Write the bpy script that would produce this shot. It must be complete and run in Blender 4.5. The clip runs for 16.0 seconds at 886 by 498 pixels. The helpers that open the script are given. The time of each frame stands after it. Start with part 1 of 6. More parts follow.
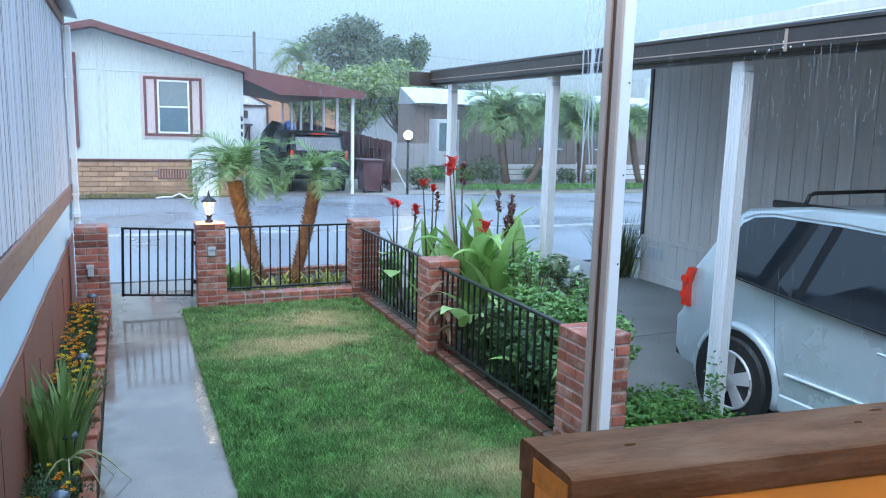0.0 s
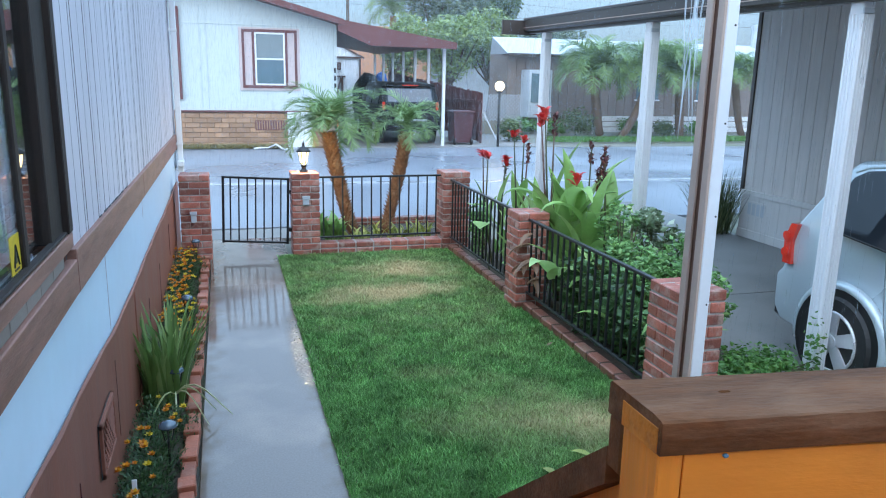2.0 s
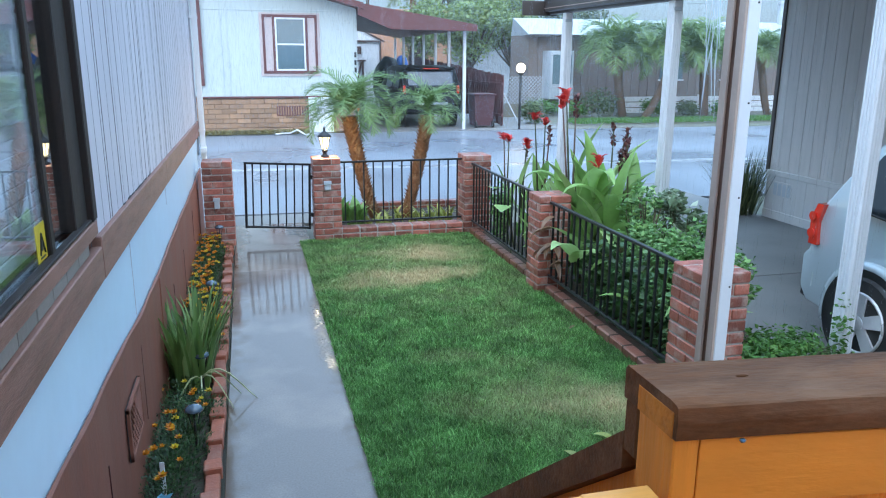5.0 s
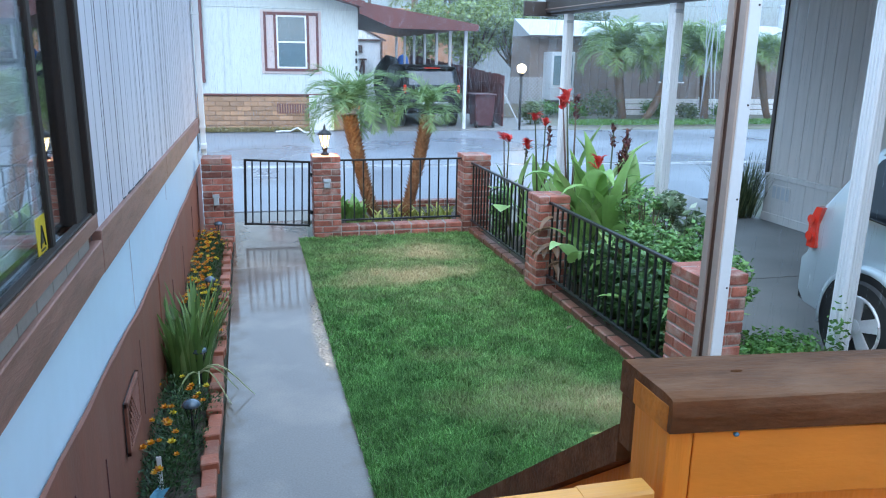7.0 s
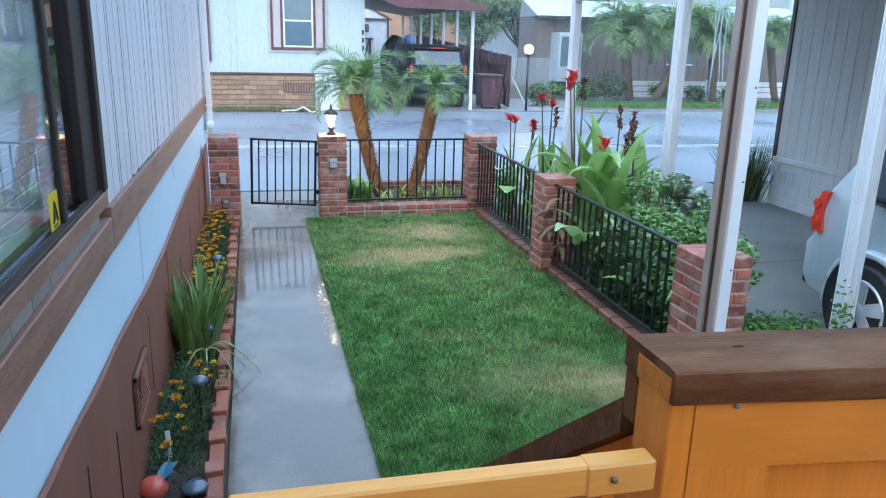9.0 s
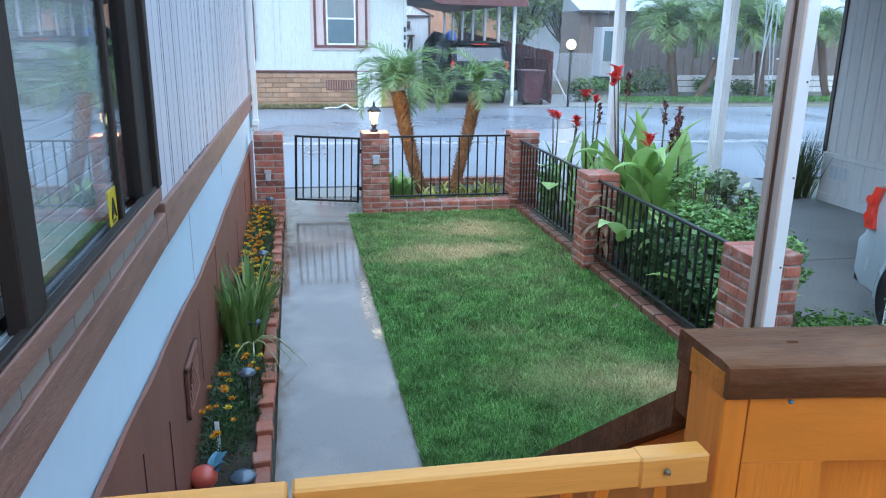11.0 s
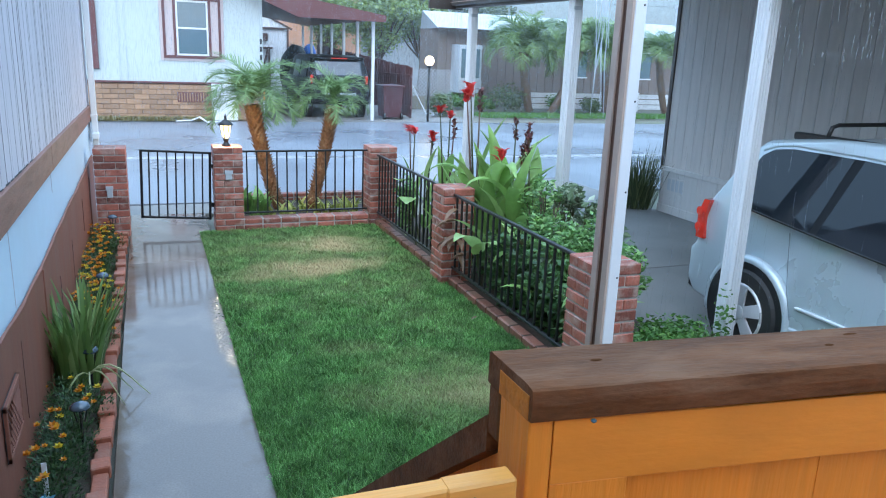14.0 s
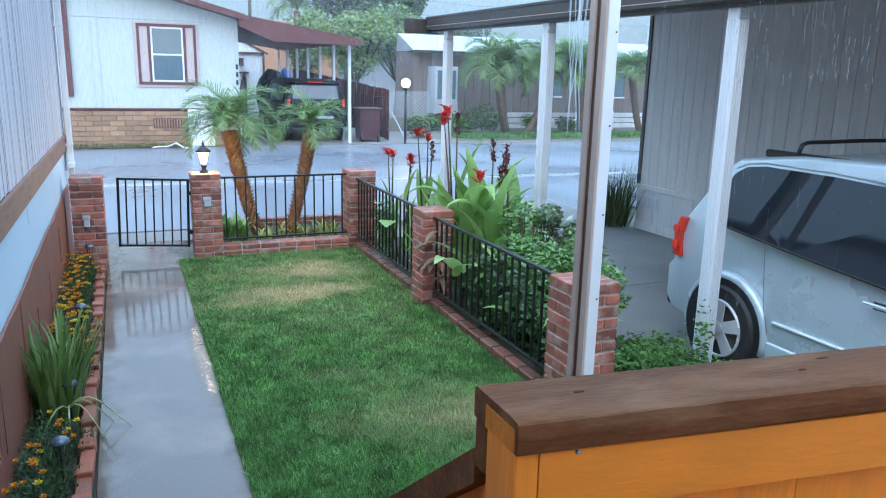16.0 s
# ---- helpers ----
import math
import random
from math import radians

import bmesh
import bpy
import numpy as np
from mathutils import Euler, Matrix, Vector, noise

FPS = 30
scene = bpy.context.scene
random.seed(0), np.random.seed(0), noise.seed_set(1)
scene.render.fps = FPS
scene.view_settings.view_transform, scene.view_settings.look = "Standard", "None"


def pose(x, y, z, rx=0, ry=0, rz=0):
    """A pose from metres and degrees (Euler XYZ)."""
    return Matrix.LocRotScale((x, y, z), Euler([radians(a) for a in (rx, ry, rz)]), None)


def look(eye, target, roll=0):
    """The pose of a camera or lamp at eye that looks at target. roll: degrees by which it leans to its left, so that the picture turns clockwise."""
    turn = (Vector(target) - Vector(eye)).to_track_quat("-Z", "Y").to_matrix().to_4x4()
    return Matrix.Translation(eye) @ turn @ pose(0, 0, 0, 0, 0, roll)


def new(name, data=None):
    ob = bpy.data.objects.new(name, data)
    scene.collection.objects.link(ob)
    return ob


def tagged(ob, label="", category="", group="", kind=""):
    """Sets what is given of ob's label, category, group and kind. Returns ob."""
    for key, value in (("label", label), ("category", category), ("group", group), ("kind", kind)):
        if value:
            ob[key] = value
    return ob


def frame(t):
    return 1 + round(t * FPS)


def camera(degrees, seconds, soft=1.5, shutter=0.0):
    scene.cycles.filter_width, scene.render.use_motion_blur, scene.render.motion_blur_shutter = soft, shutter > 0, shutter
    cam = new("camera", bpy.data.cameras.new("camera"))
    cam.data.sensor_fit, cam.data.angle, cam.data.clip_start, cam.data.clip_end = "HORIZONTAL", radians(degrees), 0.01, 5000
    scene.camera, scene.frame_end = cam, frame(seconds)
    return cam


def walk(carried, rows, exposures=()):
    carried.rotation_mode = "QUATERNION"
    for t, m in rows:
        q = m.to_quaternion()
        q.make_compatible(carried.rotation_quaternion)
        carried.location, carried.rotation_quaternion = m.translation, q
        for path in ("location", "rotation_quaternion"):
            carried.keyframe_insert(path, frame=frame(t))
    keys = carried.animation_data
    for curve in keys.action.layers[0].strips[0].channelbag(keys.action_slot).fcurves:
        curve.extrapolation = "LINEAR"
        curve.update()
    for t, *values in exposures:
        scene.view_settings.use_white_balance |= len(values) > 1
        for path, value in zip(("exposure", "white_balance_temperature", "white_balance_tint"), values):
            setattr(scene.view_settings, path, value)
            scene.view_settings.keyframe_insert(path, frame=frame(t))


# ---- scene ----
cam = camera(61.2, 16.0, soft=1.1)
PATH = [
    (0, (0.214, 0.325, 2.175), (0.989, 2.14, 1.851), 1.5),
    (0.5, (0.214, 0.337, 2.171), (0.951, 2.164, 1.828), 1.6),
    (1, (0.212, 0.341, 2.167), (0.89, 2.188, 1.808), 1.6),
    (1.5, (0.205, 0.331, 2.163), (0.809, 2.196, 1.767), 1.4),
    (2, (0.21, 0.324, 2.158), (0.757, 2.194, 1.706), 1.2),
    (2.5, (0.212, 0.321, 2.159), (0.721, 2.191, 1.663), 0.9),
    (3, (0.214, 0.321, 2.157), (0.705, 2.188, 1.633), 0.8),
    (3.5, (0.207, 0.317, 2.158), (0.686, 2.18, 1.61), 0.8),
    (4, (0.216, 0.332, 2.155), (0.691, 2.193, 1.599), 0.7),
    (4.5, (0.219, 0.328, 2.16), (0.702, 2.196, 1.632), 0.5),
    (5, (0.22, 0.323, 2.16), (0.707, 2.198, 1.665), 0.3),
    (7.5, (0.216, 0.308, 2.153), (0.706, 2.182, 1.655), 1.2),
    (8, (0.216, 0.302, 2.152), (0.704, 2.171, 1.632), 1.4),
    (10.5, (0.177, 0.274, 2.16), (0.587, 2.151, 1.606), 1.0),
    (11, (0.18, 0.272, 2.158), (0.551, 2.157, 1.603), 0.8),
    (11.5, (0.188, 0.271, 2.157), (0.532, 2.161, 1.602), 0.7),
    (12, (0.189, 0.264, 2.163), (0.52, 2.157, 1.61), 0.5),
    (12.5, (0.195, 0.266, 2.164), (0.536, 2.158, 1.613), 0.6),
    (13, (0.207, 0.276, 2.164), (0.648, 2.15, 1.623), 1.1),
    (13.5, (0.242, 0.289, 2.159), (0.835, 2.124, 1.628), 1.8),
    (14, (0.265, 0.295, 2.161), (0.98, 2.092, 1.651), 2.3),
    (14.5, (0.288, 0.314, 2.159), (1.098, 2.076, 1.667), 2.7),
    (15, (0.279, 0.299, 2.175), (1.098, 2.057, 1.688), 2.3),
    (15.5, (0.277, 0.313, 2.173), (1.072, 2.087, 1.703), 1.8),
    (16, (0.253, 0.28, 2.189), (1.021, 2.07, 1.732), 1.4),
]
walk(cam, [(t, look(eye, target, roll)) for t, eye, target, roll in PATH])

# ---- world and light ----
world = bpy.data.worlds.new("sky")
scene.world = world
world.use_nodes = True
wn, wl = world.node_tree.nodes, world.node_tree.links
sky = wn.new("ShaderNodeTexSky")
sky.sky_type, sky.sun_disc = "NISHITA", False
sky.sun_elevation, sky.sun_rotation = radians(37), radians(203)
sky.air_density, sky.dust_density, sky.ozone_density = 1.3, 0.6, 4.0
sky_bg = wn["Background"]
# overcast: the cloud deck brightens from the horizon to the zenith
wtc = wn.new("ShaderNodeTexCoord")
wsep = wn.new("ShaderNodeSeparateXYZ")
wl.new(wtc.outputs["Generated"], wsep.inputs[0])
wramp = wn.new("ShaderNodeMapRange")
wramp.inputs[1].default_value, wramp.inputs[2].default_value = 0.05, 0.9
wramp.inputs[3].default_value, wramp.inputs[4].default_value = 0.70, 4.1
wl.new(wsep.outputs["Z"], wramp.inputs[0])
cloud = wn.new("ShaderNodeMixRGB")
cloud.inputs[0].default_value = 0.8
cloud.inputs[2].default_value = (2.62, 4.2, 6.15, 1)
wl.new(sky.outputs[0], cloud.inputs[1])
wmul = wn.new("ShaderNodeVectorMath")
wmul.operation = "SCALE"
wl.new(cloud.outputs[0], wmul.inputs[0])
wl.new(wramp.outputs[0], wmul.inputs["Scale"])
wl.new(wmul.outputs[0], sky_bg.inputs[0])
sky_bg.inputs[1].default_value = 0.115
sun_data = bpy.data.lights.new("sun", "SUN")
sun_data.energy, sun_data.angle, sun_data.color = 1.9, radians(100), (0.97, 0.97, 0.97)
sun = new("sun", sun_data)
sun.matrix_world = look((-2.5, -6, 5), (0, 0, 0))
scene.view_settings.exposure = 0.63

# ---- materials ----


def mat(name, color, rough=0.6, metal=0.0, vary=0.25, scale=6.0, bump=0.1, fine=60.0, second=None, second_scale=1.5,
        second_amount=0.5, each=0.0, stretch=(1, 1, 1), coat=0.0, spec=0.5, rough_vary=0.1):
    """A procedural surface: base colour with variation at two scales, a second tone in patches, fine relief."""
    m = bpy.data.materials.new(name)
    m.use_nodes = True
    n, l = m.node_tree.nodes, m.node_tree.links
    b = n["Principled BSDF"]
    tc = n.new("ShaderNodeTexCoord")
    mp = n.new("ShaderNodeMapping")
    mp.inputs["Scale"].default_value = stretch
    l.new(tc.outputs["Object"], mp.inputs[0])
    info = n.new("ShaderNodeObjectInfo")
    off = n.new("ShaderNodeVectorMath")
    off.operation = "MULTIPLY_ADD"
    l.new(info.outputs["Random"], off.inputs[0])
    off.inputs[1].default_value = (17, 31, 11)
    l.new(mp.outputs[0], off.inputs[2])
    n1 = n.new("ShaderNodeTexNoise")
    n1.inputs["Scale"].default_value, n1.inputs["Detail"].default_value = scale, 6
    n2 = n.new("ShaderNodeTexNoise")
    n2.inputs["Scale"].default_value, n2.inputs["Detail"].default_value = fine, 4
    for q in (n1, n2):
        l.new(off.outputs[0], q.inputs["Vector"])
    add = n.new("ShaderNodeMath")
    add.operation = "MULTIPLY_ADD"
    l.new(n2.outputs[0], add.inputs[0])
    add.inputs[1].default_value = 0.5
    l.new(n1.outputs[0], add.inputs[2])
    rng = n.new("ShaderNodeMapRange")
    rng.inputs[1].default_value, rng.inputs[2].default_value = 0.4, 1.1
    rng.inputs[3].default_value, rng.inputs[4].default_value = 1 - vary, 1 + vary
    l.new(add.outputs[0], rng.inputs[0])
    val = rng.outputs[0]
    if each:
        er = n.new("ShaderNodeMapRange")
        er.inputs[3].default_value, er.inputs[4].default_value = 1 - each, 1 + each
        l.new(info.outputs["Random"], er.inputs[0])
        mu = n.new("ShaderNodeMath")
        mu.operation = "MULTIPLY"
        l.new(val, mu.inputs[0])
        l.new(er.outputs[0], mu.inputs[1])
        val = mu.outputs[0]
    hsv = n.new("ShaderNodeHueSaturation")
    hsv.inputs["Color"].default_value = (*color, 1)
    l.new(val, hsv.inputs["Value"])
    out = hsv.outputs[0]
    if second:
        n3 = n.new("ShaderNodeTexNoise")
        n3.inputs["Scale"].default_value, n3.inputs["Detail"].default_value, n3.inputs["Roughness"].default_value = second_scale, 8, 0.65
        l.new(off.outputs[0], n3.inputs["Vector"])
        r3 = n.new("ShaderNodeMapRange")
        r3.inputs[1].default_value, r3.inputs[2].default_value = 0.5, 0.68
        r3.inputs[4].default_value = second_amount
        l.new(n3.outputs[0], r3.inputs[0])
        mx = n.new("ShaderNodeMixRGB")
        mx.inputs[2].default_value = (*second, 1)
        l.new(r3.outputs[0], mx.inputs[0])
        l.new(out, mx.inputs[1])
        out = mx.outputs[0]
    l.new(out, b.inputs["Base Color"])
    rr = n.new("ShaderNodeMapRange")
    rr.inputs[3].default_value, rr.inputs[4].default_value = max(0.02, rough - rough_vary), min(1, rough + rough_vary)
    l.new(n1.outputs[0], rr.inputs[0])
    l.new(rr.outputs[0], b.inputs["Roughness"])
    b.inputs["Metallic"].default_value = metal
    b.inputs["Coat Weight"].default_value = coat
    b.inputs["Coat Roughness"].default_value = 0.08
    b.inputs["Specular IOR Level"].default_value = spec
    if bump:
        bp = n.new("ShaderNodeBump")
        bp.inputs["Strength"].default_value, bp.inputs["Distance"].default_value = bump, 0.01
        l.new(add.outputs[0], bp.inputs["Height"])
        l.new(bp.outputs[0], b.inputs["Normal"])
    return m


def leafy(name, color, tip=None, rough=0.45, through_light=0.25, vary=0.35):
    """Foliage: each island its own tone, some light through the leaf."""
    m = bpy.data.materials.new(name)
    m.use_nodes = True
    n, l = m.node_tree.nodes, m.node_tree.links
    b = n["Principled BSDF"]
    g = n.new("ShaderNodeNewGeometry")
    rp = n.new("ShaderNodeValToRGB")
    rp.color_ramp.elements[0].color = (*[c * (1 - vary) for c in color], 1)
    rp.color_ramp.elements[1].color = (*(tip or [c * (1 + vary) for c in color]), 1)
    e = rp.color_ramp.elements.new(0.6)
    e.color = (*color, 1)
    inf = n.new("ShaderNodeObjectInfo")
    sm = n.new("ShaderNodeMath")
    sm.operation = "ADD"
    l.new(g.outputs["Random Per Island"], sm.inputs[0])
    l.new(inf.outputs["Random"], sm.inputs[1])
    fr = n.new("ShaderNodeMath")
    fr.operation = "FRACT"
    l.new(sm.outputs[0], fr.inputs[0])
    l.new(fr.outputs[0], rp.inputs[0])
    tc = n.new("ShaderNodeTexCoord")
    nz = n.new("ShaderNodeTexNoise")
    nz.inputs["Scale"].default_value = 9
    l.new(tc.outputs["Object"], nz.inputs["Vector"])
    hv = n.new("ShaderNodeHueSaturation")
    mr = n.new("ShaderNodeMapRange")
    mr.inputs[3].default_value, mr.inputs[4].default_value = 0.6, 1.4
    l.new(nz.outputs[0], mr.inputs[0])
    l.new(mr.outputs[0], hv.inputs["Value"])
    l.new(rp.outputs[0], hv.inputs["Color"])
    l.new(hv.outputs[0], b.inputs["Base Color"])
    b.inputs["Roughness"].default_value = rough
    tr = n.new("ShaderNodeBsdfTranslucent")
    l.new(hv.outputs[0], tr.inputs[0])
    mx = n.new("ShaderNodeMixShader")
    mx.inputs[0].default_value = through_light
    l.new(b.outputs[0], mx.inputs[1])
    l.new(tr.outputs[0], mx.inputs[2])
    l.new(mx.outputs[0], n["Material Output"].inputs[0])
    return m


def wet_ground(name, color, dark, puddle_scale, rough_wet=0.06, rough_dry=0.45, bump=0.15, grain=180, ripple=0.0, amount=(0.42, 0.6), splash=None):
    """Rain-wet paving: smooth water film in patches over a grainy slab."""
    m = bpy.data.materials.new(name)
    m.use_nodes = True
    n, l = m.node_tree.nodes, m.node_tree.links
    b = n["Principled BSDF"]
    tc = n.new("ShaderNodeTexCoord")
    big = n.new("ShaderNodeTexNoise")
    big.inputs["Scale"].default_value, big.inputs["Detail"].default_value = puddle_scale, 5
    fine = n.new("ShaderNodeTexNoise")
    fine.inputs["Scale"].default_value, fine.inputs["Detail"].default_value = grain, 3
    for q in (big, fine):
        l.new(tc.outputs["Object"], q.inputs["Vector"])
    wet = n.new("ShaderNodeMapRange")
    wet.inputs[1].default_value, wet.inputs[2].default_value = amount
    l.new(big.outputs[0], wet.inputs[0])
    mx = n.new("ShaderNodeMixRGB")
    mx.inputs[1].default_value, mx.inputs[2].default_value = (*color, 1), (*dark, 1)
    l.new(wet.outputs[0], mx.inputs[0])
    hv = n.new("ShaderNodeHueSaturation")
    mr = n.new("ShaderNodeMapRange")
    mr.inputs[3].default_value, mr.inputs[4].default_value = 0.7, 1.3
    l.new(fine.outputs[0], mr.inputs[0])
    l.new(mr.outputs[0], hv.inputs["Value"])
    l.new(mx.outputs[0], hv.inputs["Color"])
    l.new(hv.outputs[0], b.inputs["Base Color"])
    rg = n.new("ShaderNodeMapRange")
    rg.inputs[3].default_value, rg.inputs[4].default_value = rough_dry, rough_wet
    l.new(wet.outputs[0], rg.inputs[0])
    l.new(rg.outputs[0], b.inputs["Roughness"])
    bp = n.new("ShaderNodeBump")
    bp.inputs["Strength"].default_value, bp.inputs["Distance"].default_value = bump, 0.004
    l.new(fine.outputs[0], bp.inputs["Height"])
    last = bp
    if ripple:
        rp = n.new("ShaderNodeTexNoise")
        rp.inputs["Scale"].default_value, rp.inputs["Detail"].default_value = 14, 3
        l.new(tc.outputs["Object"], rp.inputs["Vector"])
        b2 = n.new("ShaderNodeBump")
        b2.inputs["Strength"].default_value, b2.inputs["Distance"].default_value = ripple, 0.02
        l.new(rp.outputs[0], b2.inputs["Height"])
        l.new(bp.outputs[0], b2.inputs["Normal"])
        last = b2
    if splash:
        # rain-splashed strip along one edge: the film there is broken into small facets that spread the lantern's glint
        sx = n.new("ShaderNodeSeparateXYZ")
        l.new(tc.outputs["Object"], sx.inputs[0])
        ed = n.new("ShaderNodeMapRange")
        ed.inputs[1].default_value, ed.inputs[2].default_value = splash
        l.new(sx.outputs["X"], ed.inputs[0])
        fc = n.new("ShaderNodeTexVoronoi")
        fc.inputs["Scale"].default_value = 34
        l.new(tc.outputs["Object"], fc.inputs["Vector"])
        # kept to the short stretch of the path where the glint is placed
        yc = n.new("ShaderNodeMath")
        yc.operation = "SUBTRACT"
        l.new(sx.outputs["Y"], yc.inputs[0])
        yc.inputs[1].default_value = 1.62
        ya = n.new("ShaderNodeMath")
        ya.operation = "ABSOLUTE"
        l.new(yc.outputs[0], ya.inputs[0])
        yw = n.new("ShaderNodeMapRange")
        yw.inputs[1].default_value, yw.inputs[2].default_value, yw.inputs[3].default_value, yw.inputs[4].default_value = .45, 1.0, 1, 0
        l.new(ya.outputs[0], yw.inputs[0])
        eb = n.new("ShaderNodeMath")
        eb.operation = "MULTIPLY"
        l.new(ed.outputs[0], eb.inputs[0])
        l.new(yw.outputs[0], eb.inputs[1])
        ed = eb
        hm = n.new("ShaderNodeMath")
        hm.operation = "MULTIPLY"
        l.new(ed.outputs[0], hm.inputs[0])
        l.new(fc.outputs["Distance"], hm.inputs[1])
        ro = n.new("ShaderNodeMath")
        ro.operation = "MULTIPLY_ADD"
        l.new(ed.outputs[0], ro.inputs[0])
        ro.inputs[1].default_value = 0.08
        l.new(rg.outputs[0], ro.inputs[2])
        l.new(ro.outputs[0], b.inputs["Roughness"])
        # earth washed on to both edges
        ab = n.new("ShaderNodeMath")
        ab.operation = "ABSOLUTE"
        l.new(sx.outputs["X"], ab.inputs[0])
        dn = n.new("ShaderNodeTexNoise")
        dn.inputs["Scale"].default_value, dn.inputs["Detail"].default_value = 5, 8
        l.new(tc.outputs["Object"], dn.inputs["Vector"])
        dm = n.new("ShaderNodeMath")
        dm.operation = "MULTIPLY_ADD"
        l.new(dn.outputs[0], dm.inputs[0])
        dm.inputs[1].default_value = 0.5
        l.new(ab.outputs[0], dm.inputs[2])
        dr = n.new("ShaderNodeMapRange")
        dr.inputs[1].default_value, dr.inputs[2].default_value, dr.inputs[4].default_value = 0.54, 0.68, 0.75
        l.new(dm.outputs[0], dr.inputs[0])
        dx = n.new("ShaderNodeMixRGB")
        dx.inputs[2].default_value = (0.13, 0.088, 0.06, 1)
        l.new(dr.outputs[0], dx.inputs[0])
        l.new(hv.outputs[0], dx.inputs[1])
        l.new(dx.outputs[0], b.inputs["Base Color"])
        b3 = n.new("ShaderNodeBump")
        b3.inputs["Strength"].default_value, b3.inputs["Distance"].default_value = 0.4, 0.012
        l.new(hm.outputs[0], b3.inputs["Height"])
        l.new(last.outputs[0], b3.inputs["Normal"])
        last = b3
    l.new(last.outputs[0], b.inputs["Normal"])
    return m


def glow(name, color, strength):
    m = bpy.data.materials.new(name)
    m.use_nodes = True
    b = m.node_tree.nodes["Principled BSDF"]
    b.inputs["Base Color"].default_value = (*color, 1)
    b.inputs["Emission Color"].default_value = (*color, 1)
    b.inputs["Emission Strength"].default_value = strength
    return m


def glass(name, tint=(0.02, 0.025, 0.03), rough=0.02):
    m = bpy.data.materials.new(name)
    m.use_nodes = True
    b = m.node_tree.nodes["Principled BSDF"]
    b.inputs["Base Color"].default_value = (*tint, 1)
    b.inputs["Roughness"].default_value = rough
    b.inputs["IOR"].default_value = 1.55
    b.inputs["Specular IOR Level"].default_value = 0.8
    return m


def clear_glass(name):
    m = bpy.data.materials.new(name)
    m.use_nodes = True
    n, l = m.node_tree.nodes, m.node_tree.links
    tr, gl, mx, lw, mr = (n.new("ShaderNodeBsdfTransparent"), n.new("ShaderNodeBsdfGlossy"), n.new("ShaderNodeMixShader"), n.new("ShaderNodeLayerWeight"), n.new("ShaderNodeMapRange"))
    tr.inputs[0].default_value = (0.95, 0.97, 0.98, 1)
    gl.inputs["Roughness"].default_value = 0.01
    lw.inputs[0].default_value = 0.5
    mr.inputs[1].default_value, mr.inputs[2].default_value, mr.inputs[3].default_value, mr.inputs[4].default_value = 0.3, 1.0, 0.04, 0.6
    l.new(lw.outputs["Facing"], mr.inputs[0])
    l.new(mr.outputs[0], mx.inputs[0])
    l.new(tr.outputs[0], mx.inputs[1])
    l.new(gl.outputs[0], mx.inputs[2])
    l.new(mx.outputs[0], n["Material Output"].inputs[0])
    return m


M_brick = mat("red_brick", (0.30, 0.092, 0.062), 0.5, vary=0.45, scale=11, bump=0.7, fine=70, second=(0.46, 0.35, 0.30), second_scale=7, second_amount=0.7, each=0.45)
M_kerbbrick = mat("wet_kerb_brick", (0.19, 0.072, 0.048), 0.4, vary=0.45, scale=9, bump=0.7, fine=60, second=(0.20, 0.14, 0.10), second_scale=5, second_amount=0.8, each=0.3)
M_mortar = mat("mortar", (0.36, 0.33, 0.30), 0.8, bump=0.4, scale=14)
M_border = mat("border_brick", (0.30, 0.088, 0.048), 0.5, vary=0.3, scale=9, bump=0.4, each=0.3, second=(0.3, 0.2, 0.15), second_scale=6)
M_iron = mat("black_iron", (0.012, 0.013, 0.015), 0.35, vary=0.3, bump=0.05)
M_siding = mat("mauve_siding", (0.61, 0.565, 0.61), 0.6, vary=0.10, scale=3, bump=0.25, fine=40, stretch=(6, 6, 0.5), each=0.05)
M_trim = mat("maroon_trim", (0.295, 0.140, 0.104), 0.55, vary=0.35, scale=5, bump=0.5, fine=40, stretch=(6, 0.8, 6), second=(0.15, 0.062, 0.036), second_scale=3, second_amount=0.6)
M_skirt = mat("maroon_skirt", (0.235, 0.078, 0.048), 0.6, vary=0.25, scale=2, bump=0.2, fine=30, second=(0.25, 0.105, 0.072), second_scale=1.4, second_amount=0.5, stretch=(3, 3, 0.8))
M_band = mat("pale_band", (0.64, 0.78, 0.90), 0.35, vary=0.05, scale=2, bump=0.15, fine=8)
M_beige = mat("beige_block", (0.25, 0.205, 0.18), 0.7, vary=0.15, bump=0.3, each=0.1)
M_darkwood = mat("dark_window_frame", (0.026, 0.015, 0.011), 0.75, vary=0.3, scale=5, bump=0.15, fine=40, stretch=(5, 5, 0.6))
M_white = mat("white_paint", (0.69, 0.705, 0.73), 0.4, vary=0.05, scale=3, bump=0.05)
M_whitewall = mat("white_stucco", (0.50, 0.555, 0.55), 0.7, vary=0.05, scale=1.2, bump=0.25, fine=90)
M_farbrick = mat("tan_block", (0.34, 0.20, 0.12), 0.7, vary=0.25, scale=3, bump=0.4, each=0.22)
M_farmortar = mat("tan_mortar", (0.24, 0.16, 0.11), 0.8, bump=0.3)
M_redtrim = mat("red_brown_trim", (0.13, 0.045, 0.045), 0.5, vary=0.15, scale=2, bump=0.1)
M_pink = mat("pale_pink_shutter", (0.52, 0.43, 0.42), 0.6, vary=0.06, bump=0.1)
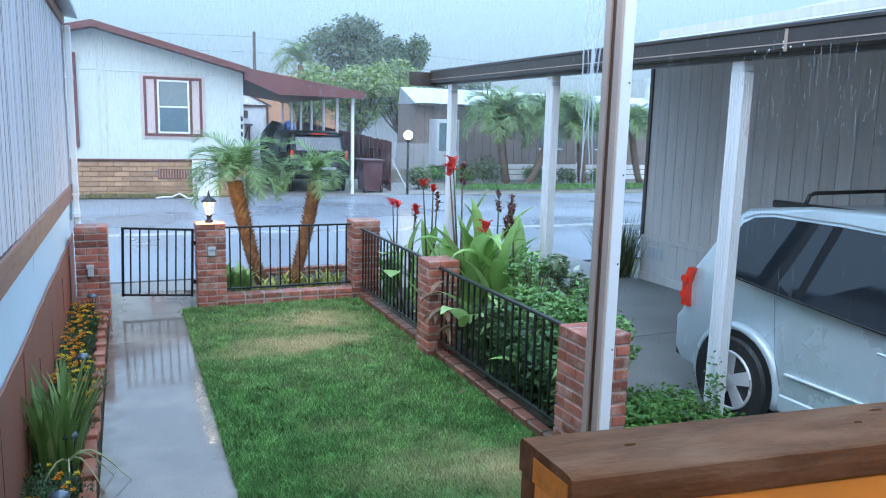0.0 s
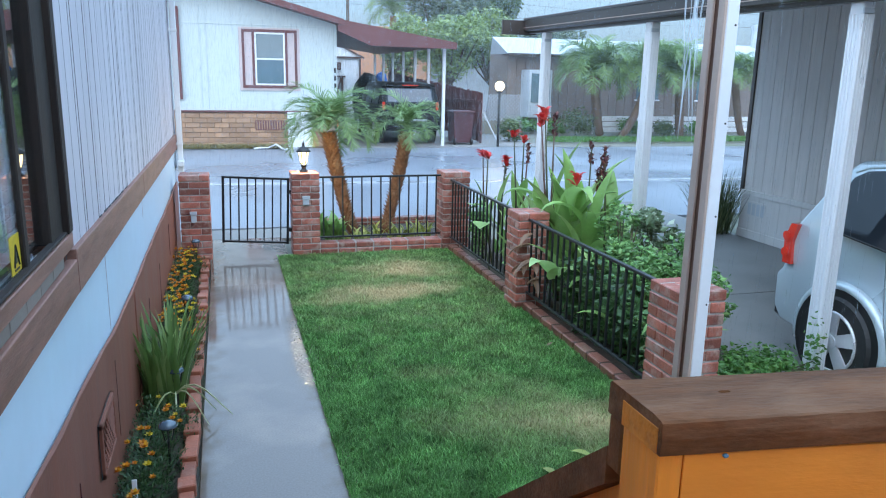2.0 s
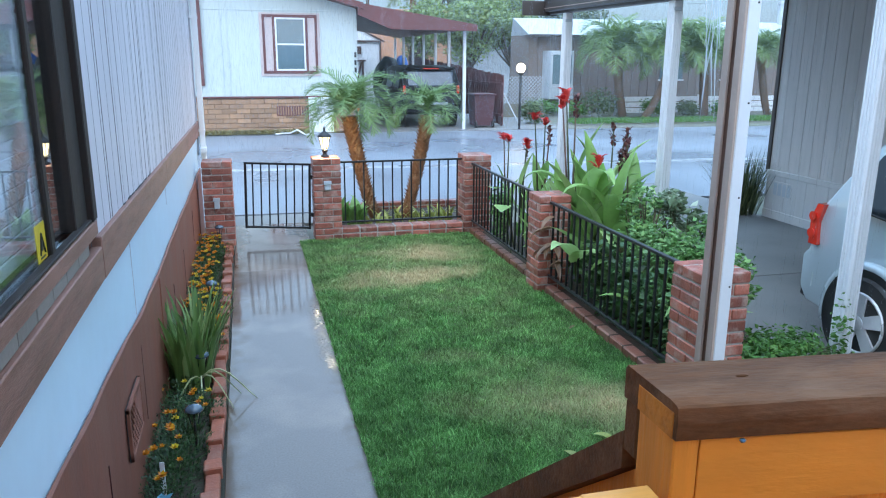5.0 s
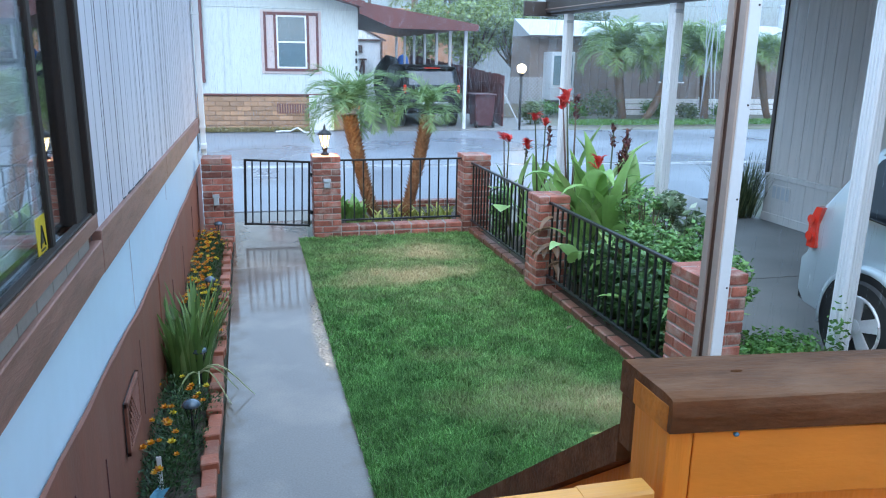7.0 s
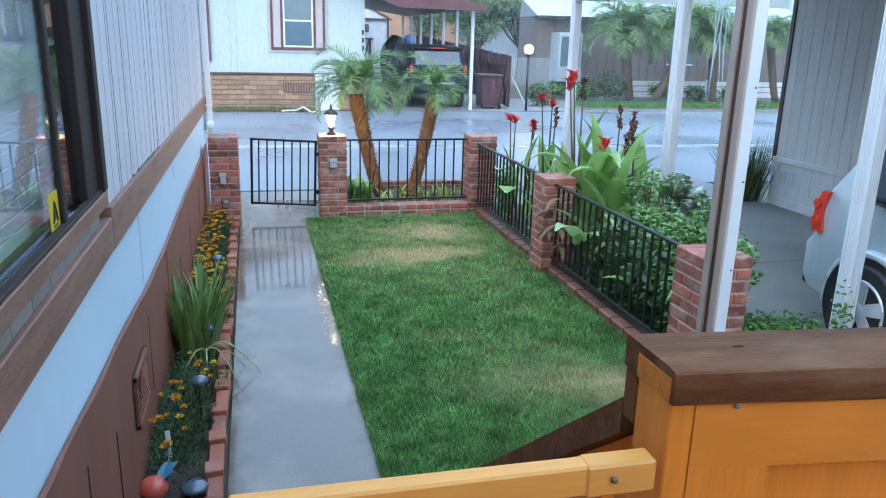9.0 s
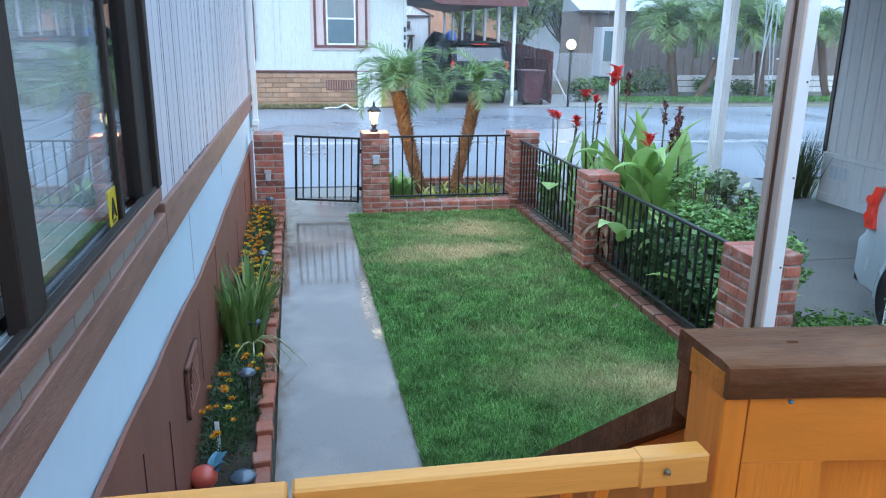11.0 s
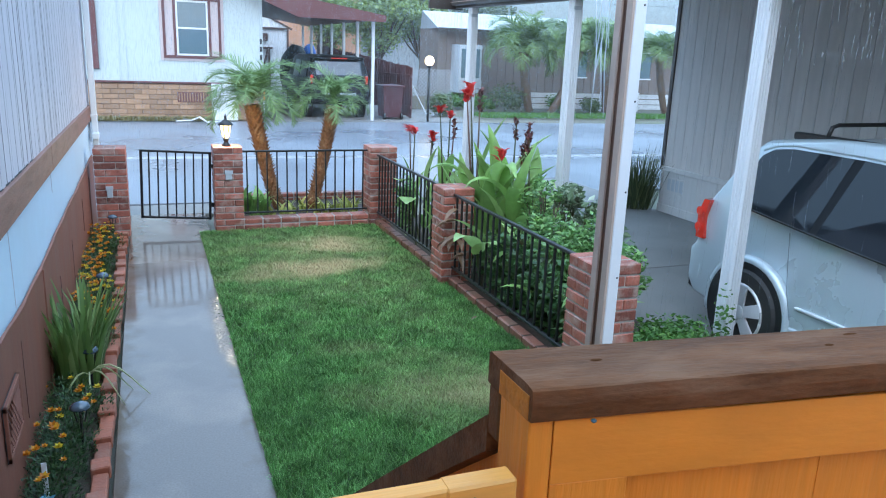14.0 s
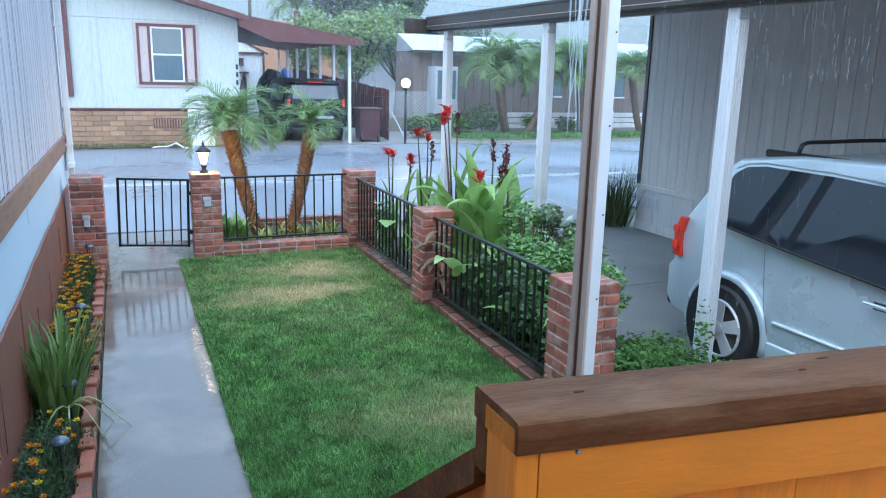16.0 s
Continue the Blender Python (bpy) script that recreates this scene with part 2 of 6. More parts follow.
M_grey = mat("grey_siding", (0.58, 0.55, 0.53), 0.65, vary=0.12, scale=2.5, bump=0.25, fine=45, stretch=(6, 6, 0.5), each=0.05, second=(0.50, 0.475, 0.46), second_scale=0.8, second_amount=0.5)
M_greyskirt = mat("grey_skirt", (0.56, 0.55, 0.54), 0.6, vary=0.08, scale=2.5, bump=0.2, fine=45, stretch=(6, 6, 0.5))
M_gutter = mat("dark_gutter", (0.045, 0.035, 0.032), 0.35, vary=0.25, scale=4, bump=0.08, coat=0.3)
M_paleroof = mat("pale_roof", (0.43, 0.47, 0.51), 0.5, vary=0.1, scale=1.5, bump=0.1)
M_tan = mat("tan_aluminium", (0.44, 0.33, 0.275), 0.4, vary=0.1, bump=0.05)
M_brown = mat("brown_channel", (0.105, 0.045, 0.026), 0.4, vary=0.2, bump=0.05)
M_cap = mat("weathered_cap", (0.125, 0.046, 0.016), 0.7, vary=0.55, scale=7, bump=0.4, fine=45, stretch=(0.9, 3.2, 3.2), second=(0.215, 0.105, 0.056), second_scale=5, second_amount=0.75, spec=0.25)
M_endgrain = mat("stained_end_grain", (0.62, 0.20, 0.026), 0.6, vary=0.3, scale=22, bump=0.4, fine=90, second=(0.30, 0.09, 0.016), second_scale=18, second_amount=0.7, spec=0.3)
M_knot = mat("dark_knot", (0.085, 0.034, 0.015), 0.95, vary=0.3, bump=0, spec=0.0)
M_stain = mat("orange_stained_wood", (0.75, 0.235, 0.023), 0.5, vary=0.14, scale=5, bump=0.3, fine=30, stretch=(6, 6, 0.5), second=(0.46, 0.15, 0.022), second_scale=2.2, second_amount=0.4)
M_stainh = mat("orange_stained_board", (0.75, 0.238, 0.024), 0.5, vary=0.10, scale=6, bump=0.2, fine=40, stretch=(0.8, 3, 3), second=(0.48, 0.16, 0.022), second_scale=5, second_amount=0.4)
M_pine = mat("pale_pine", (0.80, 0.35, 0.072), 0.42, vary=0.16, scale=4, bump=0.15, fine=24, stretch=(0.5, 7, 7), second=(0.46, 0.20, 0.055), second_scale=2, second_amount=0.5)
M_screw = mat("dull_steel", (0.22, 0.17, 0.11), 0.6, metal=0.6, bump=0)
M_blue = mat("blue_clip", (0.10, 0.22, 0.34), 0.4, bump=0)
M_soil = mat("bed_soil", (0.055, 0.038, 0.026), 0.85, vary=0.4, scale=12, bump=1.0, fine=60)
M_earth = mat("verge_earth", (0.16, 0.15, 0.12), 0.8, vary=0.35, scale=2, bump=0.6, second=(0.10, 0.13, 0.05), second_scale=0.5, second_amount=0.8)
M_walk = wet_ground("wet_walkway", (0.27, 0.21, 0.175), (0.175, 0.14, 0.122), 1.2, 0.025, 0.14, bump=0.02, grain=90, amount=(0.30, 0.52), splash=(0.20, 0.27), ripple=0.045)
M_drive = wet_ground("wet_driveway", (0.225, 0.215, 0.205), (0.155, 0.15, 0.146), 0.8, 0.55, 0.7, bump=0.25, grain=120)
M_road = wet_ground("wet_asphalt", (0.215, 0.235, 0.27), (0.17, 0.185, 0.215), 0.25, 0.26, 0.40, bump=0.4, grain=60, ripple=0.08)
M_strip = wet_ground("gutter_strip", (0.36, 0.37, 0.39), (0.29, 0.30, 0.32), 0.6, 0.15, 0.35, bump=0.2, grain=60)
M_van = mat("silver_blue_paint", (0.50, 0.575, 0.61), 0.3, metal=0.3, vary=0.05, scale=1.2, bump=0.0, coat=0.7)
M_vanglass = glass("tinted_glass", (0.014, 0.018, 0.023))
M_vanglass.node_tree.nodes["Principled BSDF"].inputs["Specular IOR Level"].default_value = 0.4
M_seam = mat("panel_seam", (0.17, 0.20, 0.215), 0.5, bump=0)
M_rubber = mat("tyre_rubber", (0.018, 0.018, 0.018), 0.65, vary=0.3, bump=0.2)
M_rim = mat("alloy", (0.72, 0.73, 0.74), 0.3, metal=0.5, vary=0.1, bump=0)
M_taillight = mat("red_lens", (0.72, 0.045, 0.025), 0.12, vary=0.1, bump=0, coat=0.8)
M_black = mat("black_plastic", (0.015, 0.015, 0.016), 0.45, vary=0.2, bump=0.05)
M_blackpaint = mat("black_car_paint", (0.012, 0.013, 0.015), 0.4, vary=0.1, bump=0, spec=0.15)
M_bin = mat("maroon_plastic", (0.075, 0.022, 0.026), 0.4, vary=0.15, scale=2, bump=0.05)
M_fencewood = mat("maroon_fence_wood", (0.11, 0.035, 0.034), 0.6, vary=0.25, scale=3, bump=0.3, each=0.2)
M_shedbrown = mat("shed_brown", (0.075, 0.04, 0.035), 0.6, vary=0.2, bump=0.1)
M_orangewall = mat("orange_wall", (0.55, 0.28, 0.17), 0.7, vary=0.1, scale=1, bump=0.1)
M_brownhouse = mat("brown_house_siding", (0.17, 0.135, 0.12), 0.65, vary=0.12, scale=1.5, bump=0.2, each=0.1)
M_glasspane = glass("window_glass", (0.10, 0.16, 0.19), 0.05)
# near-black: carries the dimness of the room and the vent hollow in its colour
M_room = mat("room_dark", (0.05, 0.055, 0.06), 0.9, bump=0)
M_clear = clear_glass("clear_glass")
M_lampglow = glow("lamp_glow", (1.0, 0.80, 0.48), 4.5)
M_lantern = glow("lantern_glow", (1.0, 0.80, 0.45), 2.6)
M_orangesign = mat("orange_sign", (0.85, 0.22, 0.05), 0.5, bump=0)
M_yellow = mat("yellow_sticker", (0.75, 0.52, 0.03), 0.5, bump=0)
M_solar = mat("solar_cap", (0.06, 0.09, 0.12), 0.15, vary=0.2, bump=0, coat=0.6)
M_blade = leafy("iris_blade", (0.13, 0.23, 0.055), (0.32, 0.42, 0.16))
M_dry = leafy("dry_leaf", (0.28, 0.24, 0.10), (0.40, 0.36, 0.18))
M_canna = leafy("canna_leaf", (0.27, 0.46, 0.13), (0.45, 0.63, 0.25), rough=0.35, through_light=0.35)
M_stem = leafy("canna_stem", (0.09, 0.10, 0.04), (0.14, 0.07, 0.05))
M_red = leafy("red_petal", (0.74, 0.045, 0.045), (0.86, 0.16, 0.13), through_light=0.3)
M_wilt = leafy("wilted_petal", (0.12, 0.03, 0.035), (0.26, 0.09, 0.05))
M_deadleaf = leafy("brown_dead_leaf", (0.22, 0.12, 0.065), (0.32, 0.2, 0.12))
M_bush = leafy("bush_leaf", (0.125, 0.275, 0.078), (0.28, 0.47, 0.17))
M_varieg = leafy("variegated_leaf", (0.16, 0.24, 0.13), (0.52, 0.58, 0.45))
M_low = leafy("low_leaf", (0.08, 0.21, 0.04), (0.16, 0.31, 0.07))
M_under = leafy("undergrowth_leaf", (0.055, 0.135, 0.042), (0.15, 0.27, 0.10))
M_mari = leafy("marigold_leaf", (0.035, 0.085, 0.025), (0.08, 0.15, 0.045))
M_petal = leafy("orange_petal", (0.72, 0.24, 0.01), (0.80, 0.42, 0.02))
M_ypetal = leafy("yellow_petal", (0.78, 0.55, 0.03), (0.8, 0.66, 0.08))
M_frond = leafy("palm_frond", (0.16, 0.265, 0.09), (0.31, 0.43, 0.18), through_light=0.3)
M_trunk = mat("palm_trunk", (0.23, 0.105, 0.05), 0.75, vary=0.4, scale=10, bump=0.8, fine=40, each=0.15, second=(0.48, 0.33, 0.19), second_scale=7)
M_fartrunk = mat("far_palm_trunk", (0.15, 0.10, 0.07), 0.8, vary=0.4, scale=10, bump=0.8, fine=40, second=(0.24, 0.16, 0.11), second_scale=6)
M_grooveshade = mat("siding_groove_shade", (0.17, 0.145, 0.145), 0.7, bump=0.05)
M_bark = mat("bark", (0.10, 0.075, 0.055), 0.85, vary=0.3, bump=0.8)
M_tree = leafy("tree_leaf", (0.08, 0.13, 0.045), (0.15, 0.21, 0.08))
M_treelight = leafy("light_tree_leaf", (0.21, 0.30, 0.10), (0.34, 0.44, 0.17))
M_treegrey = leafy("grey_tree_leaf", (0.12, 0.165, 0.10), (0.20, 0.25, 0.15))
M_grassy = leafy("dark_clump", (0.06, 0.085, 0.035), (0.16, 0.18, 0.075))
M_sheet = leafy("translucent_sheet", (0.86, 0.86, 0.84), (0.88, 0.88, 0.86), rough=0.4, through_light=0.9, vary=0.02)
# lighter blue-grey tint stands in for sky reflected in the SUV's rear window
M_skyglass = glass("sky_toned_glass", (0.045, 0.062, 0.085))
M_water = bpy.data.materials.new("running_water")
M_water.use_nodes = True
_n, _l = M_water.node_tree.nodes, M_water.node_tree.links
_t, _d, _m = _n.new("ShaderNodeBsdfTransparent"), _n.new("ShaderNodeBsdfTranslucent"), _n.new("ShaderNodeMixShader")
_d.inputs[0].default_value = (.95, .97, 1, 1)
_m.inputs[0].default_value = .32
_l.new(_t.outputs[0], _m.inputs[1])
_l.new(_d.outputs[0], _m.inputs[2])
_l.new(_m.outputs[0], _n["Material Output"].inputs[0])


def lawn_material(blades):
    """Lawn: green with two dry straw patches and thin mottling."""
    m = leafy("lawn_blade" if blades else "lawn_soil", (0.095, 0.235, 0.056) if blades else (0.05, 0.075, 0.02), (0.25, 0.47, 0.15) if blades else None, rough=0.6, through_light=0.2 if blades else 0.0)
    n, l = m.node_tree.nodes, m.node_tree.links
    b = n["Principled BSDF"]
    b.inputs["Specular IOR Level"].default_value = 0.2
    for node in n:
        if node.type == "TEX_NOISE":
            node.inputs["Scale"].default_value, node.inputs["Detail"].default_value = 4.5, 5
        if node.type == "MAP_RANGE":
            node.inputs[1].default_value, node.inputs[2].default_value = 0.3, 0.7
            node.inputs[3].default_value, node.inputs[4].default_value = 0.58, 1.32
    src = b.inputs["Base Color"].links[0].from_socket
    pos = n.new("ShaderNodeTexCoord")
    nz = n.new("ShaderNodeTexNoise")
    nz.inputs["Scale"].default_value, nz.inputs["Detail"].default_value = 2.6, 6
    l.new(pos.outputs["Object"], nz.inputs["Vector"])
    total = None
    for cx, cy, rx, ry, k in ((2.15, 8.28, 0.50, 0.34, 1.3), (1.75, 8.45, 0.45, 0.28, 0.8), (1.75, 7.42, 0.62, 0.34, 1.35), (1.25, 7.35, 0.45, 0.30, 0.9), (2.05, 4.5, 0.6, 0.5, 0.4), (2.35, 4.30, 0.42, 0.32, 0.9), (1.85, 7.9, 1.2, 1.4, 0.36), (1.6, 5.3, 0.24, 0.14, 0.25), (2.2, 5.9, 0.5, 0.6, 0.1)):
        mp = n.new("ShaderNodeVectorMath")
        mp.operation = "SUBTRACT"
        mp.inputs[1].default_value = (cx, cy, 0)
        l.new(pos.outputs["Object"], mp.inputs[0])
        sc = n.new("ShaderNodeVectorMath")
        sc.operation = "MULTIPLY"
        sc.inputs[1].default_value = (1 / rx, 1 / ry, 0)
        l.new(mp.outputs[0], sc.inputs[0])
        ln = n.new("ShaderNodeVectorMath")
        ln.operation = "LENGTH"
        l.new(sc.outputs[0], ln.inputs[0])
        ad = n.new("ShaderNodeMath")
        ad.operation = "MULTIPLY_ADD"
        l.new(nz.outputs[0], ad.inputs[0])
        ad.inputs[1].default_value = 2.4
        l.new(ln.outputs["Value"], ad.inputs[2])
        mr = n.new("ShaderNodeMapRange")
        mr.inputs[1].default_value, mr.inputs[2].default_value = 2.65, 1.25
        mr.inputs[3].default_value, mr.inputs[4].default_value = 0, k
        l.new(ad.outputs[0], mr.inputs[0])
        if total is None:
            total = mr.outputs[0]
        else:
            mx = n.new("ShaderNodeMath")
            mx.operation = "MAXIMUM"
            l.new(total, mx.inputs[0])
            l.new(mr.outputs[0], mx.inputs[1])
            total = mx.outputs[0]
    geo = n.new("ShaderNodeNewGeometry")
    th = n.new("ShaderNodeMath")
    th.operation = "MULTIPLY"
    l.new(total, th.inputs[0])
    rr = n.new("ShaderNodeMapRange")
    rr.inputs[3].default_value, rr.inputs[4].default_value = 0.55, 1.15
    l.new(geo.outputs["Random Per Island"], rr.inputs[0])
    l.new(rr.outputs[0], th.inputs[1])
    th.use_clamp = True
    mix = n.new("ShaderNodeMixRGB")
    mix.inputs[2].default_value = (0.60, 0.47, 0.26, 1) if blades else (0.33, 0.26, 0.13, 1)
    l.new(th.outputs[0], mix.inputs[0])
    l.new(src, mix.inputs[1])
    l.new(mix.outputs[0], b.inputs["Base Color"])
    for node in n:
        if node.type == "BSDF_TRANSLUCENT":
            l.new(mix.outputs[0], node.inputs[0])
    return m


M_lawn = lawn_material(True)
M_lawnsoil = lawn_material(False)

# ---- building helpers ----


def box(bm, x0, x1, y0, y1, z0, z1, bevel=0.0):
    vs = [bm.verts.new((x, y, z)) for x in (x0, x1) for y in (y0, y1) for z in (z0, z1)]
    fs = [bm.faces.new([vs[i] for i in q]) for q in ((0, 1, 3, 2), (4, 6, 7, 5), (0, 4, 5, 1), (2, 3, 7, 6), (0, 2, 6, 4), (1, 5, 7, 3))]
    if bevel:
        edges = {e for f in fs for e in f.edges}
        bmesh.ops.bevel(bm, geom=list(edges), offset=bevel, segments=1, affect="EDGES", profile=0.5)
    return bm


def boxes(*rows, bevel=0.0):
    bm = bmesh.new()
    for r in rows:
        box(bm, *r, bevel=bevel)
    return bm


def tube(bm, points, radii, sides=8, caps=True):
    """A round or tapered bar along points."""
    pts = [Vector(p) for p in points]
    rings = []
    for i, p in enumerate(pts):
        d = (pts[min(i + 1, len(pts) - 1)] - pts[max(i - 1, 0)]).normalized()
        u = d.orthogonal().normalized() if i == 0 else (u - d * u.dot(d)).normalized()
        v = d.cross(u)
        r = radii[i] if hasattr(radii, "__len__") else radii
        rings.append([bm.verts.new(p + (u * math.cos(a) + v * math.sin(a)) * r) for a in (2 * math.pi * k / sides for k in range(sides))])
    for a, b in zip(rings, rings[1:]):
        for k in range(sides):
            bm.faces.new((a[k], a[(k + 1) % sides], b[(k + 1) % sides], b[k]))
    if caps:
        bm.faces.new(rings[0][::-1])
        bm.faces.new(rings[-1])
    return bm


def lathe(bm, profile, sides=16, centre=(0, 0, 0), axis="z"):
    """profile: rows of radius and height."""
    c = Vector(centre)
    rings = []
    for r, h in profile:
        ring = []
        for k in range(sides):
            a = 2 * math.pi * k / sides
            p = (r * math.cos(a), r * math.sin(a), h) if axis == "z" else (h, r * math.cos(a), r * math.sin(a))
            ring.append(bm.verts.new(c + Vector(p)))
        rings.append(ring)
    for a, b in zip(rings, rings[1:]):
        for k in range(sides):
            bm.faces.new((a[k], a[(k + 1) % sides], b[(k + 1) % sides], b[k]))
    bm.faces.new(rings[0][::-1])
    bm.faces.new(rings[-1])
    return bm


def to_mesh(name, bm, material, smooth=False):
    bmesh.ops.recalc_face_normals(bm, faces=bm.faces[:])
    me = bpy.data.meshes.new(name)
    bm.to_mesh(me)
    bm.free()
    me.materials.append(material)
    if smooth:
        me.polygons.foreach_set("use_smooth", [True] * len(me.polygons))
    return me


def part(name, bm, material, parent=None, label="", smooth=False):
    """Links a bmesh as one mesh object under a thing or under a part."""
    ob = new(name, to_mesh(name, bm, material, smooth))
    ob.parent = parent
    return tagged(ob, label)


def piece(name, mesh, parent, m):
    ob = new(name, mesh)
    ob.parent = parent
    ob.matrix_basis = m
    return ob


def thing(name, label, category, at=(0, 0, 0), group="", kind="", rz=0):
    ob = new(name)
    ob.empty_display_size = 0.1
    ob.matrix_basis = pose(*at, 0, 0, rz)
    return tagged(ob, label, category, group, kind)


def raw_mesh(name, verts, faces, material, smooth=False):
    me = bpy.data.meshes.new(name)
    me.from_pydata(verts, [], faces)
    me.materials.append(material)
    if smooth:
        me.polygons.foreach_set("use_smooth", [True] * len(me.polygons))
    me.update()
    return me


def blade(V, F, base, heading, length, width, lean, droop, segs=5, fold=0.0, shape=None):
    """A strap or leaf that rises from base, leans by lean and droops towards its tip (degrees)."""
    p = np.array(base, float)
    h = np.array((math.cos(heading), math.sin(heading), 0))
    s = np.array((-h[1], h[0], 0))
    n0 = len(V)
    rows = 3 if fold else 2
    for i in range(segs + 1):
        t = i / segs
        a = radians(lean + droop * t * t)
        w = width * (shape(t) if shape else (1 - t) ** 0.6 * (0.55 + 0.9 * min(t * 3, 0.5)))
        w = max(w, width * 0.02)
        up = np.array((-h[0] * math.cos(a), -h[1] * math.cos(a), math.sin(a)))
        if fold:
            V += [tuple(p - s * w / 2 + up * fold * w), tuple(p), tuple(p + s * w / 2 + up * fold * w)]
        else:
            V += [tuple(p - s * w / 2), tuple(p + s * w / 2)]
        p = p + (h * math.sin(a) + np.array((0, 0, math.cos(a)))) * length / segs
    for i in range(segs):
        a, b = n0 + i * rows, n0 + (i + 1) * rows
        for k in range(rows - 1):
            F.append((a + k, a + k + 1, b + k + 1, b + k))


def lens(t):
    return max(0.03, math.sin(math.pi * min(1, 0.06 + 0.94 * t) ** 0.8)) ** 0.9


M_blind = mat("window_blind", (0.86, 0.89, 0.92), 0.5, vary=0.06, scale=3, bump=0.05, each=0.04)
M_wiltgreen = leafy("pale_wilted_leaf", (0.42, 0.45, 0.22), (0.55, 0.55, 0.34))
M_yellowgreen = leafy("yellowing_leaf", (0.34, 0.38, 0.09), (0.55, 0.52, 0.16))

# ---- ground ----
R = random.Random(7)


def slab(name, x0, x1, y0, y1, z0, z1, material, label, category, rz=0.0, bevel=0.004):
    cx, cy = (x0 + x1) / 2, (y0 + y1) / 2
    ob = part(name, boxes((x0 - cx, x1 - cx, y0 - cy, y1 - cy, z0 - z1, 0), bevel=bevel), material)
    ob.matrix_basis = pose(cx, cy, z1, 0, 0, rz)
    return tagged(ob, label, category, kind="structure")


gbm = bmesh.new()
bmesh.ops.create_grid(gbm, x_segments=40, y_segments=40, size=700)
ground = part("ground", gbm, M_earth)
ground.location.z = -0.06
tagged(ground, "bare earth and dry grass reaching the horizon", "ground", kind="structure")
slab("road", -40, 60, 10.95, 22.6, -0.2, -0.02, M_road, "rain-soaked dark asphalt street with standing water", "road", -1.2)
slab("road_gutter_strip", -40, 60, 14.86, 15.2, -0.1, -0.014, M_strip, "pale concrete drainage strip along the street", "road", -3.2)
slab("walkway", 0.0, 0.835, 0.9, 8.06, -0.12, 0.0, M_walk, "wet pale concrete garden walkway", "path")
slab("walkway", 0.0, 0.89, 8.068, 10.35, -0.12, -0.002, M_walk, "wet pale concrete walkway at the gate", "path")
slab("pavement_apron", -6, 1.45, 10.35, 11.0, -0.16, -0.012, M_drive, "wet concrete apron at the street edge", "pavement")
slab("driveway", 4.05, 7.3, 6.7, 12.3, -0.14, -0.006, M_drive, "wet grey concrete driveway slab", "driveway")
slab("driveway", 4.05, 7.3, 1.6, 6.675, -0.14, -0.004, M_drive, "wet grey concrete driveway slab beside the van", "driveway")
slab("driveway", 4.05, 7.3, -4.5, 1.59, -0.14, -0.004, M_drive, "wet grey concrete driveway slab by the house", "driveway")
slab("far_driveway", 3.5, 10.2, 22.7, 36, -0.1, -0.008, M_drive, "wet concrete driveway across the street", "driveway")
slab("flower_bed_soil", -0.40, -0.1, 1.2, 9.25, -0.1, 0.012, M_soil, "dark damp soil of a narrow flower bed", "flower bed")
slab("planting_bed_soil", 1.27, 3.2, 9.5, 10.9, -0.1, 0.03, M_soil, "dark damp soil round the palms", "flower bed")
slab("planting_bed_soil", 3.0, 4.05, 3.2, 9.6, -0.1, 0.02, M_soil, "dark damp soil under the cannas", "flower bed")

lawn = part("lawn_ground", boxes((0.835, 2.858, 1.3, 9.32, -0.1, 0.006)), M_lawnsoil)
tagged(lawn, "short lawn turf with dry straw patches", "lawn", kind="structure")
rng = np.random.default_rng(3)


def swell(x, y, seed, f):
    """Smooth uneven field between about -1 and 1."""
    q = np.random.default_rng(seed).uniform(0, 6.28, 12)
    return (np.sin(f * x * 1.0 + q[0] + 1.3 * np.sin(f * .7 * y + q[1])) + np.sin(f * 1.31 * y + q[2] + 1.1 * np.sin(f * .9 * x + q[3])) + np.sin(f * 1.9 * (x * .6 + y * .8) + q[4]) * .7) / 2.4


def grass(name, x0, x1, y0, y1, count, h, material, label, w=0.005, ragged=0.0):
    """count blades, each a bent strip; tufts lean together and stand at uneven heights."""
    x = rng.uniform(x0 - ragged, x1 + ragged * 0.2, count)
    y = rng.uniform(y0, y1, count)
    tuft = swell(x, y, 5, 22) * .35 + swell(x, y, 6, 95) * .4
    a = rng.uniform(0, 2 * np.pi, count) * .9 + 3.0 * swell(x, y, 7, 11)
    ht = h * rng.uniform(0.5, 1.25, count) * (1 + .5 * tuft)
    ln = rng.uniform(0.15, 1.2, count) * ht
    b = a + rng.uniform(-0.6, 0.6, count) + np.pi / 2
    dx, dy = np.cos(a) * ln, np.sin(a) * ln
    wd = w * rng.uniform(.7, 1.4, count)
    wx, wy = np.cos(b) * wd / 2, np.sin(b) * wd / 2
    z = np.zeros(count)
    P = np.stack([np.stack(q, -1) for q in ((x - wx, y - wy, z), (x + wx, y + wy, z), (x + dx * .35 - wx * .8, y + dy * .35 - wy * .8, ht * .65), (x + dx * .35 + wx * .8, y + dy * .35 + wy * .8, ht * .65), (x + dx, y + dy, ht))], 1).reshape(-1, 3)
    k = np.arange(count) * 5
    quads = np.stack([k, k + 1, k + 3, k + 2], -1).tolist()
    tris = np.stack([k + 2, k + 3, k + 4], -1).tolist()
    me = raw_mesh(name, P.tolist(), quads + tris, material)
    return tagged(new(name, me), label, "grass", kind="stuff")


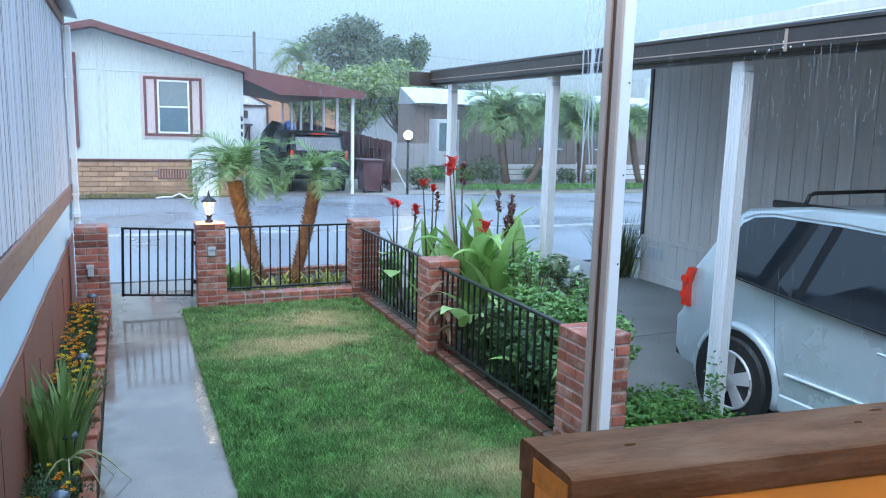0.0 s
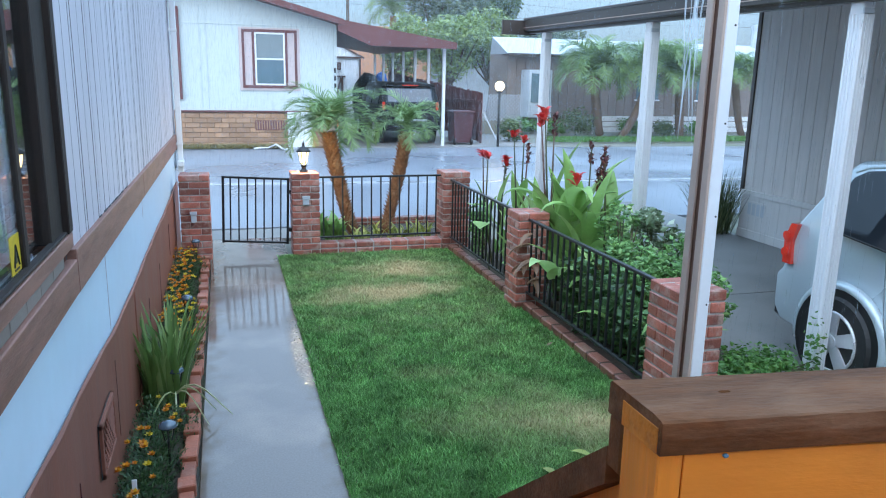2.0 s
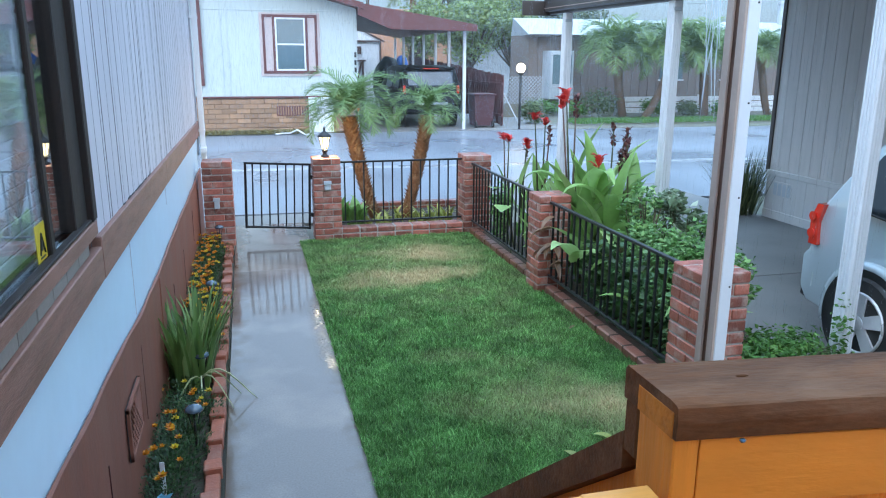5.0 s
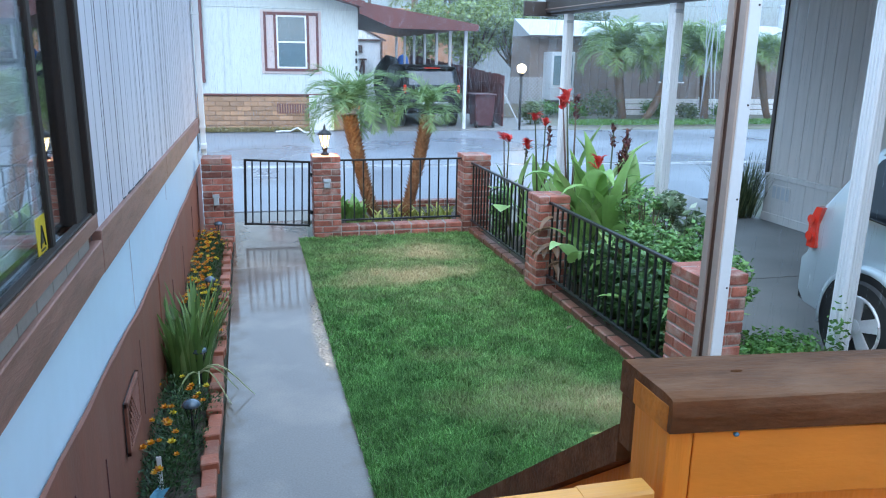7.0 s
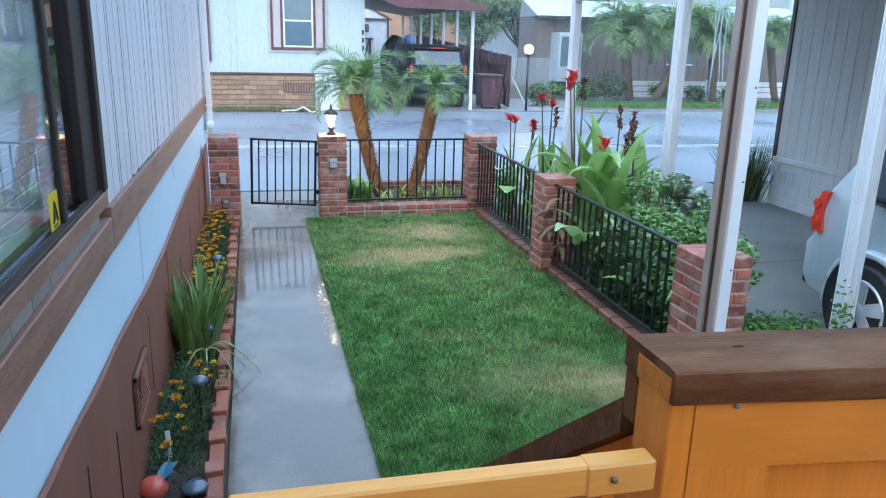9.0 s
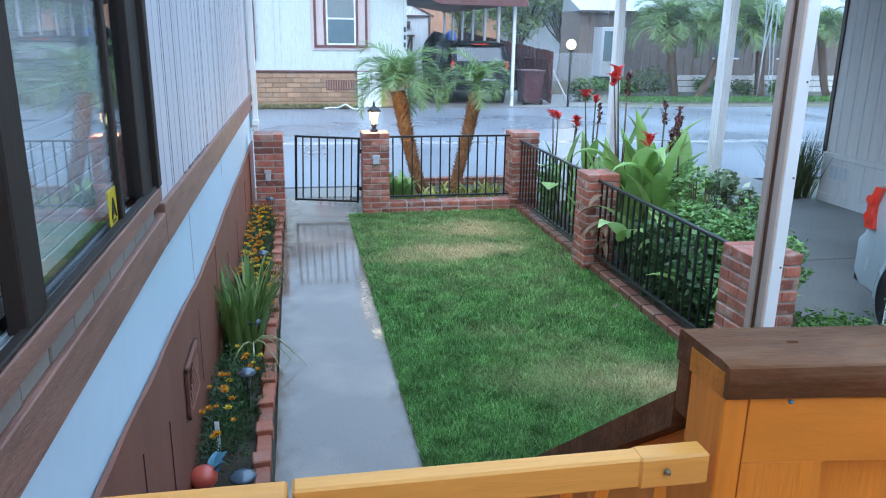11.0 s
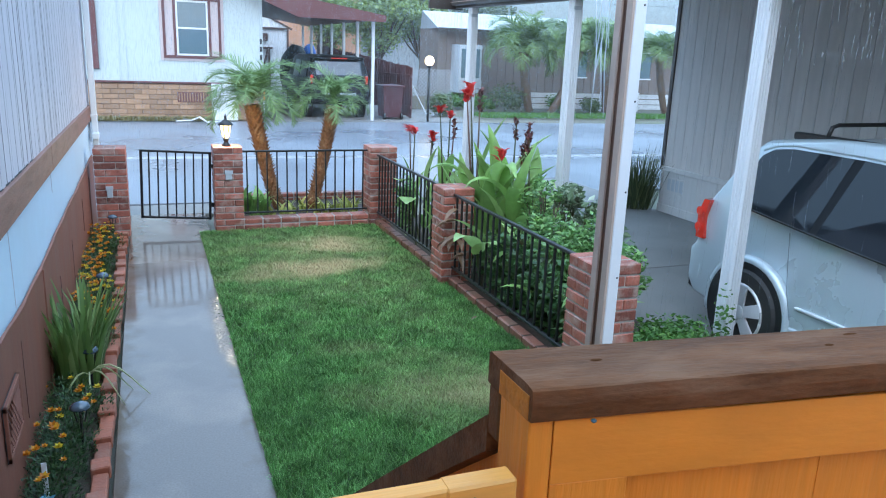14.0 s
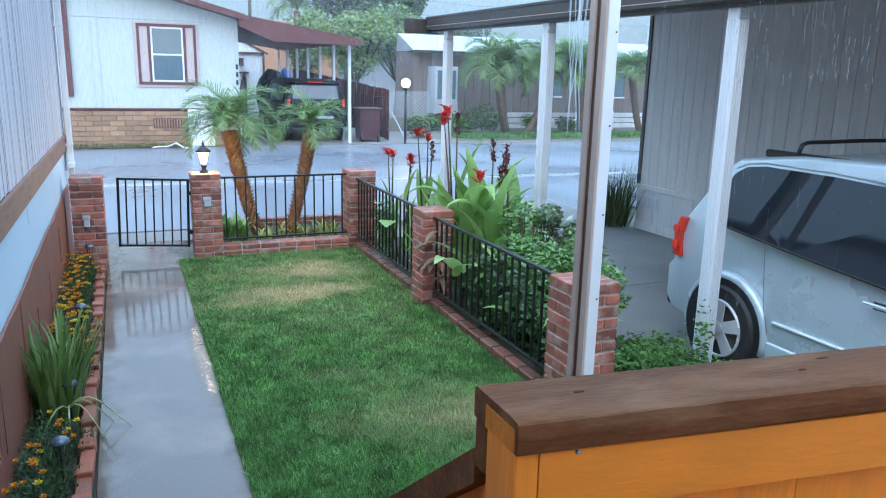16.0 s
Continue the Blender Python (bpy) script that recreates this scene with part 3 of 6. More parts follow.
grass("lawn_grass", 0.84, 2.85, 2.3, 5.2, 150000, 0.042, M_lawn, "short wet green lawn grass with dry patches", w=0.0036, ragged=0.085)
grass("lawn_grass", 0.84, 2.85, 5.2, 9.2, 115000, 0.040, M_lawn, "short wet green lawn grass with straw-coloured patches", w=0.005, ragged=0.085)
grass("verge_grass", -1.6, 1.9, 22.55, 22.95, 5000, 0.10, M_dry, "dry yellow-green grass along the house base", w=0.02)
grass("verge_grass", 11, 22, 24.0, 25.6, 9000, 0.10, M_low, "green grass verge across the street", w=0.025)

# ---- brick work ----


def brick_mesh(name, L, W, H, material, chamfer=0.006):
    return to_mesh(name, boxes((-L / 2, L / 2, -W / 2, W / 2, -H / 2, H / 2), bevel=chamfer), material)


def brick_pillar(x0, y0, size, h, courses, label, base=0.0):
    """Square pier: a mortar core and a ring of four bricks in each course, turned course by course."""
    th = thing("brick_pillar", label, "pillar", (x0 + size / 2, y0 + size / 2, 0), "brick fence pillars", "structure")
    s = size / 2
    part("mortar_core", boxes((-s + .008, s - .008, -s + .008, s - .008, base - 0.05, h - .006)), M_mortar, th)
    ch = h / courses
    L, W = size * 0.665, size * 0.318
    me = brick_mesh("brick", L, W, ch - 0.011, M_brick)
    for c in range(courses):
        z = ch * (c + 0.5)
        for k in range(4):
            a = 90 * k
            u, v = (-s + L / 2, -s + W / 2) if c % 2 == 0 else (s - L / 2, -s + W / 2)
            ca, sa = math.cos(radians(a)), math.sin(radians(a))
            piece("brick", me, th, pose(u * ca - v * sa + R.uniform(-.002, .002), u * sa + v * ca + R.uniform(-.002, .002), z, 0, 0, a + R.uniform(-.6, .6)))
    topb = brick_mesh("brick", size * .36, size * .36, 0.03, M_brick)
    piece("brick", topb, th, pose(0, 0, h - 0.018, 0, 0, 4))
    return th


brick_pillar(-0.315, 9.2, 0.33, 1.0, 13, "red brick gate pillar against the house wall")
brick_pillar(0.94, 9.2, 0.325, 1.0, 13, "red brick gate pillar carrying a lit lantern")
brick_pillar(2.80, 9.2, 0.34, 0.99, 13, "red brick corner pillar of the front fence")
brick_pillar(2.79, 6.66, 0.31, 0.93, 12, "red brick pillar beside tall canna plants")
brick_pillar(2.77, 4.04, 0.33, 0.93, 12, "red brick end pillar near the porch post")


def brick_kerb(x0, y0, x1, y1, h, rows, depth, label):
    """Low brick wall between two points, one brick thick."""
    d = Vector((x1 - x0, y1 - y0, 0))
    n = round(d.length / 0.215)
    step = d.length / n
    rz = math.degrees(math.atan2(d.y, d.x))
    th = thing("brick_kerb", label, "low wall", (x0, y0, 0), "low brick kerbs", "structure", rz)
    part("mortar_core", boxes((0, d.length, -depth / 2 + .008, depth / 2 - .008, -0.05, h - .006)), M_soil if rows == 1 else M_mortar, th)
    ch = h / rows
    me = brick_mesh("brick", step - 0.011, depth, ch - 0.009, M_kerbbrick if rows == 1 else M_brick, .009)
    for r in range(rows):
        for k in range(n):
            piece("brick", me, th, pose(step * (k + 0.5), R.uniform(-.003, .003), ch * (r + .5), 0, 0, R.uniform(-.5, .5)))
    return th


brick_kerb(1.27, 9.35, 2.80, 9.35, 0.14, 2, 0.2, "low red brick kerb under the front railing")
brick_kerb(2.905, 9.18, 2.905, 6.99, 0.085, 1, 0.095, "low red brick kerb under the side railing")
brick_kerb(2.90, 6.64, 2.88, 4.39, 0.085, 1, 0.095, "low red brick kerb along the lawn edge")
brick_kerb(1.30, 10.9, 3.2, 10.9, 0.13, 2, 0.12, "low red brick edging round the palm bed")

border = thing("brick_edging", "single row of orange-red bricks edging the flower bed", "edging", (-0.055, 0, 0), kind="structure")
bm_ = brick_mesh("brick", 0.075, 0.195, 0.06, M_border)
bh_ = brick_mesh("brick", 0.092, 0.098, 0.075, M_border)
y = 1.6
k = 0
while y < 9.1:
    if k % 2 == 0:
        piece("brick", bm_, border, pose(R.uniform(-.008, .008), y + .1, 0.032, R.uniform(-2, 2), R.uniform(-2, 2), R.uniform(-3, 3)))
        y += 0.205
    else:
        piece("brick", bh_, border, pose(R.uniform(-.012, .004), y + .05, 0.05, R.uniform(-3, 3), R.uniform(-3, 3), R.uniform(-5, 5)))
        y += 0.108
    k += 1

# ---- iron railings and gate ----


def railing(x0, y0, x1, y1, z0, z1, n, label, bar=0.016):
    d = Vector((x1 - x0, y1 - y0, 0))
    L = d.length
    th = thing("iron_railing", label, "railing", (x0, y0, 0), "black iron railings", "structure", math.degrees(math.atan2(d.y, d.x)))
    part("top_rail", boxes((0, L, -.017, .017, z1 - .022, z1), bevel=.003), M_iron, th)
    part("bottom_rail", boxes((0, L, -.014, .014, z0, z0 + .022), bevel=.003), M_iron, th)
    me = to_mesh("picket", boxes((-bar / 2, bar / 2, -bar / 2, bar / 2, z0 + .02, z1 - .02)), M_iron)
    for i in range(n):
        piece("picket", me, th, pose(L * (i + .5) / n, 0, 0))
    return th


railing(1.265, 9.34, 2.80, 9.34, 0.185, 0.945, 13, "black iron railing panel between brick pillars")
railing(2.90, 9.2, 2.90, 6.97, 0.16, 0.90, 19, "black iron side railing with canna leaves through it")
railing(2.90, 6.66, 2.90, 4.37, 0.16, 0.88, 20, "black iron side railing overgrown with leaves")

gx0, gy0, gx1, gy1 = 0.90, 9.38, 0.125, 9.50
gd = math.hypot(gx1 - gx0, gy1 - gy0)
gate = thing("iron_gate", "black iron garden gate standing slightly open", "gate", (gx0, gy0, 0), rz=math.degrees(math.atan2(gy1 - gy0, gx1 - gx0)))
part("top_rail", boxes((0, gd, -.014, .014, 0.90, 0.925), bevel=.003), M_iron, gate)
part("bottom_rail", boxes((0, gd, -.014, .014, 0.125, 0.15), bevel=.003), M_iron, gate)
stile = to_mesh("stile", boxes((-.014, .014, -.014, .014, 0.12, 0.925), bevel=.003), M_iron)
for u in (0.014, gd - 0.014):
    piece("stile", stile, gate, pose(u, 0, 0))
pk = to_mesh("picket", boxes((-.008, .008, -.008, .008, 0.14, 0.91)), M_iron)
for i in range(1, 8):
    piece("picket", pk, gate, pose(gd * i / 8, 0, 0))
hinge = to_mesh("hinge", lathe(bmesh.new(), [(0.014, -.025), (0.018, -.02), (0.018, .02), (0.014, .025)], 10), M_iron)
for z in (0.30, 0.76):
    piece("hinge", hinge, gate, pose(-0.018, 0, z))
gate.matrix_basis = pose(gx0, gy0, 0, 0, -1.8, math.degrees(math.atan2(gy1 - gy0, gx1 - gx0)))


def meter_box(name, x, y, z, w, h, label):
    th = thing(name, label, "box", (x, y, z))
    part("body", boxes((-w / 2, w / 2, -.045, 0, -h / 2, h / 2), bevel=.006), M_paleroof, th)
    part("cover", boxes((-w / 2 - .008, w / 2 + .008, -.055, -.045, h / 2 - .03, h / 2 + .01), bevel=.003), M_paleroof, th)


meter_box("junction_box", 1.10, 9.2, 0.68, 0.075, 0.10, "small grey metal junction box on the pillar")
meter_box("junction_box", -0.17, 9.2, 0.52, 0.06, 0.12, "small pale grey socket box on the pillar")

lan = thing("pillar_lantern", "black carriage lantern, lit warm yellow, on a brick pillar", "lantern", (1.10, 9.36, 1.0))
part("base", lathe(bmesh.new(), [(.05, 0), (.05, .012), (.028, .03), (.022, .05), (.034, .065), (.034, .085), (.018, .095)], 14), M_black, lan, smooth=True)
lb = bmesh.new()
lathe(lb, [(.034, .10), (.062, .235), (.058, .24), (.03, .105)], 6)
part("glass_body", lb, M_lantern, lan, "glowing frosted glass panes")
for k in range(6):
    a = 2 * math.pi * k / 6
    part("rib", tube(bmesh.new(), [(.036 * math.cos(a), .036 * math.sin(a), .095), (.065 * math.cos(a), .065 * math.sin(a), .24)], .005, 5), M_black, lan)
part("roof", lathe(bmesh.new(), [(.085, .238), (.085, .248), (.05, .28), (.02, .30), (.012, .32), (.016, .33), (.008, .345), (.003, .37)], 14), M_black, lan, smooth=True)
pl = bpy.data.lights.new("lantern_bulb", "POINT")
pl.energy, pl.color, pl.shadow_soft_size = 24, (1.0, 0.78, 0.42), 0.03
plo = new("lantern_bulb", pl)
plo.parent, plo.location = lan, (0, 0, 0.17)
lan.children[1].visible_shadow = False

# ---- our house wall ----
WX, HY = -0.39, 10.25
# core takes the dark trim colour so the gaps between boards look shaded
wall = part("wall_house", boxes((WX - .16, WX - .02, -3.0, 3.47, 1.30, 1.40), (WX - .16, WX - .02, 3.472, HY, 1.20, 3.32), (WX - .16, WX - .02, -3.0, 3.47, 2.72, 3.32), (WX - .16, WX - .02, -3.0, -0.4, 1.402, 2.718)), M_trim)
tagged(wall, "mauve-grey vertical wood siding of the house", "wall", kind="structure")
yy = 3.482
# dark strip stands in for the shade and dirt in each siding groove
gshade = to_mesh("groove_bead", boxes((-.02, .0004, -.0026, .0026, 1.37, 3.315)), M_grooveshade)
sm = to_mesh("siding_board", boxes((-.02, 0, 0, .149, 1.37, 3.315), bevel=.003), M_siding)
sn = to_mesh("siding_board", boxes((-.02, 0, 0, .049, 1.37, 3.315), bevel=.003), M_siding)
k = 0
while yy < HY - .04:
    w = .155 if k % 3 else .055
    piece("siding_board", sm if k % 3 else sn, wall, pose(WX + R.uniform(-.001, .001), yy, 0))
    piece("groove_bead", gshade, wall, pose(WX, yy - .003, 0))
    yy += w
    k += 1
sb = to_mesh("siding_board", boxes((-.02, 0, 0, .148, 2.72, 3.315), bevel=.003), M_siding)
for i in range(40):
    piece("siding_board", sb, wall, pose(WX, -2.9 + i * .155, 0))
part("corner_board", boxes((WX - .03, WX + .012, HY - .03, HY + .02, 0.95, 3.315), bevel=.003), M_white, wall)
eb_ = bmesh.new()
vs = [eb_.verts.new((x, yv, z + dz)) for dz in (0, .05) for x, z in ((WX + .16, 3.32), (WX - 5, 4.0)) for yv in (-3, HY + .3)]
for q in ((0, 1, 3, 2), (4, 6, 7, 5), (0, 4, 5, 1), (1, 5, 7, 3), (3, 7, 6, 2), (2, 6, 4, 0)):
    eb_.faces.new([vs[i] for i in q])
tagged(part("roof_house", eb_, M_paleroof), "pale sheet roof of the mauve house", "roof", kind="structure")
part("eave_board", boxes((WX + .002, WX + .03, -3, HY + .02, 3.21, 3.318), bevel=.004), M_trim, wall)

# skirt: sheet with a wavy top edge, pale band showing above it
sk = bmesh.new()
N = 90
rows = []
for i in range(N + 1):
    yv = -2.5 + (HY + 2.5) * i / N
    top = min(.965, max(.812 - .004 * (yv - 4.6), .812 + .058 * (4.6 - yv))) + .006 * math.sin(yv * 2.1) + .004 * math.sin(yv * 5.3 + 1)
    rows.append([sk.verts.new(p) for p in ((WX - .03, yv, -0.1), (WX + .004, yv, -0.1), (WX + .008 + .003 * math.sin(yv * 9), yv, top), (WX - .006, yv, top + .004))])
for a, b in zip(rows, rows[1:]):
    for c in range(3):
        sk.faces.new((a[c], a[c + 1], b[c + 1], b[c]))
skirt = part("wall_skirting", sk, M_skirt)
tagged(skirt, "maroon painted skirting panels with dark gaps", "wall", kind="structure")
for ys, z0, z1 in ((7.03, .03, .52), (6.05, .08, .5), (4.25, .28, .70), (8.3, .3, .62), (2.7, .1, .75), (3.2, .2, .6)):
    part("panel_joint", boxes((WX + .0, WX + .0105, ys, ys + .006, z0, z1)), M_redtrim, skirt)
for ys, z1 in ((5.2, .84), (9.3, .72), (1.6, .9)):
    part("panel_batten", boxes((WX + .0, WX + .016, ys, ys + .03, 0, z1 - .05), bevel=.003), M_skirt, skirt)
band = part("wall_band", boxes((WX - .1, WX - .012, -2.5, HY, .5, 1.30)), M_band)
tagged(band, "pale blue-white painted band under the trim board", "wall", kind="structure")
for ys in (4.34, 6.2):
    part("stain_streak", boxes((WX - .0115, WX - .0095, ys, ys + .007, .84 if ys < 5 else 1.08, 1.25)), M_siding, band)

tbm = boxes((WX - .02, WX + .022, 3.476, 6.1, 1.285, 1.462), (WX - .02, WX + .022, 6.106, HY + .02, 1.285, 1.462), (WX - .02, WX + .022, -2.5, 3.47, 1.288, 1.424), (WX - .02, WX + .014, -2.5, 3.47, 1.474, 1.535), bevel=.004)
for v in tbm.verts:
    # the far boards sag towards the street corner
    if v.co.y > 3.472:
        v.co.z -= .0125 * (v.co.y - 3.47)
tr = part("trim", tbm, M_trim)
tagged(tr, "rough maroon wooden trim board along the wall", "trim", kind="structure")
bl = to_mesh("block", boxes((-.02, .007, 0, .189, 1.426, 1.472), bevel=.004), M_beige)
for i in range(28):
    piece("block", bl, tr, pose(WX + R.uniform(-.002, .002), -2.09 + i * .193, 0))

for k in range(8):
    yv = 4.22 + k * .14 + R.uniform(-.02, .02)
    gp = boxes((WX - .002, WX + .004, yv, yv + R.uniform(.06, .12), 1.461, 1.463 + R.uniform(.003, .007)))
    for v in gp.verts:
        v.co.z -= .0125 * (v.co.y - 3.47)
    part("caulk_gap", gp, M_room, tr, "dark split in the caulking")

win = thing("window_house", "large dark-framed sliding window reflecting the street", "window", (WX, 0, 0), kind="structure")
for r, nm in (((-.13, .018, 3.40, 3.468, 1.538, 2.72), "jamb"), ((-.13, -.006, 3.20, 3.398, 1.538, 2.72), "jamb"), ((-.13, -.021, -.4, 3.198, 1.402, 1.52), "sill"), ((-.020, .010, -.4, 3.398, 1.537, 1.549), "sill"), ((-.13, .018, -.4, 3.198, 2.66, 2.72), "head")):
    part(nm, boxes(r, bevel=.004), M_darkwood, win)
part("track", boxes((-.055, -.043, -.4, 3.085, 1.52, 1.54), (-.036, -.026, -.4, 3.085, 1.52, 1.535), bevel=.003), M_paleroof, win, "grey aluminium sliding track")
for y0, y1, xo in ((2.85, 2.895, -.008), (1.875, 1.985, .002), (1.988, 2.03, -.006)):
    part("mullion", boxes((xo - (.018 if y0 > 2.5 else .045), xo, y0, y1, 1.53, 2.66), bevel=.005), M_darkwood, win)
for y0, y1, xo in ((-.35, 1.89, -.045), (2.02, 2.86, -.024), (2.88, 3.2, -.034)):
    pn = part("pane", boxes((xo - .004, xo, y0, y1, 1.535, 2.66)), M_clear, win)
    pn.visible_shadow = False
bsl = to_mesh("blind_slat", boxes((-.006, .002, -.4, 3.08, -.024, .024), bevel=.002), M_blind)
for i in range(23):
    piece("blind_slat", bsl, win, pose(-.085, 0, 1.56 + i * .047, 0, 10, 0))
for yc in (1.3, 2.2):
    part("ladder_cord", tube(bmesh.new(), [(-.074 + (.004 if k % 2 else 0), yc + (.014 if k % 2 else 0), 1.54 + k * .0235) for k in range(47)], .0022, 4), M_room, win)
# closed shell painted near-black so that the room looks dim
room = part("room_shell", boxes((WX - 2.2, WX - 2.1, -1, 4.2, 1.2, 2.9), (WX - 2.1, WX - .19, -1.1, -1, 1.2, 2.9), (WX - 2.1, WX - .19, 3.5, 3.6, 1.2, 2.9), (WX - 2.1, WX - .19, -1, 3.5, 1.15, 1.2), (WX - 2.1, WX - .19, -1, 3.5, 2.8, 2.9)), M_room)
tagged(room, "room behind the window with its dimness painted on the walls", "wall", kind="structure")
st = thing("caution_sticker", "yellow caution sticker with a black figure on the glass", "sticker", (WX - .0225, 2.735, 1.548))
part("sheet", boxes((-.001, .0005, 0, .11, 0, .115), bevel=0), M_yellow, st)
mkb = bmesh.new()
tube(mkb, [(.002, .028, .02), (.002, .055, .085), (.002, .082, .02)], .0035, 4)
part("mark", mkb, M_black, st, "black bent line round a figure")
part("mark", boxes((.001, .0025, .047, .063, .03, .062), bevel=0), M_black, st)
part("mark", boxes((.001, .0025, .03, .08, .008, .014), bevel=0), M_black, st)

vent = thing("skirting_vent", "maroon cast lattice vent on the skirting", "vent", (WX + .012, 3.62, .375))
vent.scale.y = .88
# near-black sheet paints the hollow behind the lattice dark
part("backing", boxes((0, .004, 0, .44, 0, .26)), M_room, vent)
for r in ((.0, .018, 0, .44, 0, .025), (.0, .018, 0, .44, .235, .26), (.0, .018, 0, .025, 0, .26), (.0, .018, .415, .44, 0, .26)):
    part("frame", boxes(r, bevel=.003), M_skirt, vent)
for i in range(9):
    for sgn in (1, -1):
        u = .03 + i * .045
        v = u + sgn * .22
        a, b = (u, .02), (v, .24)
        if not 0.02 < v < .42:
            v2 = min(max(v, .02), .42)
            b = (v2, .02 + .22 * abs(v2 - u) / .22)
        part("bar", tube(bmesh.new(), [(.011, *a), (.011, *b)], .006, 4), M_skirt, vent)

ds = thing("downspout", "white painted downspout at the house corner", "downspout", (WX + .03, HY - .12, 0))
part("pipe", boxes((0, .065, 0, .09, .85, 3.20), bevel=.008), M_white, ds)
part("outlet", boxes((.0, .075, -.12, .08, 1.0, 1.07), bevel=.01), M_white, ds)
for z in (1.25, 2.6):
    part("strap", boxes((-.03, .07, -.005, .095, z, z + .03), bevel=.002), M_white, ds)

# ---- porch: deck, railing, gate, post ----
deck = slab("porch_deck", WX + .02, 2.0, -1.9, 0.98, .70, .82, M_stainh, "orange-stained wooden porch deck", "deck")
wallb = part("wall_back", boxes((WX, 4.0, -2.1, -1.92, 0, 2.9)), M_siding)
tagged(wallb, "mauve siding wall behind the porch", "wall", kind="structure")

# porch roof lies out of view; made translucent so sky light reaches the porch
pb = bmesh.new()
prow = [[pb.verts.new((WX + .03 + 2.1 * i / 56, yv, 2.80 + .009 * math.cos(i * 1.57))) for yv in (-1.92, 2.95)] for i in range(57)]
for a, b in zip(prow, prow[1:]):
    pb.faces.new((a[0], b[0], b[1], a[1]))
proof = part("porch_ceiling", pb, M_sheet)
tagged(proof, "unseen porch roof, corrugated white sheet made translucent to pass daylight", "ceiling", kind="structure")

cap_rz = -6.5
rail = thing("porch_railing", "orange-stained porch railing with weathered brown cap board", "railing", (0.6445, 0.951, 0.82), rz=cap_rz)
Z = 1.805 - .82


def skew(bm):
    """The free end is cut square to the house, not to the rail."""
    for v in bm.verts:
        v.co.x -= .114 * v.co.y
    return bm


cb, cuts = bmesh.new(), []
for i in range(96):
    u = 1.9 * i / 95
    w1, w2 = noise.noise(Vector((u * 9, 3, 0))), noise.noise(Vector((u * 27, 7, 0)))
    chip = .012 * math.exp(-((u - .60) / .05) ** 2) + .008 * math.exp(-((u - .80) / .03) ** 2)
    e = .004 + .002 * w1 + .0015 * w2 + chip
    cuts.append([cb.verts.new(q) for q in ((u, .012, Z - .042), (u, .010 + .001 * w2, Z - .022), (u, .011 + .3 * e, Z - e), (u, .011 + e, Z - .002), (u, .03, Z + .0008 * w2), (u, .122, Z + .0006 * w1), (u, .126, Z - .004), (u, .126, Z - .042))])
for a, b in zip(cuts, cuts[1:]):
    for c in range(8):
        cb.faces.new((a[c], a[(c + 1) % 8], b[(c + 1) % 8], b[c]))
cb.faces.new(cuts[0]); cb.faces.new(cuts[-1][::-1])
bmesh.ops.recalc_face_normals(cb, faces=cb.faces)
part("cap_board", skew(cb), M_cap, rail, "weathered brown wooden cap board with a chipped edge")
part("end_grain", skew(boxes((-.0008, .0005, .0185, .093, Z - .0425, Z - .012), bevel=.0004)), M_endgrain, rail, "orange-stained end grain")
for u, v, a, b in ((.105, .075, .008, .0026), (.44, .07, .007, .003), (.50, .10, .012, .0022)):
    kb = lathe(bmesh.new(), [(.001, .0), (.5, .0), (.9, -.2), (1.0, -.6)], 12)
    for q in kb.verts:
        q.co = Vector((u + q.co.x * a, v + q.co.y * b, Z + .0012 + q.co.z * .002))
    part("knot", kb, M_knot, rail)
fbm = boxes((.0305, 1.9, .0180, .04, Z - .128, Z - .045), bevel=.001)
for v in fbm.verts:
    # the board has dropped a little away from the cap
    v.co.z -= .012 * max(0, v.co.x - .2)
part("front_board", fbm, M_stainh, rail)
part("outer_fascia", skew(boxes((.002, 1.9, .095, .126, Z - .113, Z - .043), bevel=.003)), M_cap, rail)
part("corner_post", boxes((.031, .10, .047, .092, -.7, Z - .043), bevel=.004), M_stain, rail)
part("corner_stile", skew(boxes((.002, .0317, .0175, .093, -.0, Z - .0425), bevel=.002)), M_stain, rail)
part("stile", boxes((.0305, .131, .0185, .039, 0.0, Z - .1285), bevel=.0008), M_stain, rail)
me = to_mesh("panel_board", boxes((0, .2992, .038, .046, 0, Z - .10), bevel=.0006), M_stain)
for i in range(6):
    piece("panel_board", me, rail, pose(.127 + i * .30, 0, 0))
# dark strips paint the shade of the recess round the panel
shade_line = boxes((.1315, .134, .027, .0378, .1, Z - .134), (.1315, 1.9, .027, .0378, Z - .134, Z - .1295))
for v in shade_line.verts:
    if v.co.z > .2:
        v.co.z -= .012 * max(0, v.co.x - .2)
part("panel_bead", shade_line, M_brown, rail, "dark narrow strip painted as the shaded groove round the panel")
part("bottom_board", boxes((.023, 1.9, -.004, .02, -.02, .09), bevel=.003), M_stainh, rail)
for u, v in ((.075, Z - .056), (.57, Z - .058)):
    part("blue_clip", boxes((u, u + .007, .013, .019, v + .005, v + .010), bevel=.002), M_blue, rail, "small blue plastic clip")

sr = thing("stair_handrail", "dark brown sloped handrail board over an orange side panel", "handrail", (0.648, 1.08, 0))
sb_ = bmesh.new()
L_, drop = 1.0, .79
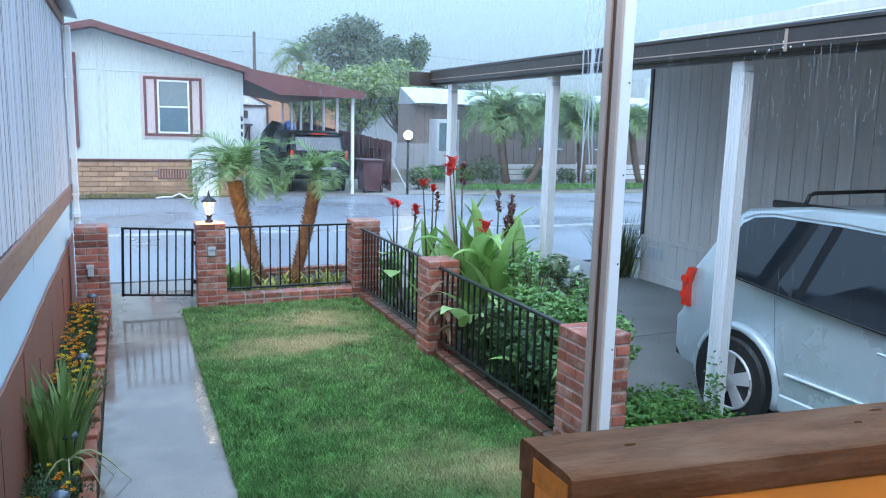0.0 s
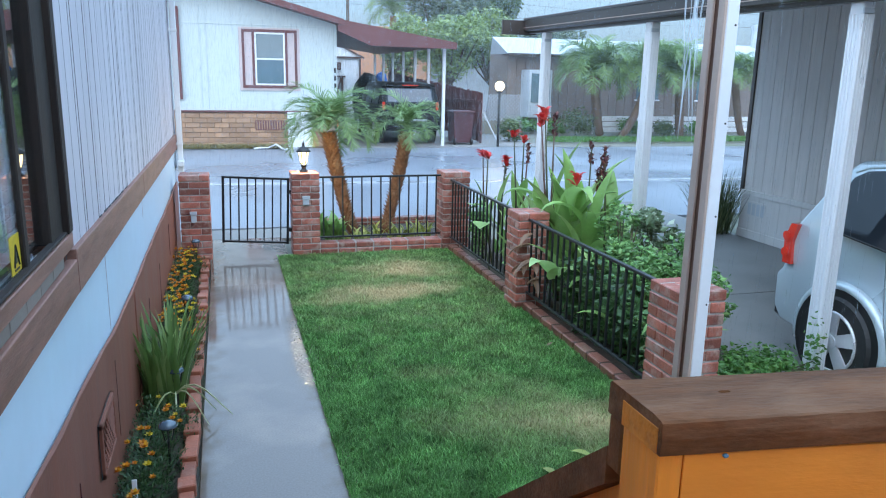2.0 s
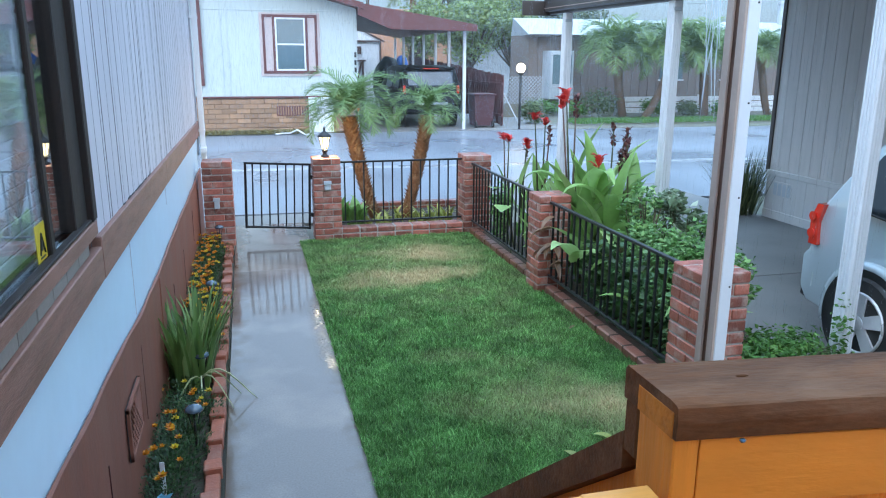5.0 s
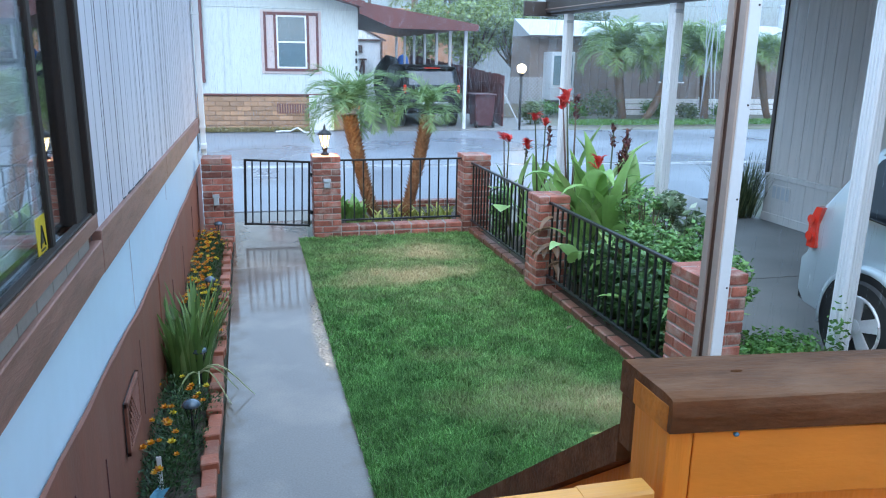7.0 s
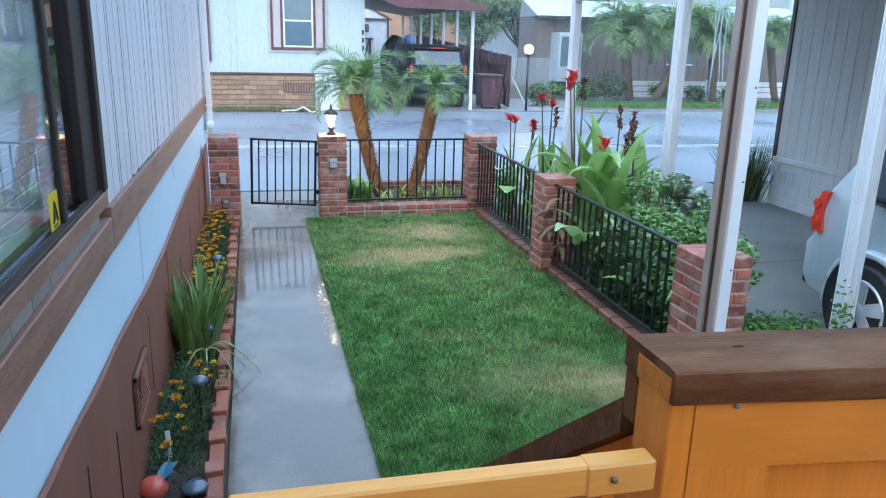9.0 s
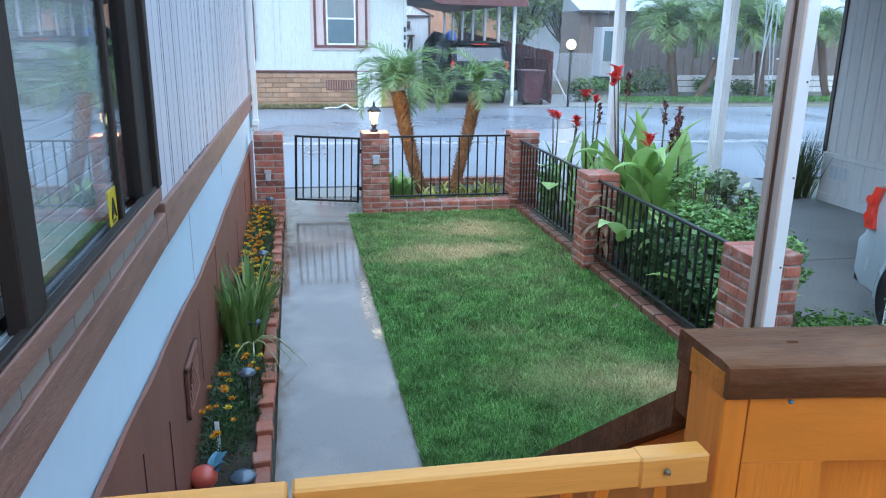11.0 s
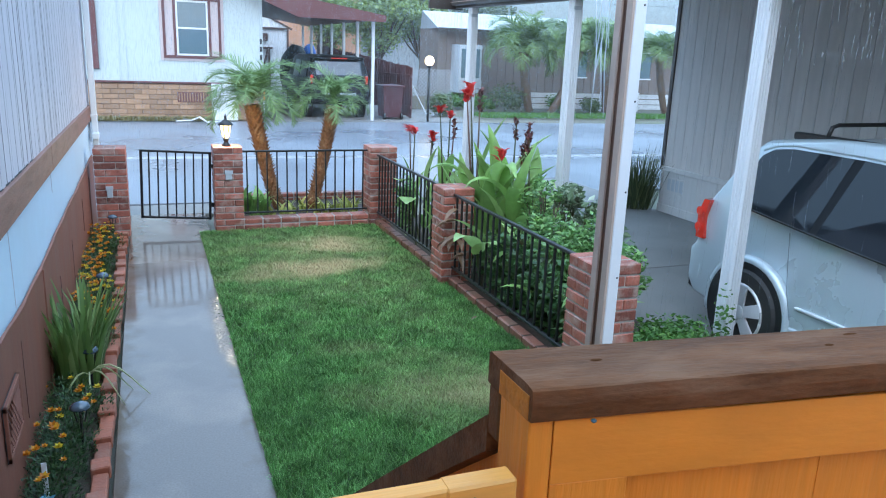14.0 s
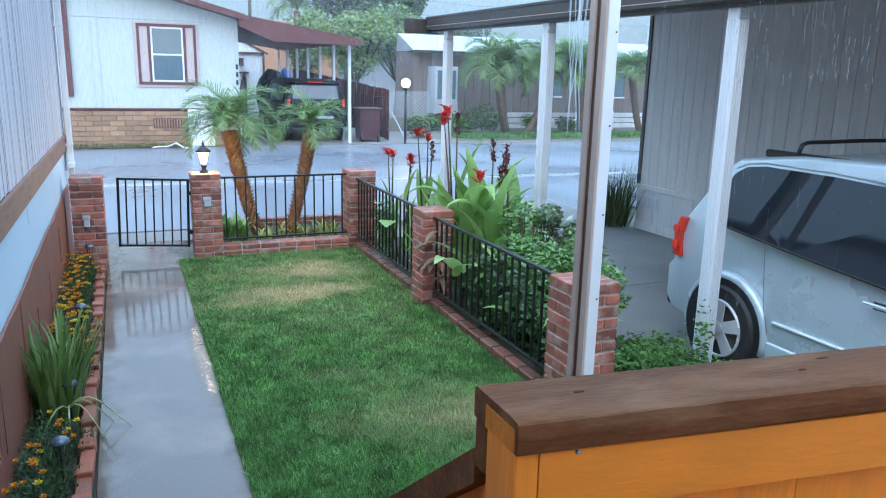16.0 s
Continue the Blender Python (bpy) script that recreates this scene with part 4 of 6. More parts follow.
for x0, x1, za, zb in ((0.0, .13, 1.716, 1.664),):
    vs = [sb_.verts.new((x, t * L_, (za if up else zb) - t * drop)) for t in (0, 1) for x in (x0, x1) for up in (1, 0)]
    for q in ((0, 1, 3, 2), (4, 6, 7, 5), (0, 4, 5, 1), (2, 3, 7, 6), (0, 2, 6, 4), (1, 5, 7, 3)):
        sb_.faces.new([vs[i] for i in q])
part("cap_board", sb_, M_cap, sr)
sp_ = bmesh.new()
vs = [sp_.verts.new(p) for x in (.03, .10) for p in ((x, 0, 1.662), (x, L_, 1.662 - drop), (x, L_, 0.0), (x, 0, 0.0))]
for q in ((0, 1, 2, 3), (7, 6, 5, 4), (0, 4, 5, 1), (1, 5, 6, 2), (2, 6, 7, 3), (3, 7, 4, 0)):
    sp_.faces.new([vs[i] for i in q])
part("side_panel", sp_, M_stain, sr)

pg = thing("porch_gate", "pale pine pressure-fit gate across the porch steps", "gate", (0, .965, 0), rz=-.6)
part("top_bar", boxes((.16, .565, 0, .026, 1.662, 1.70), bevel=.003), M_pine, pg)
part("sleeve", boxes((.545, .63, -.003, .028, 1.661, 1.7008), bevel=.003), M_pine, pg)
part("top_bar", boxes((-.36, .155, -.006, .032, 1.652, 1.694), bevel=.003), M_pine, pg)
part("bottom_bar", boxes((-.36, .63, 0, .026, .92, .96), bevel=.003), M_pine, pg)
part("screw", lathe(bmesh.new(), [(.004, -.003), (.004, .001), (.002, .003)], 12, (.577, -.005, 1.684)), M_screw, pg)
for i in range(9):
    u = -.34 + i * .115
    part("slat", tube(bmesh.new(), [(u, .02, .94), (u + .16 if u < .45 else u, .02, 1.66)], .011, 4), M_stain, pg)
    if u > -.2:
        part("slat", tube(bmesh.new(), [(u, .008, .94), (u - .16, .008, 1.66)], .011, 4), M_stain, pg)

post = thing("porch_post", "tan and white aluminium porch post with brown channel", "post", (2.023, 2.856, 0))
part("white_body", boxes((-.020, .033, -.056, .056, 0, 2.778), bevel=.003), M_white, post, "white aluminium body")
part("tan_strip", boxes((-.034, -.020, .016, .056, 0, 2.778), bevel=.002), M_tan, post)
part("brown_channel", boxes((-.024, -.0205, -.018, .016, 0, 2.778)), M_brown, post)
part("tan_strip", boxes((-.034, -.020, -.056, -.018, 0, 2.778), bevel=.002), M_tan, post)
scw = to_mesh("screw", lathe(bmesh.new(), [(.004, 0), (.004, .002), (.001, .003)], 8), M_black)
for i in range(7):
    piece("screw", scw, post, pose(.02, -.056, .2 + i * .36, 90, 0, 0))

# ---- neighbour: carport, grey house, van ----
PX = 4.2
for y0, lb in ((4.47, "white ribbed aluminium carport post beside the van"), (6.98, "white ribbed aluminium carport post in the planting bed"), (9.50, "white ribbed aluminium carport post near the street")):
    p = thing("carport_post", lb, "post", (PX + (.03 if y0 < 5 else .015), y0, 0), "white carport posts", rz=0)
    part("column", boxes((-.047, .047, -.057, .057, -.02, 2.69 - .0075 * (9.95 - y0) + .03), bevel=.006), M_white, p)
    rib = to_mesh("rib", boxes((-.009, .009, -.007, 0, 0, 2.6), bevel=.003), M_white)
    for u in (-.04, -.013, .013, .04):
        piece("rib", rib, p, pose(u * .9, -.057, 0))
        piece("rib", rib, p, pose(-.047, u * 1.05, 0, 0, 0, -90))
    part("bracket", boxes((-.058, .03, -.075, -.062, 2.60, 2.635), bevel=.003), M_paleroof, p)

cp = thing("carport_roof", "dark brown guttered carport roof with pale top sheet", "carport", (0, 0, 0), kind="structure")


def fall(bm):
    """The gutter falls gently away from the street."""
    for v in bm.verts:
        v.co.z -= .0075 * (9.95 - v.co.y)
    return bm


part("beam", fall(boxes((PX - .05, PX + .05, -4, 9.95, 2.715, 2.80), bevel=.006)), M_gutter, cp)
part("gutter", fall(boxes((PX - .12, PX - .05, -4, 9.95, 2.745, 2.893), bevel=.012)), M_gutter, cp)
part("gutter_lip", fall(boxes((PX - .135, PX - .10, -4, 9.95, 2.881, 2.912), bevel=.006)), M_gutter, cp)
part("gutter_bead", fall(boxes((PX - .127, PX - .118, -4, 9.95, 2.785, 2.792))), M_tan, cp)
part("end_fascia", boxes((PX - .42, PX + .06, 9.952, 10.0, 2.70, 2.885), bevel=.006), M_gutter, cp)
part("joint_plate", fall(boxes((PX - .1235, PX - .118, 3.96, 3.985, 2.74, 2.885), bevel=.001)), M_tan, cp)
rvt = to_mesh("rivet", lathe(bmesh.new(), [(.007, 0), (.006, .003), (.002, .005)], 8), M_white)
for yv, z in ((4.22, 2.755), (4.10, 2.757), (3.99, 2.765), (3.99, 2.80), (3.93, 2.765), (3.83, 2.77)):
    piece("rivet", rvt, cp, pose(PX - .12, yv, z - .0075 * (9.95 - yv), 0, -90, 0))
rf = bmesh.new()
vs = [rf.verts.new(p) for p in ((PX - .1, -4, 2.85), (PX - .1, 9.98, 2.85), (7.32, 9.98, 3.31), (7.32, -4, 3.31), (PX - .1, -4, 2.88), (PX - .1, 9.98, 2.88), (7.32, 9.98, 3.34), (7.32, -4, 3.34))]
for q in ((0, 1, 2, 3), (4, 7, 6, 5), (0, 4, 5, 1), (1, 5, 6, 2), (2, 6, 7, 3), (3, 7, 4, 0)):
    rf.faces.new([vs[i] for i in q])
part("roof_sheet", fall(rf), M_paleroof, cp)

GX, GY = 7.3, 9.36
gh = thing("grey_house", "grey-brown mobile home with vertical grooved siding", "house", (0, 0, 0), kind="structure")
gw = part("wall", boxes((GX + .03, GX + 8, -6, GY - .03, -.1, 3.6)), M_grey, gh)
gb = to_mesh("siding_board", boxes((0, .03, 0, .195, .66, 3.34), bevel=.002), M_grey)
gs = to_mesh("skirting_board", boxes((0, .02, 0, .395, .1, .60), bevel=.002), M_greyskirt)
for i in range(74):
    piece("siding_board", gb, gw, pose(GX + .0, GY - .2 - i * .2, 0))
for i in range(37):
    piece("skirting_board", gs, gw, pose(GX - .012, GY - .4 - i * .4, 0))
part("corner_trim", boxes((GX - .02, GX + .06, GY - .04, GY + .03, .62, 3.4), bevel=.005), M_gutter, gh, "dark corner trim")
part("skirting_top", boxes((GX - .03, GX + .03, -6, GY, .595, .665), bevel=.004), M_greyskirt, gh)
part("skirting_base", boxes((GX - .025, GX + .03, -6, GY, -.1, .11), bevel=.004), M_greyskirt, gh)
for k in range(4):
    part("vent_slot", boxes((GX - .02, GX - .01, GY - .52 + k * .09, GY - .45 + k * .09, .33, .50), bevel=.003), M_paleroof, gh)
part("vent_frame", boxes((GX - .019, GX - .011, GY - .54, GY - .16, .31, .52), bevel=.003), M_greyskirt, gh)
hr = bmesh.new()
vs = [hr.verts.new(p) for p in ((7.0, -6, 3.4), (7.0, 9.55, 3.4), (11.4, 9.55, 4.47), (11.4, -6, 4.47), (16, 9.55, 3.4), (16, -6, 3.4), (11.4, 9.55, 3.2))]
for q in ((0, 1, 2, 3), (3, 2, 4, 5), (1, 6, 2), (6, 4, 2)):
    hr.faces.new([vs[i] for i in q])
part("roof", hr, M_paleroof, gh)


def wheel(parent, x, y, z, r=.335, w=.22, face=-1):
    """Tyre and five-spoke alloy rim, its face towards -x."""
    tyre = part("tyre", lathe(bmesh.new(), [(r * .62, -w / 2), (r * .93, -w / 2), (r, -w * .36), (r, w * .36), (r * .93, w / 2), (r * .62, w / 2)], 32, (x, y, z), axis="x"), M_rubber, parent, smooth=False)
    s = face * w / 2
    part("rim", lathe(bmesh.new(), [(r * .58, -w * .45), (r * .66, -w * .5), (r * .68, -w * .44), (r * .66, w * .3)], 28, (x, y, z), axis="x"), M_black, tyre)
    lip = bmesh.new()
    ring = [(x + s + face * .006, y + r * .65 * math.cos(a), z + r * .65 * math.sin(a)) for a in (2 * math.pi * k / 28 for k in range(29))]
    tube(lip, ring, r * .035, 6, caps=False)
    part("rim_lip", lip, M_rim, tyre, smooth=True)
    sp = bmesh.new()
    for k in range(5):
        a = 2 * math.pi * k / 5 + .3
        ca, sa = math.cos(a), math.sin(a)
        for d in (0,):
            i0 = [(-.04, .04), (.04, .04), (.055, r * .64), (-.055, r * .64)]
            f = [sp.verts.new((x + s + face * .016, y + v * ca - u * sa, z + v * sa + u * ca)) for u, v in i0]
            g = [sp.verts.new((x + s + face * .001, y + v * ca - u * sa, z + v * sa + u * ca)) for u, v in i0]
            sp.faces.new(f)
            for q in range(4):
                sp.faces.new((f[q], f[(q + 1) % 4], g[(q + 1) % 4], g[q]))
    lathe(sp, [(.055, s), (.055, s + face * .020), (.03, s + face * .026)], 14, (x, y, z), axis="x")
    part("spokes", sp, M_rim, tyre)


def car(name, label, at, rz, prof, W, paint, glassm, wheels, wheel_r, belt, roofz, tuck, windows, category="car"):
    """prof: closed side outline as (along, height) pairs, rear first over the roof; the body is lofted across with tumblehome above the belt line."""
    c = thing(name, label, category, at, rz=rz)
    bm = bmesh.new()
    cols = []
    for f in (-1, -.94, -.6, 0, .6, .94, 1):
        col = []
        for u, z in prof:
            k = max(0, (z - belt) / (roofz - belt))
            half = W / 2 - tuck * k ** 1.15
            low = max(0, (0.45 - z) / .3)
            half -= .05 * low
            edge = abs(f) > .97
            end = .035 if abs(f) < .95 else 0
            uu = u + (end if u > prof_mid(prof) else -end) * (1 if z < belt else .6)
            col.append(bm.verts.new((half * f, uu, z + (.012 if abs(f) < .95 and z > roofz - .2 else 0))))
        cols.append(col)
    n = len(prof)
    for a, b in zip(cols, cols[1:]):
        for k in range(n):
            bm.faces.new((a[k], a[(k + 1) % n], b[(k + 1) % n], b[k]))
    bm.faces.new(cols[0][::-1])
    bm.faces.new(cols[-1])
    body = part("body", bm, paint, c)
    md = body.modifiers.new("bevel", "BEVEL")
    md.width, md.segments, md.limit_method, md.angle_limit = .025, 3, "ANGLE", radians(25)
    body.data.polygons.foreach_set("use_smooth", [True] * len(body.data.polygons))

    def side_x(z, out=0.004):
        k = max(0, (z - belt) / (roofz - belt))
        return -(W / 2 - tuck * k ** 1.15 + out)
    for poly in windows:
        for sgn in (1, -1):
            wb = bmesh.new()
            f = [wb.verts.new((side_x(z) * sgn, u, z)) for u, z in poly]
            g = [wb.verts.new((side_x(z, -.02) * sgn, u, z)) for u, z in poly]
            wb.faces.new(f)
            for q in range(len(f)):
                wb.faces.new((f[q], f[(q + 1) % len(f)], g[(q + 1) % len(f)], g[q]))
            part("side_window", wb, glassm, c)
    for u in wheels:
        for sgn in (-1, 1):
            ar = bmesh.new()
            lathe(ar, [(wheel_r * 1.16, -.122), (wheel_r * 1.16, .122)], 28, (sgn * (W / 2 - .12), u, wheel_r), axis="x")
            part("wheel_well", ar, M_black, c)
            fl = bmesh.new()
            pts = [(sgn * (W / 2 - .036), u + wheel_r * 1.2 * math.cos(a), wheel_r + wheel_r * 1.19 * math.sin(a)) for a in np.linspace(-.25, math.pi + .25, 20)]
            tube(fl, pts, .042, 10)
            part("wheel_arch", fl, paint, c, smooth=True)
            wheel(c, sgn * (W / 2 - .075), u, wheel_r, wheel_r, .2, -1 if sgn < 0 else 1)
    return c, side_x


def prof_mid(prof):
    us = [u for u, z in prof]
    return (min(us) + max(us)) / 2


# minivan: local y runs from the nose (0) to the tail (5.1)
vp = ((5.06, .32), (5.12, .42), (5.12, .68), (5.06, .74), (5.03, 1.02), (4.93, 1.20), (4.77, 1.50), (4.66, 1.60), (4.1, 1.672), (3.2, 1.70), (2.4, 1.69), (1.9, 1.62), (1.05, 1.08), (.25, .90), (.05, .75), (.0, .45), (.08, .28), (2.5, .22), (4.5, .24))
VX = 4.40
van, van_x = car("minivan", "silver-blue minivan parked on the wet driveway", (VX + .98, 0.02, 0), 0, vp, 1.96, M_van, M_vanglass, (4.46, 1.25), .335, 1.0, 1.70, .25,
    (((4.66, 1.125), (4.69, 1.40), (4.65, 1.50), (4.56, 1.555), (4.40, 1.578), (3.88, 1.578), (3.99, 1.062)), ((3.93, 1.056), (3.80, 1.578), (2.86, 1.545), (2.86, .975)), ((2.78, .97), (2.78, 1.54), (1.95, 1.50), (1.35, 1.02), (1.5, .94))), "car")
bx = -.98
part("door_gap", tube(bmesh.new(), [(bx - .0005, 4.13, 1.03), (bx - .0005, 4.105, .80), (bx - .0005, 4.08, .62), (bx + .004, 4.02, .42)], .0035, 4), M_seam, van)
for u0 in (3.06, 1.95):
    part("door_gap", boxes((bx - .0008, bx + .02, u0, u0 + .004, .42, .97)), M_seam, van)
part("side_moulding", boxes((bx - .008, bx + .02, 3.09, 3.99, .515, .532), bevel=.004), M_rim, van, "bright side moulding")
part("side_moulding", boxes((bx - .008, bx + .02, 2.0, 3.03, .505, .522), bevel=.004), M_rim, van, "bright side moulding")
part("lower_cladding", boxes((bx + .004, bx + .06, 1.75, 4.03, .24, .37), bevel=.012), M_van, van)
for u0, u1 in ((3.80, 3.88), (2.78, 2.86)):
    wb = bmesh.new()
    lean_ = .118 if u0 > 3 else 0
    q4 = ((u0 + lean_, 1.06 if lean_ else .975), (u0, 1.578 if lean_ else 1.545), (u1, 1.578 if lean_ else 1.545), (u1 + lean_, 1.06 if lean_ else .975))
    f = [wb.verts.new((van_x(z, .0025), u, z)) for u, z in q4]
    g = [wb.verts.new((van_x(z, -.02), u, z)) for u, z in q4]
    wb.faces.new(f)
    for q in range(4):
        wb.faces.new((f[q], f[(q + 1) % 4], g[(q + 1) % 4], g[q]))
    part("window_pillar", wb, M_blackpaint, van, "gloss black window pillar")
part("belt_trim", tube(bmesh.new(), [(van_x(z, -.004), u, z) for u, z in ((4.68, 1.118), (3.96, 1.052), (2.86, .966), (1.5, .928))], .011, 6), M_black, van)
part("drip_rail", tube(bmesh.new(), [(van_x(z, -.002), u, z) for u, z in ((4.66, 1.535), (4.56, 1.578), (4.40, 1.60), (3.84, 1.602), (2.86, 1.57), (1.98, 1.53))], .009, 6), M_van, van)
part("rear_bumper", boxes((-.96, .96, 4.98, 5.17, .40, .66), bevel=.04), M_van, van)
part("bumper_lip", boxes((-.94, .94, 4.95, 5.16, .33, .41), bevel=.02), M_black, van)
vrw = part("rear_window", boxes((-.70, .70, -.012, .012, -.17, .17), bevel=.01), M_vanglass, van)
vrw.matrix_basis = pose(0, 4.862, 1.345, 27, 0, 0)
hd = part("door_handle", boxes((bx - .035, bx - .02, 3.07, 3.31, .868, .894), bevel=.01), M_van, van, "body-coloured pull handle")
part("handle_recess", boxes((bx - .004, bx + .01, 3.15, 3.25, .85, .90), bevel=.002), M_gutter, van)
for sgn in (-1, 1):
    tl = bmesh.new()
    x0 = sgn * .985
    prof2 = ((5.075, .78), (5.075, .98), (5.02, 1.10), (4.955, 1.10), (4.99, .96), (4.985, .78))
    f = [tl.verts.new((x0, u, z)) for u, z in prof2]
    g = [tl.verts.new((x0 - sgn * .16, u + .012, z)) for u, z in prof2]
    tl.faces.new(f)
    tl.faces.new(g[::-1])
    for q in range(6):
        tl.faces.new((f[q], f[(q + 1) % 6], g[(q + 1) % 6], g[q]))
    tp = part("tail_light", tl, M_taillight, van, "red ribbed tail light lens")
    for z in (.87, 1.0):
        part("lens_ring", lathe(bmesh.new(), [(.036, .0), (.033, .010), (.024, .018), (.012, .022), (.002, .023)], 14, (x0 + (sgn * .0 if sgn < 0 else 0) - (.02 if sgn < 0 else 0), 5.04, z), axis="x"), M_taillight, tp)
    part("roof_rail", boxes((sgn * .68 - .028, sgn * .68 + .028, 2.0, 4.50, 1.64, 1.694), bevel=.012), M_black, van)
for u in (4.20, 3.30):
    part("crossbar", tube(bmesh.new(), [(-.70, u, 1.685), (-.67, u, 1.752), (-.62, u, 1.768), (0, u, 1.775), (.62, u, 1.768), (.67, u, 1.752), (.70, u, 1.685)], .015, 8), M_black, van, "black roof rack crossbar", smooth=True)

# ---- across the street ----
FY = 23.0
fh = thing("white_house", "white mobile home with red-brown trim and tan block base", "house", (0, FY, 0), kind="structure")
wb = bmesh.new()
vs = [wb.verts.new((x, yv, z)) for yv in (0, 12) for x, z in ((-4.4, 1.02), (3.44, 1.02), (3.44, 3.55), (-.43, 4.52), (-4.4, 3.55))]
wb.faces.new(vs[:5]); wb.faces.new(vs[5:][::-1])
for q in range(5):
    wb.faces.new((vs[q], vs[(q + 1) % 5], vs[5 + (q + 1) % 5], vs[5 + q]))
fw = part("wall", wb, M_whitewall, fh)
part("base_core", boxes((-4.36, 3.40, .03, 12, -.1, 1.02)), M_farmortar, fh)
bk = brick_mesh("block", .385, .09, .128, M_farbrick, .008)
for r in range(7):
    for k in range(20):
        xx = -4.2 + k * .395 + (.2 if r % 2 else 0)
        if -1.5 < xx < 3.3:
            piece("block", bk, fw, pose(xx, .03, .075 + r * .138))
part("ledge", boxes((-4.42, 3.47, -.06, .02, 1.0, 1.05), bevel=.008), M_redtrim, fh)
for x in (-.37, -.20):
    part("batten", boxes((x, x + .03, -.02, 0, 1.05, 4.3), bevel=.004), M_whitewall, fw)
part("batten", boxes((-1.2, 3.44, -.018, 0, 3.42, 3.45), bevel=.004), M_whitewall, fw)
part("corner_board", boxes((3.38, 3.47, -.025, .05, 1.05, 3.5), bevel=.004), M_whitewall, fh)
hb = bmesh.new()
for x0, z0, x1, z1, yf in ((-.43, 4.68, 3.6, 3.66, -.55), (-.43, 4.68, -4.8, 3.6, -.55)):
    for a, b in ((0, -.17), ):
        vs = [hb.verts.new(p) for yv in (yf, 12.4) for p in ((x0, yv, z0), (x1, yv, z1), (x1, yv, z1 + b), (x0, yv, z0 + b))]
        for q in ((0, 1, 2, 3), (7, 6, 5, 4), (0, 4, 5, 1), (1, 5, 6, 2), (2, 6, 7, 3), (3, 7, 4, 0)):
            hb.faces.new([vs[i] for i in q])
part("roof", hb, M_redtrim, fh, "low-pitched roof with red-brown fascia")
cb = bmesh.new()
vs = [cb.verts.new(p) for yv in (-.35, 11.5) for p in ((3.45, yv, 3.66), (7.05, yv, 3.10), (7.05, yv, 3.0), (3.45, yv, 3.52))]
for q in ((0, 1, 2, 3), (7, 6, 5, 4), (0, 4, 5, 1), (1, 5, 6, 2), (2, 6, 7, 3), (3, 7, 4, 0)):
    cb.faces.new([vs[i] for i in q])
part("carport_roof", cb, M_redtrim, fh)
fb5 = bmesh.new()
vs = [fb5.verts.new(p) for yv in (-.5, -.36) for p in ((3.45, yv, 3.66), (7.0, yv, 3.11), (7.0, yv, 2.925), (4.40, yv, 2.945), (3.45, yv, 3.33))]
fb5.faces.new(vs[:5]); fb5.faces.new(vs[5:][::-1])
for q in range(5):
    fb5.faces.new((vs[q], vs[5 + q], vs[5 + (q + 1) % 5], vs[(q + 1) % 5]))
bmesh.ops.recalc_face_normals(fb5, faces=fb5.faces)
part("carport_fascia", fb5, M_redtrim, fh, "wide red-brown gable fascia")
cpm = to_mesh("carport_post", boxes((-.045, .045, -.045, .045, -.02, 2.99), bevel=.006), M_white)
for k in range(7):
    piece("carport_post", cpm, fh, pose(6.78, .1 + 1.85 * k, 0))
fwin = part("window_surround", boxes((.70, 2.40, -.03, 0, 1.62, 3.37), bevel=.006), M_pink, fh, "pale pink window surround")
for r in ((.78, 2.32, -.055, -.03, 3.24, 3.32), (.78, 2.32, -.055, -.03, 1.69, 1.77), (.78, .85, -.055, -.03, 1.77, 3.24), (2.25, 2.32, -.055, -.03, 1.77, 3.24), (1.06, 1.13, -.055, -.03, 1.77, 3.24), (1.98, 2.05, -.055, -.03, 1.77, 3.24)):
    part("trim_strip", boxes(r, bevel=.004), M_redtrim, fwin)
for r in ((1.13, 1.98, -.05, -.03, 3.19, 3.24), (1.13, 1.98, -.05, -.03, 1.77, 1.82), (1.13, 1.18, -.05, -.03, 1.82, 3.19), (1.93, 1.98, -.05, -.03, 1.82, 3.19), (1.18, 1.93, -.05, -.03, 2.48, 2.53)):
    part("sash", boxes(r, bevel=.004), M_white, fwin)
for z0, z1 in ((1.82, 2.48), (2.53, 3.19)):
    part("pane", boxes((1.18, 1.93, -.038, -.034, z0, z1)), M_glasspane, fwin)
part("base_vent", boxes((1.08, 1.98, -.03, -.016, .49, .77), bevel=.004), M_redtrim, fh)
for k in range(12):
    part("vent_slat", boxes((1.11 + k * .073, 1.14 + k * .073, -.04, -.03, .51, .75)), M_farbrick, fh)
part("shutter_box", boxes((-1.05, -.87, -.1, 0, 1.35, 3.85), bevel=.01), M_redtrim, fh)
part("utility_panel", boxes((2.0, 2.70, -.22, -.05, 0, 1.02), bevel=.01), M_white, fh, "white utility cabinet at the wall base")
for k in range(3):
    part("number_bar", boxes((3.38, 3.44, -.04, -.028, 1.72 + k * .22, 1.86 + k * .22), bevel=.004), M_black, fh)
hs = bmesh.new()
tube(hs, [(1.0 + .2 * i, 22.3 + .25 * math.sin(i * 1.1), .02 + (.12 if i == 3 else 0)) for i in range(7)], .025, 6)
tagged(part("garden_hose", hs, M_white, smooth=True), "white hose lying on the wet kerb", "hose")

# SUV under the carport, tail towards the street; local y from nose (0) to tail (4.9)
sp = ((4.85, .45), (4.92, .55), (4.92, .85), (4.86, .95), (4.84, 1.15), (4.62, 1.72), (4.5, 1.82), (3.8, 1.90), (2.4, 1.90), (1.9, 1.84), (1.3, 1.22), (.2, 1.08), (.0, .8), (.02, .45), (2.4, .38), (4.4, .4))
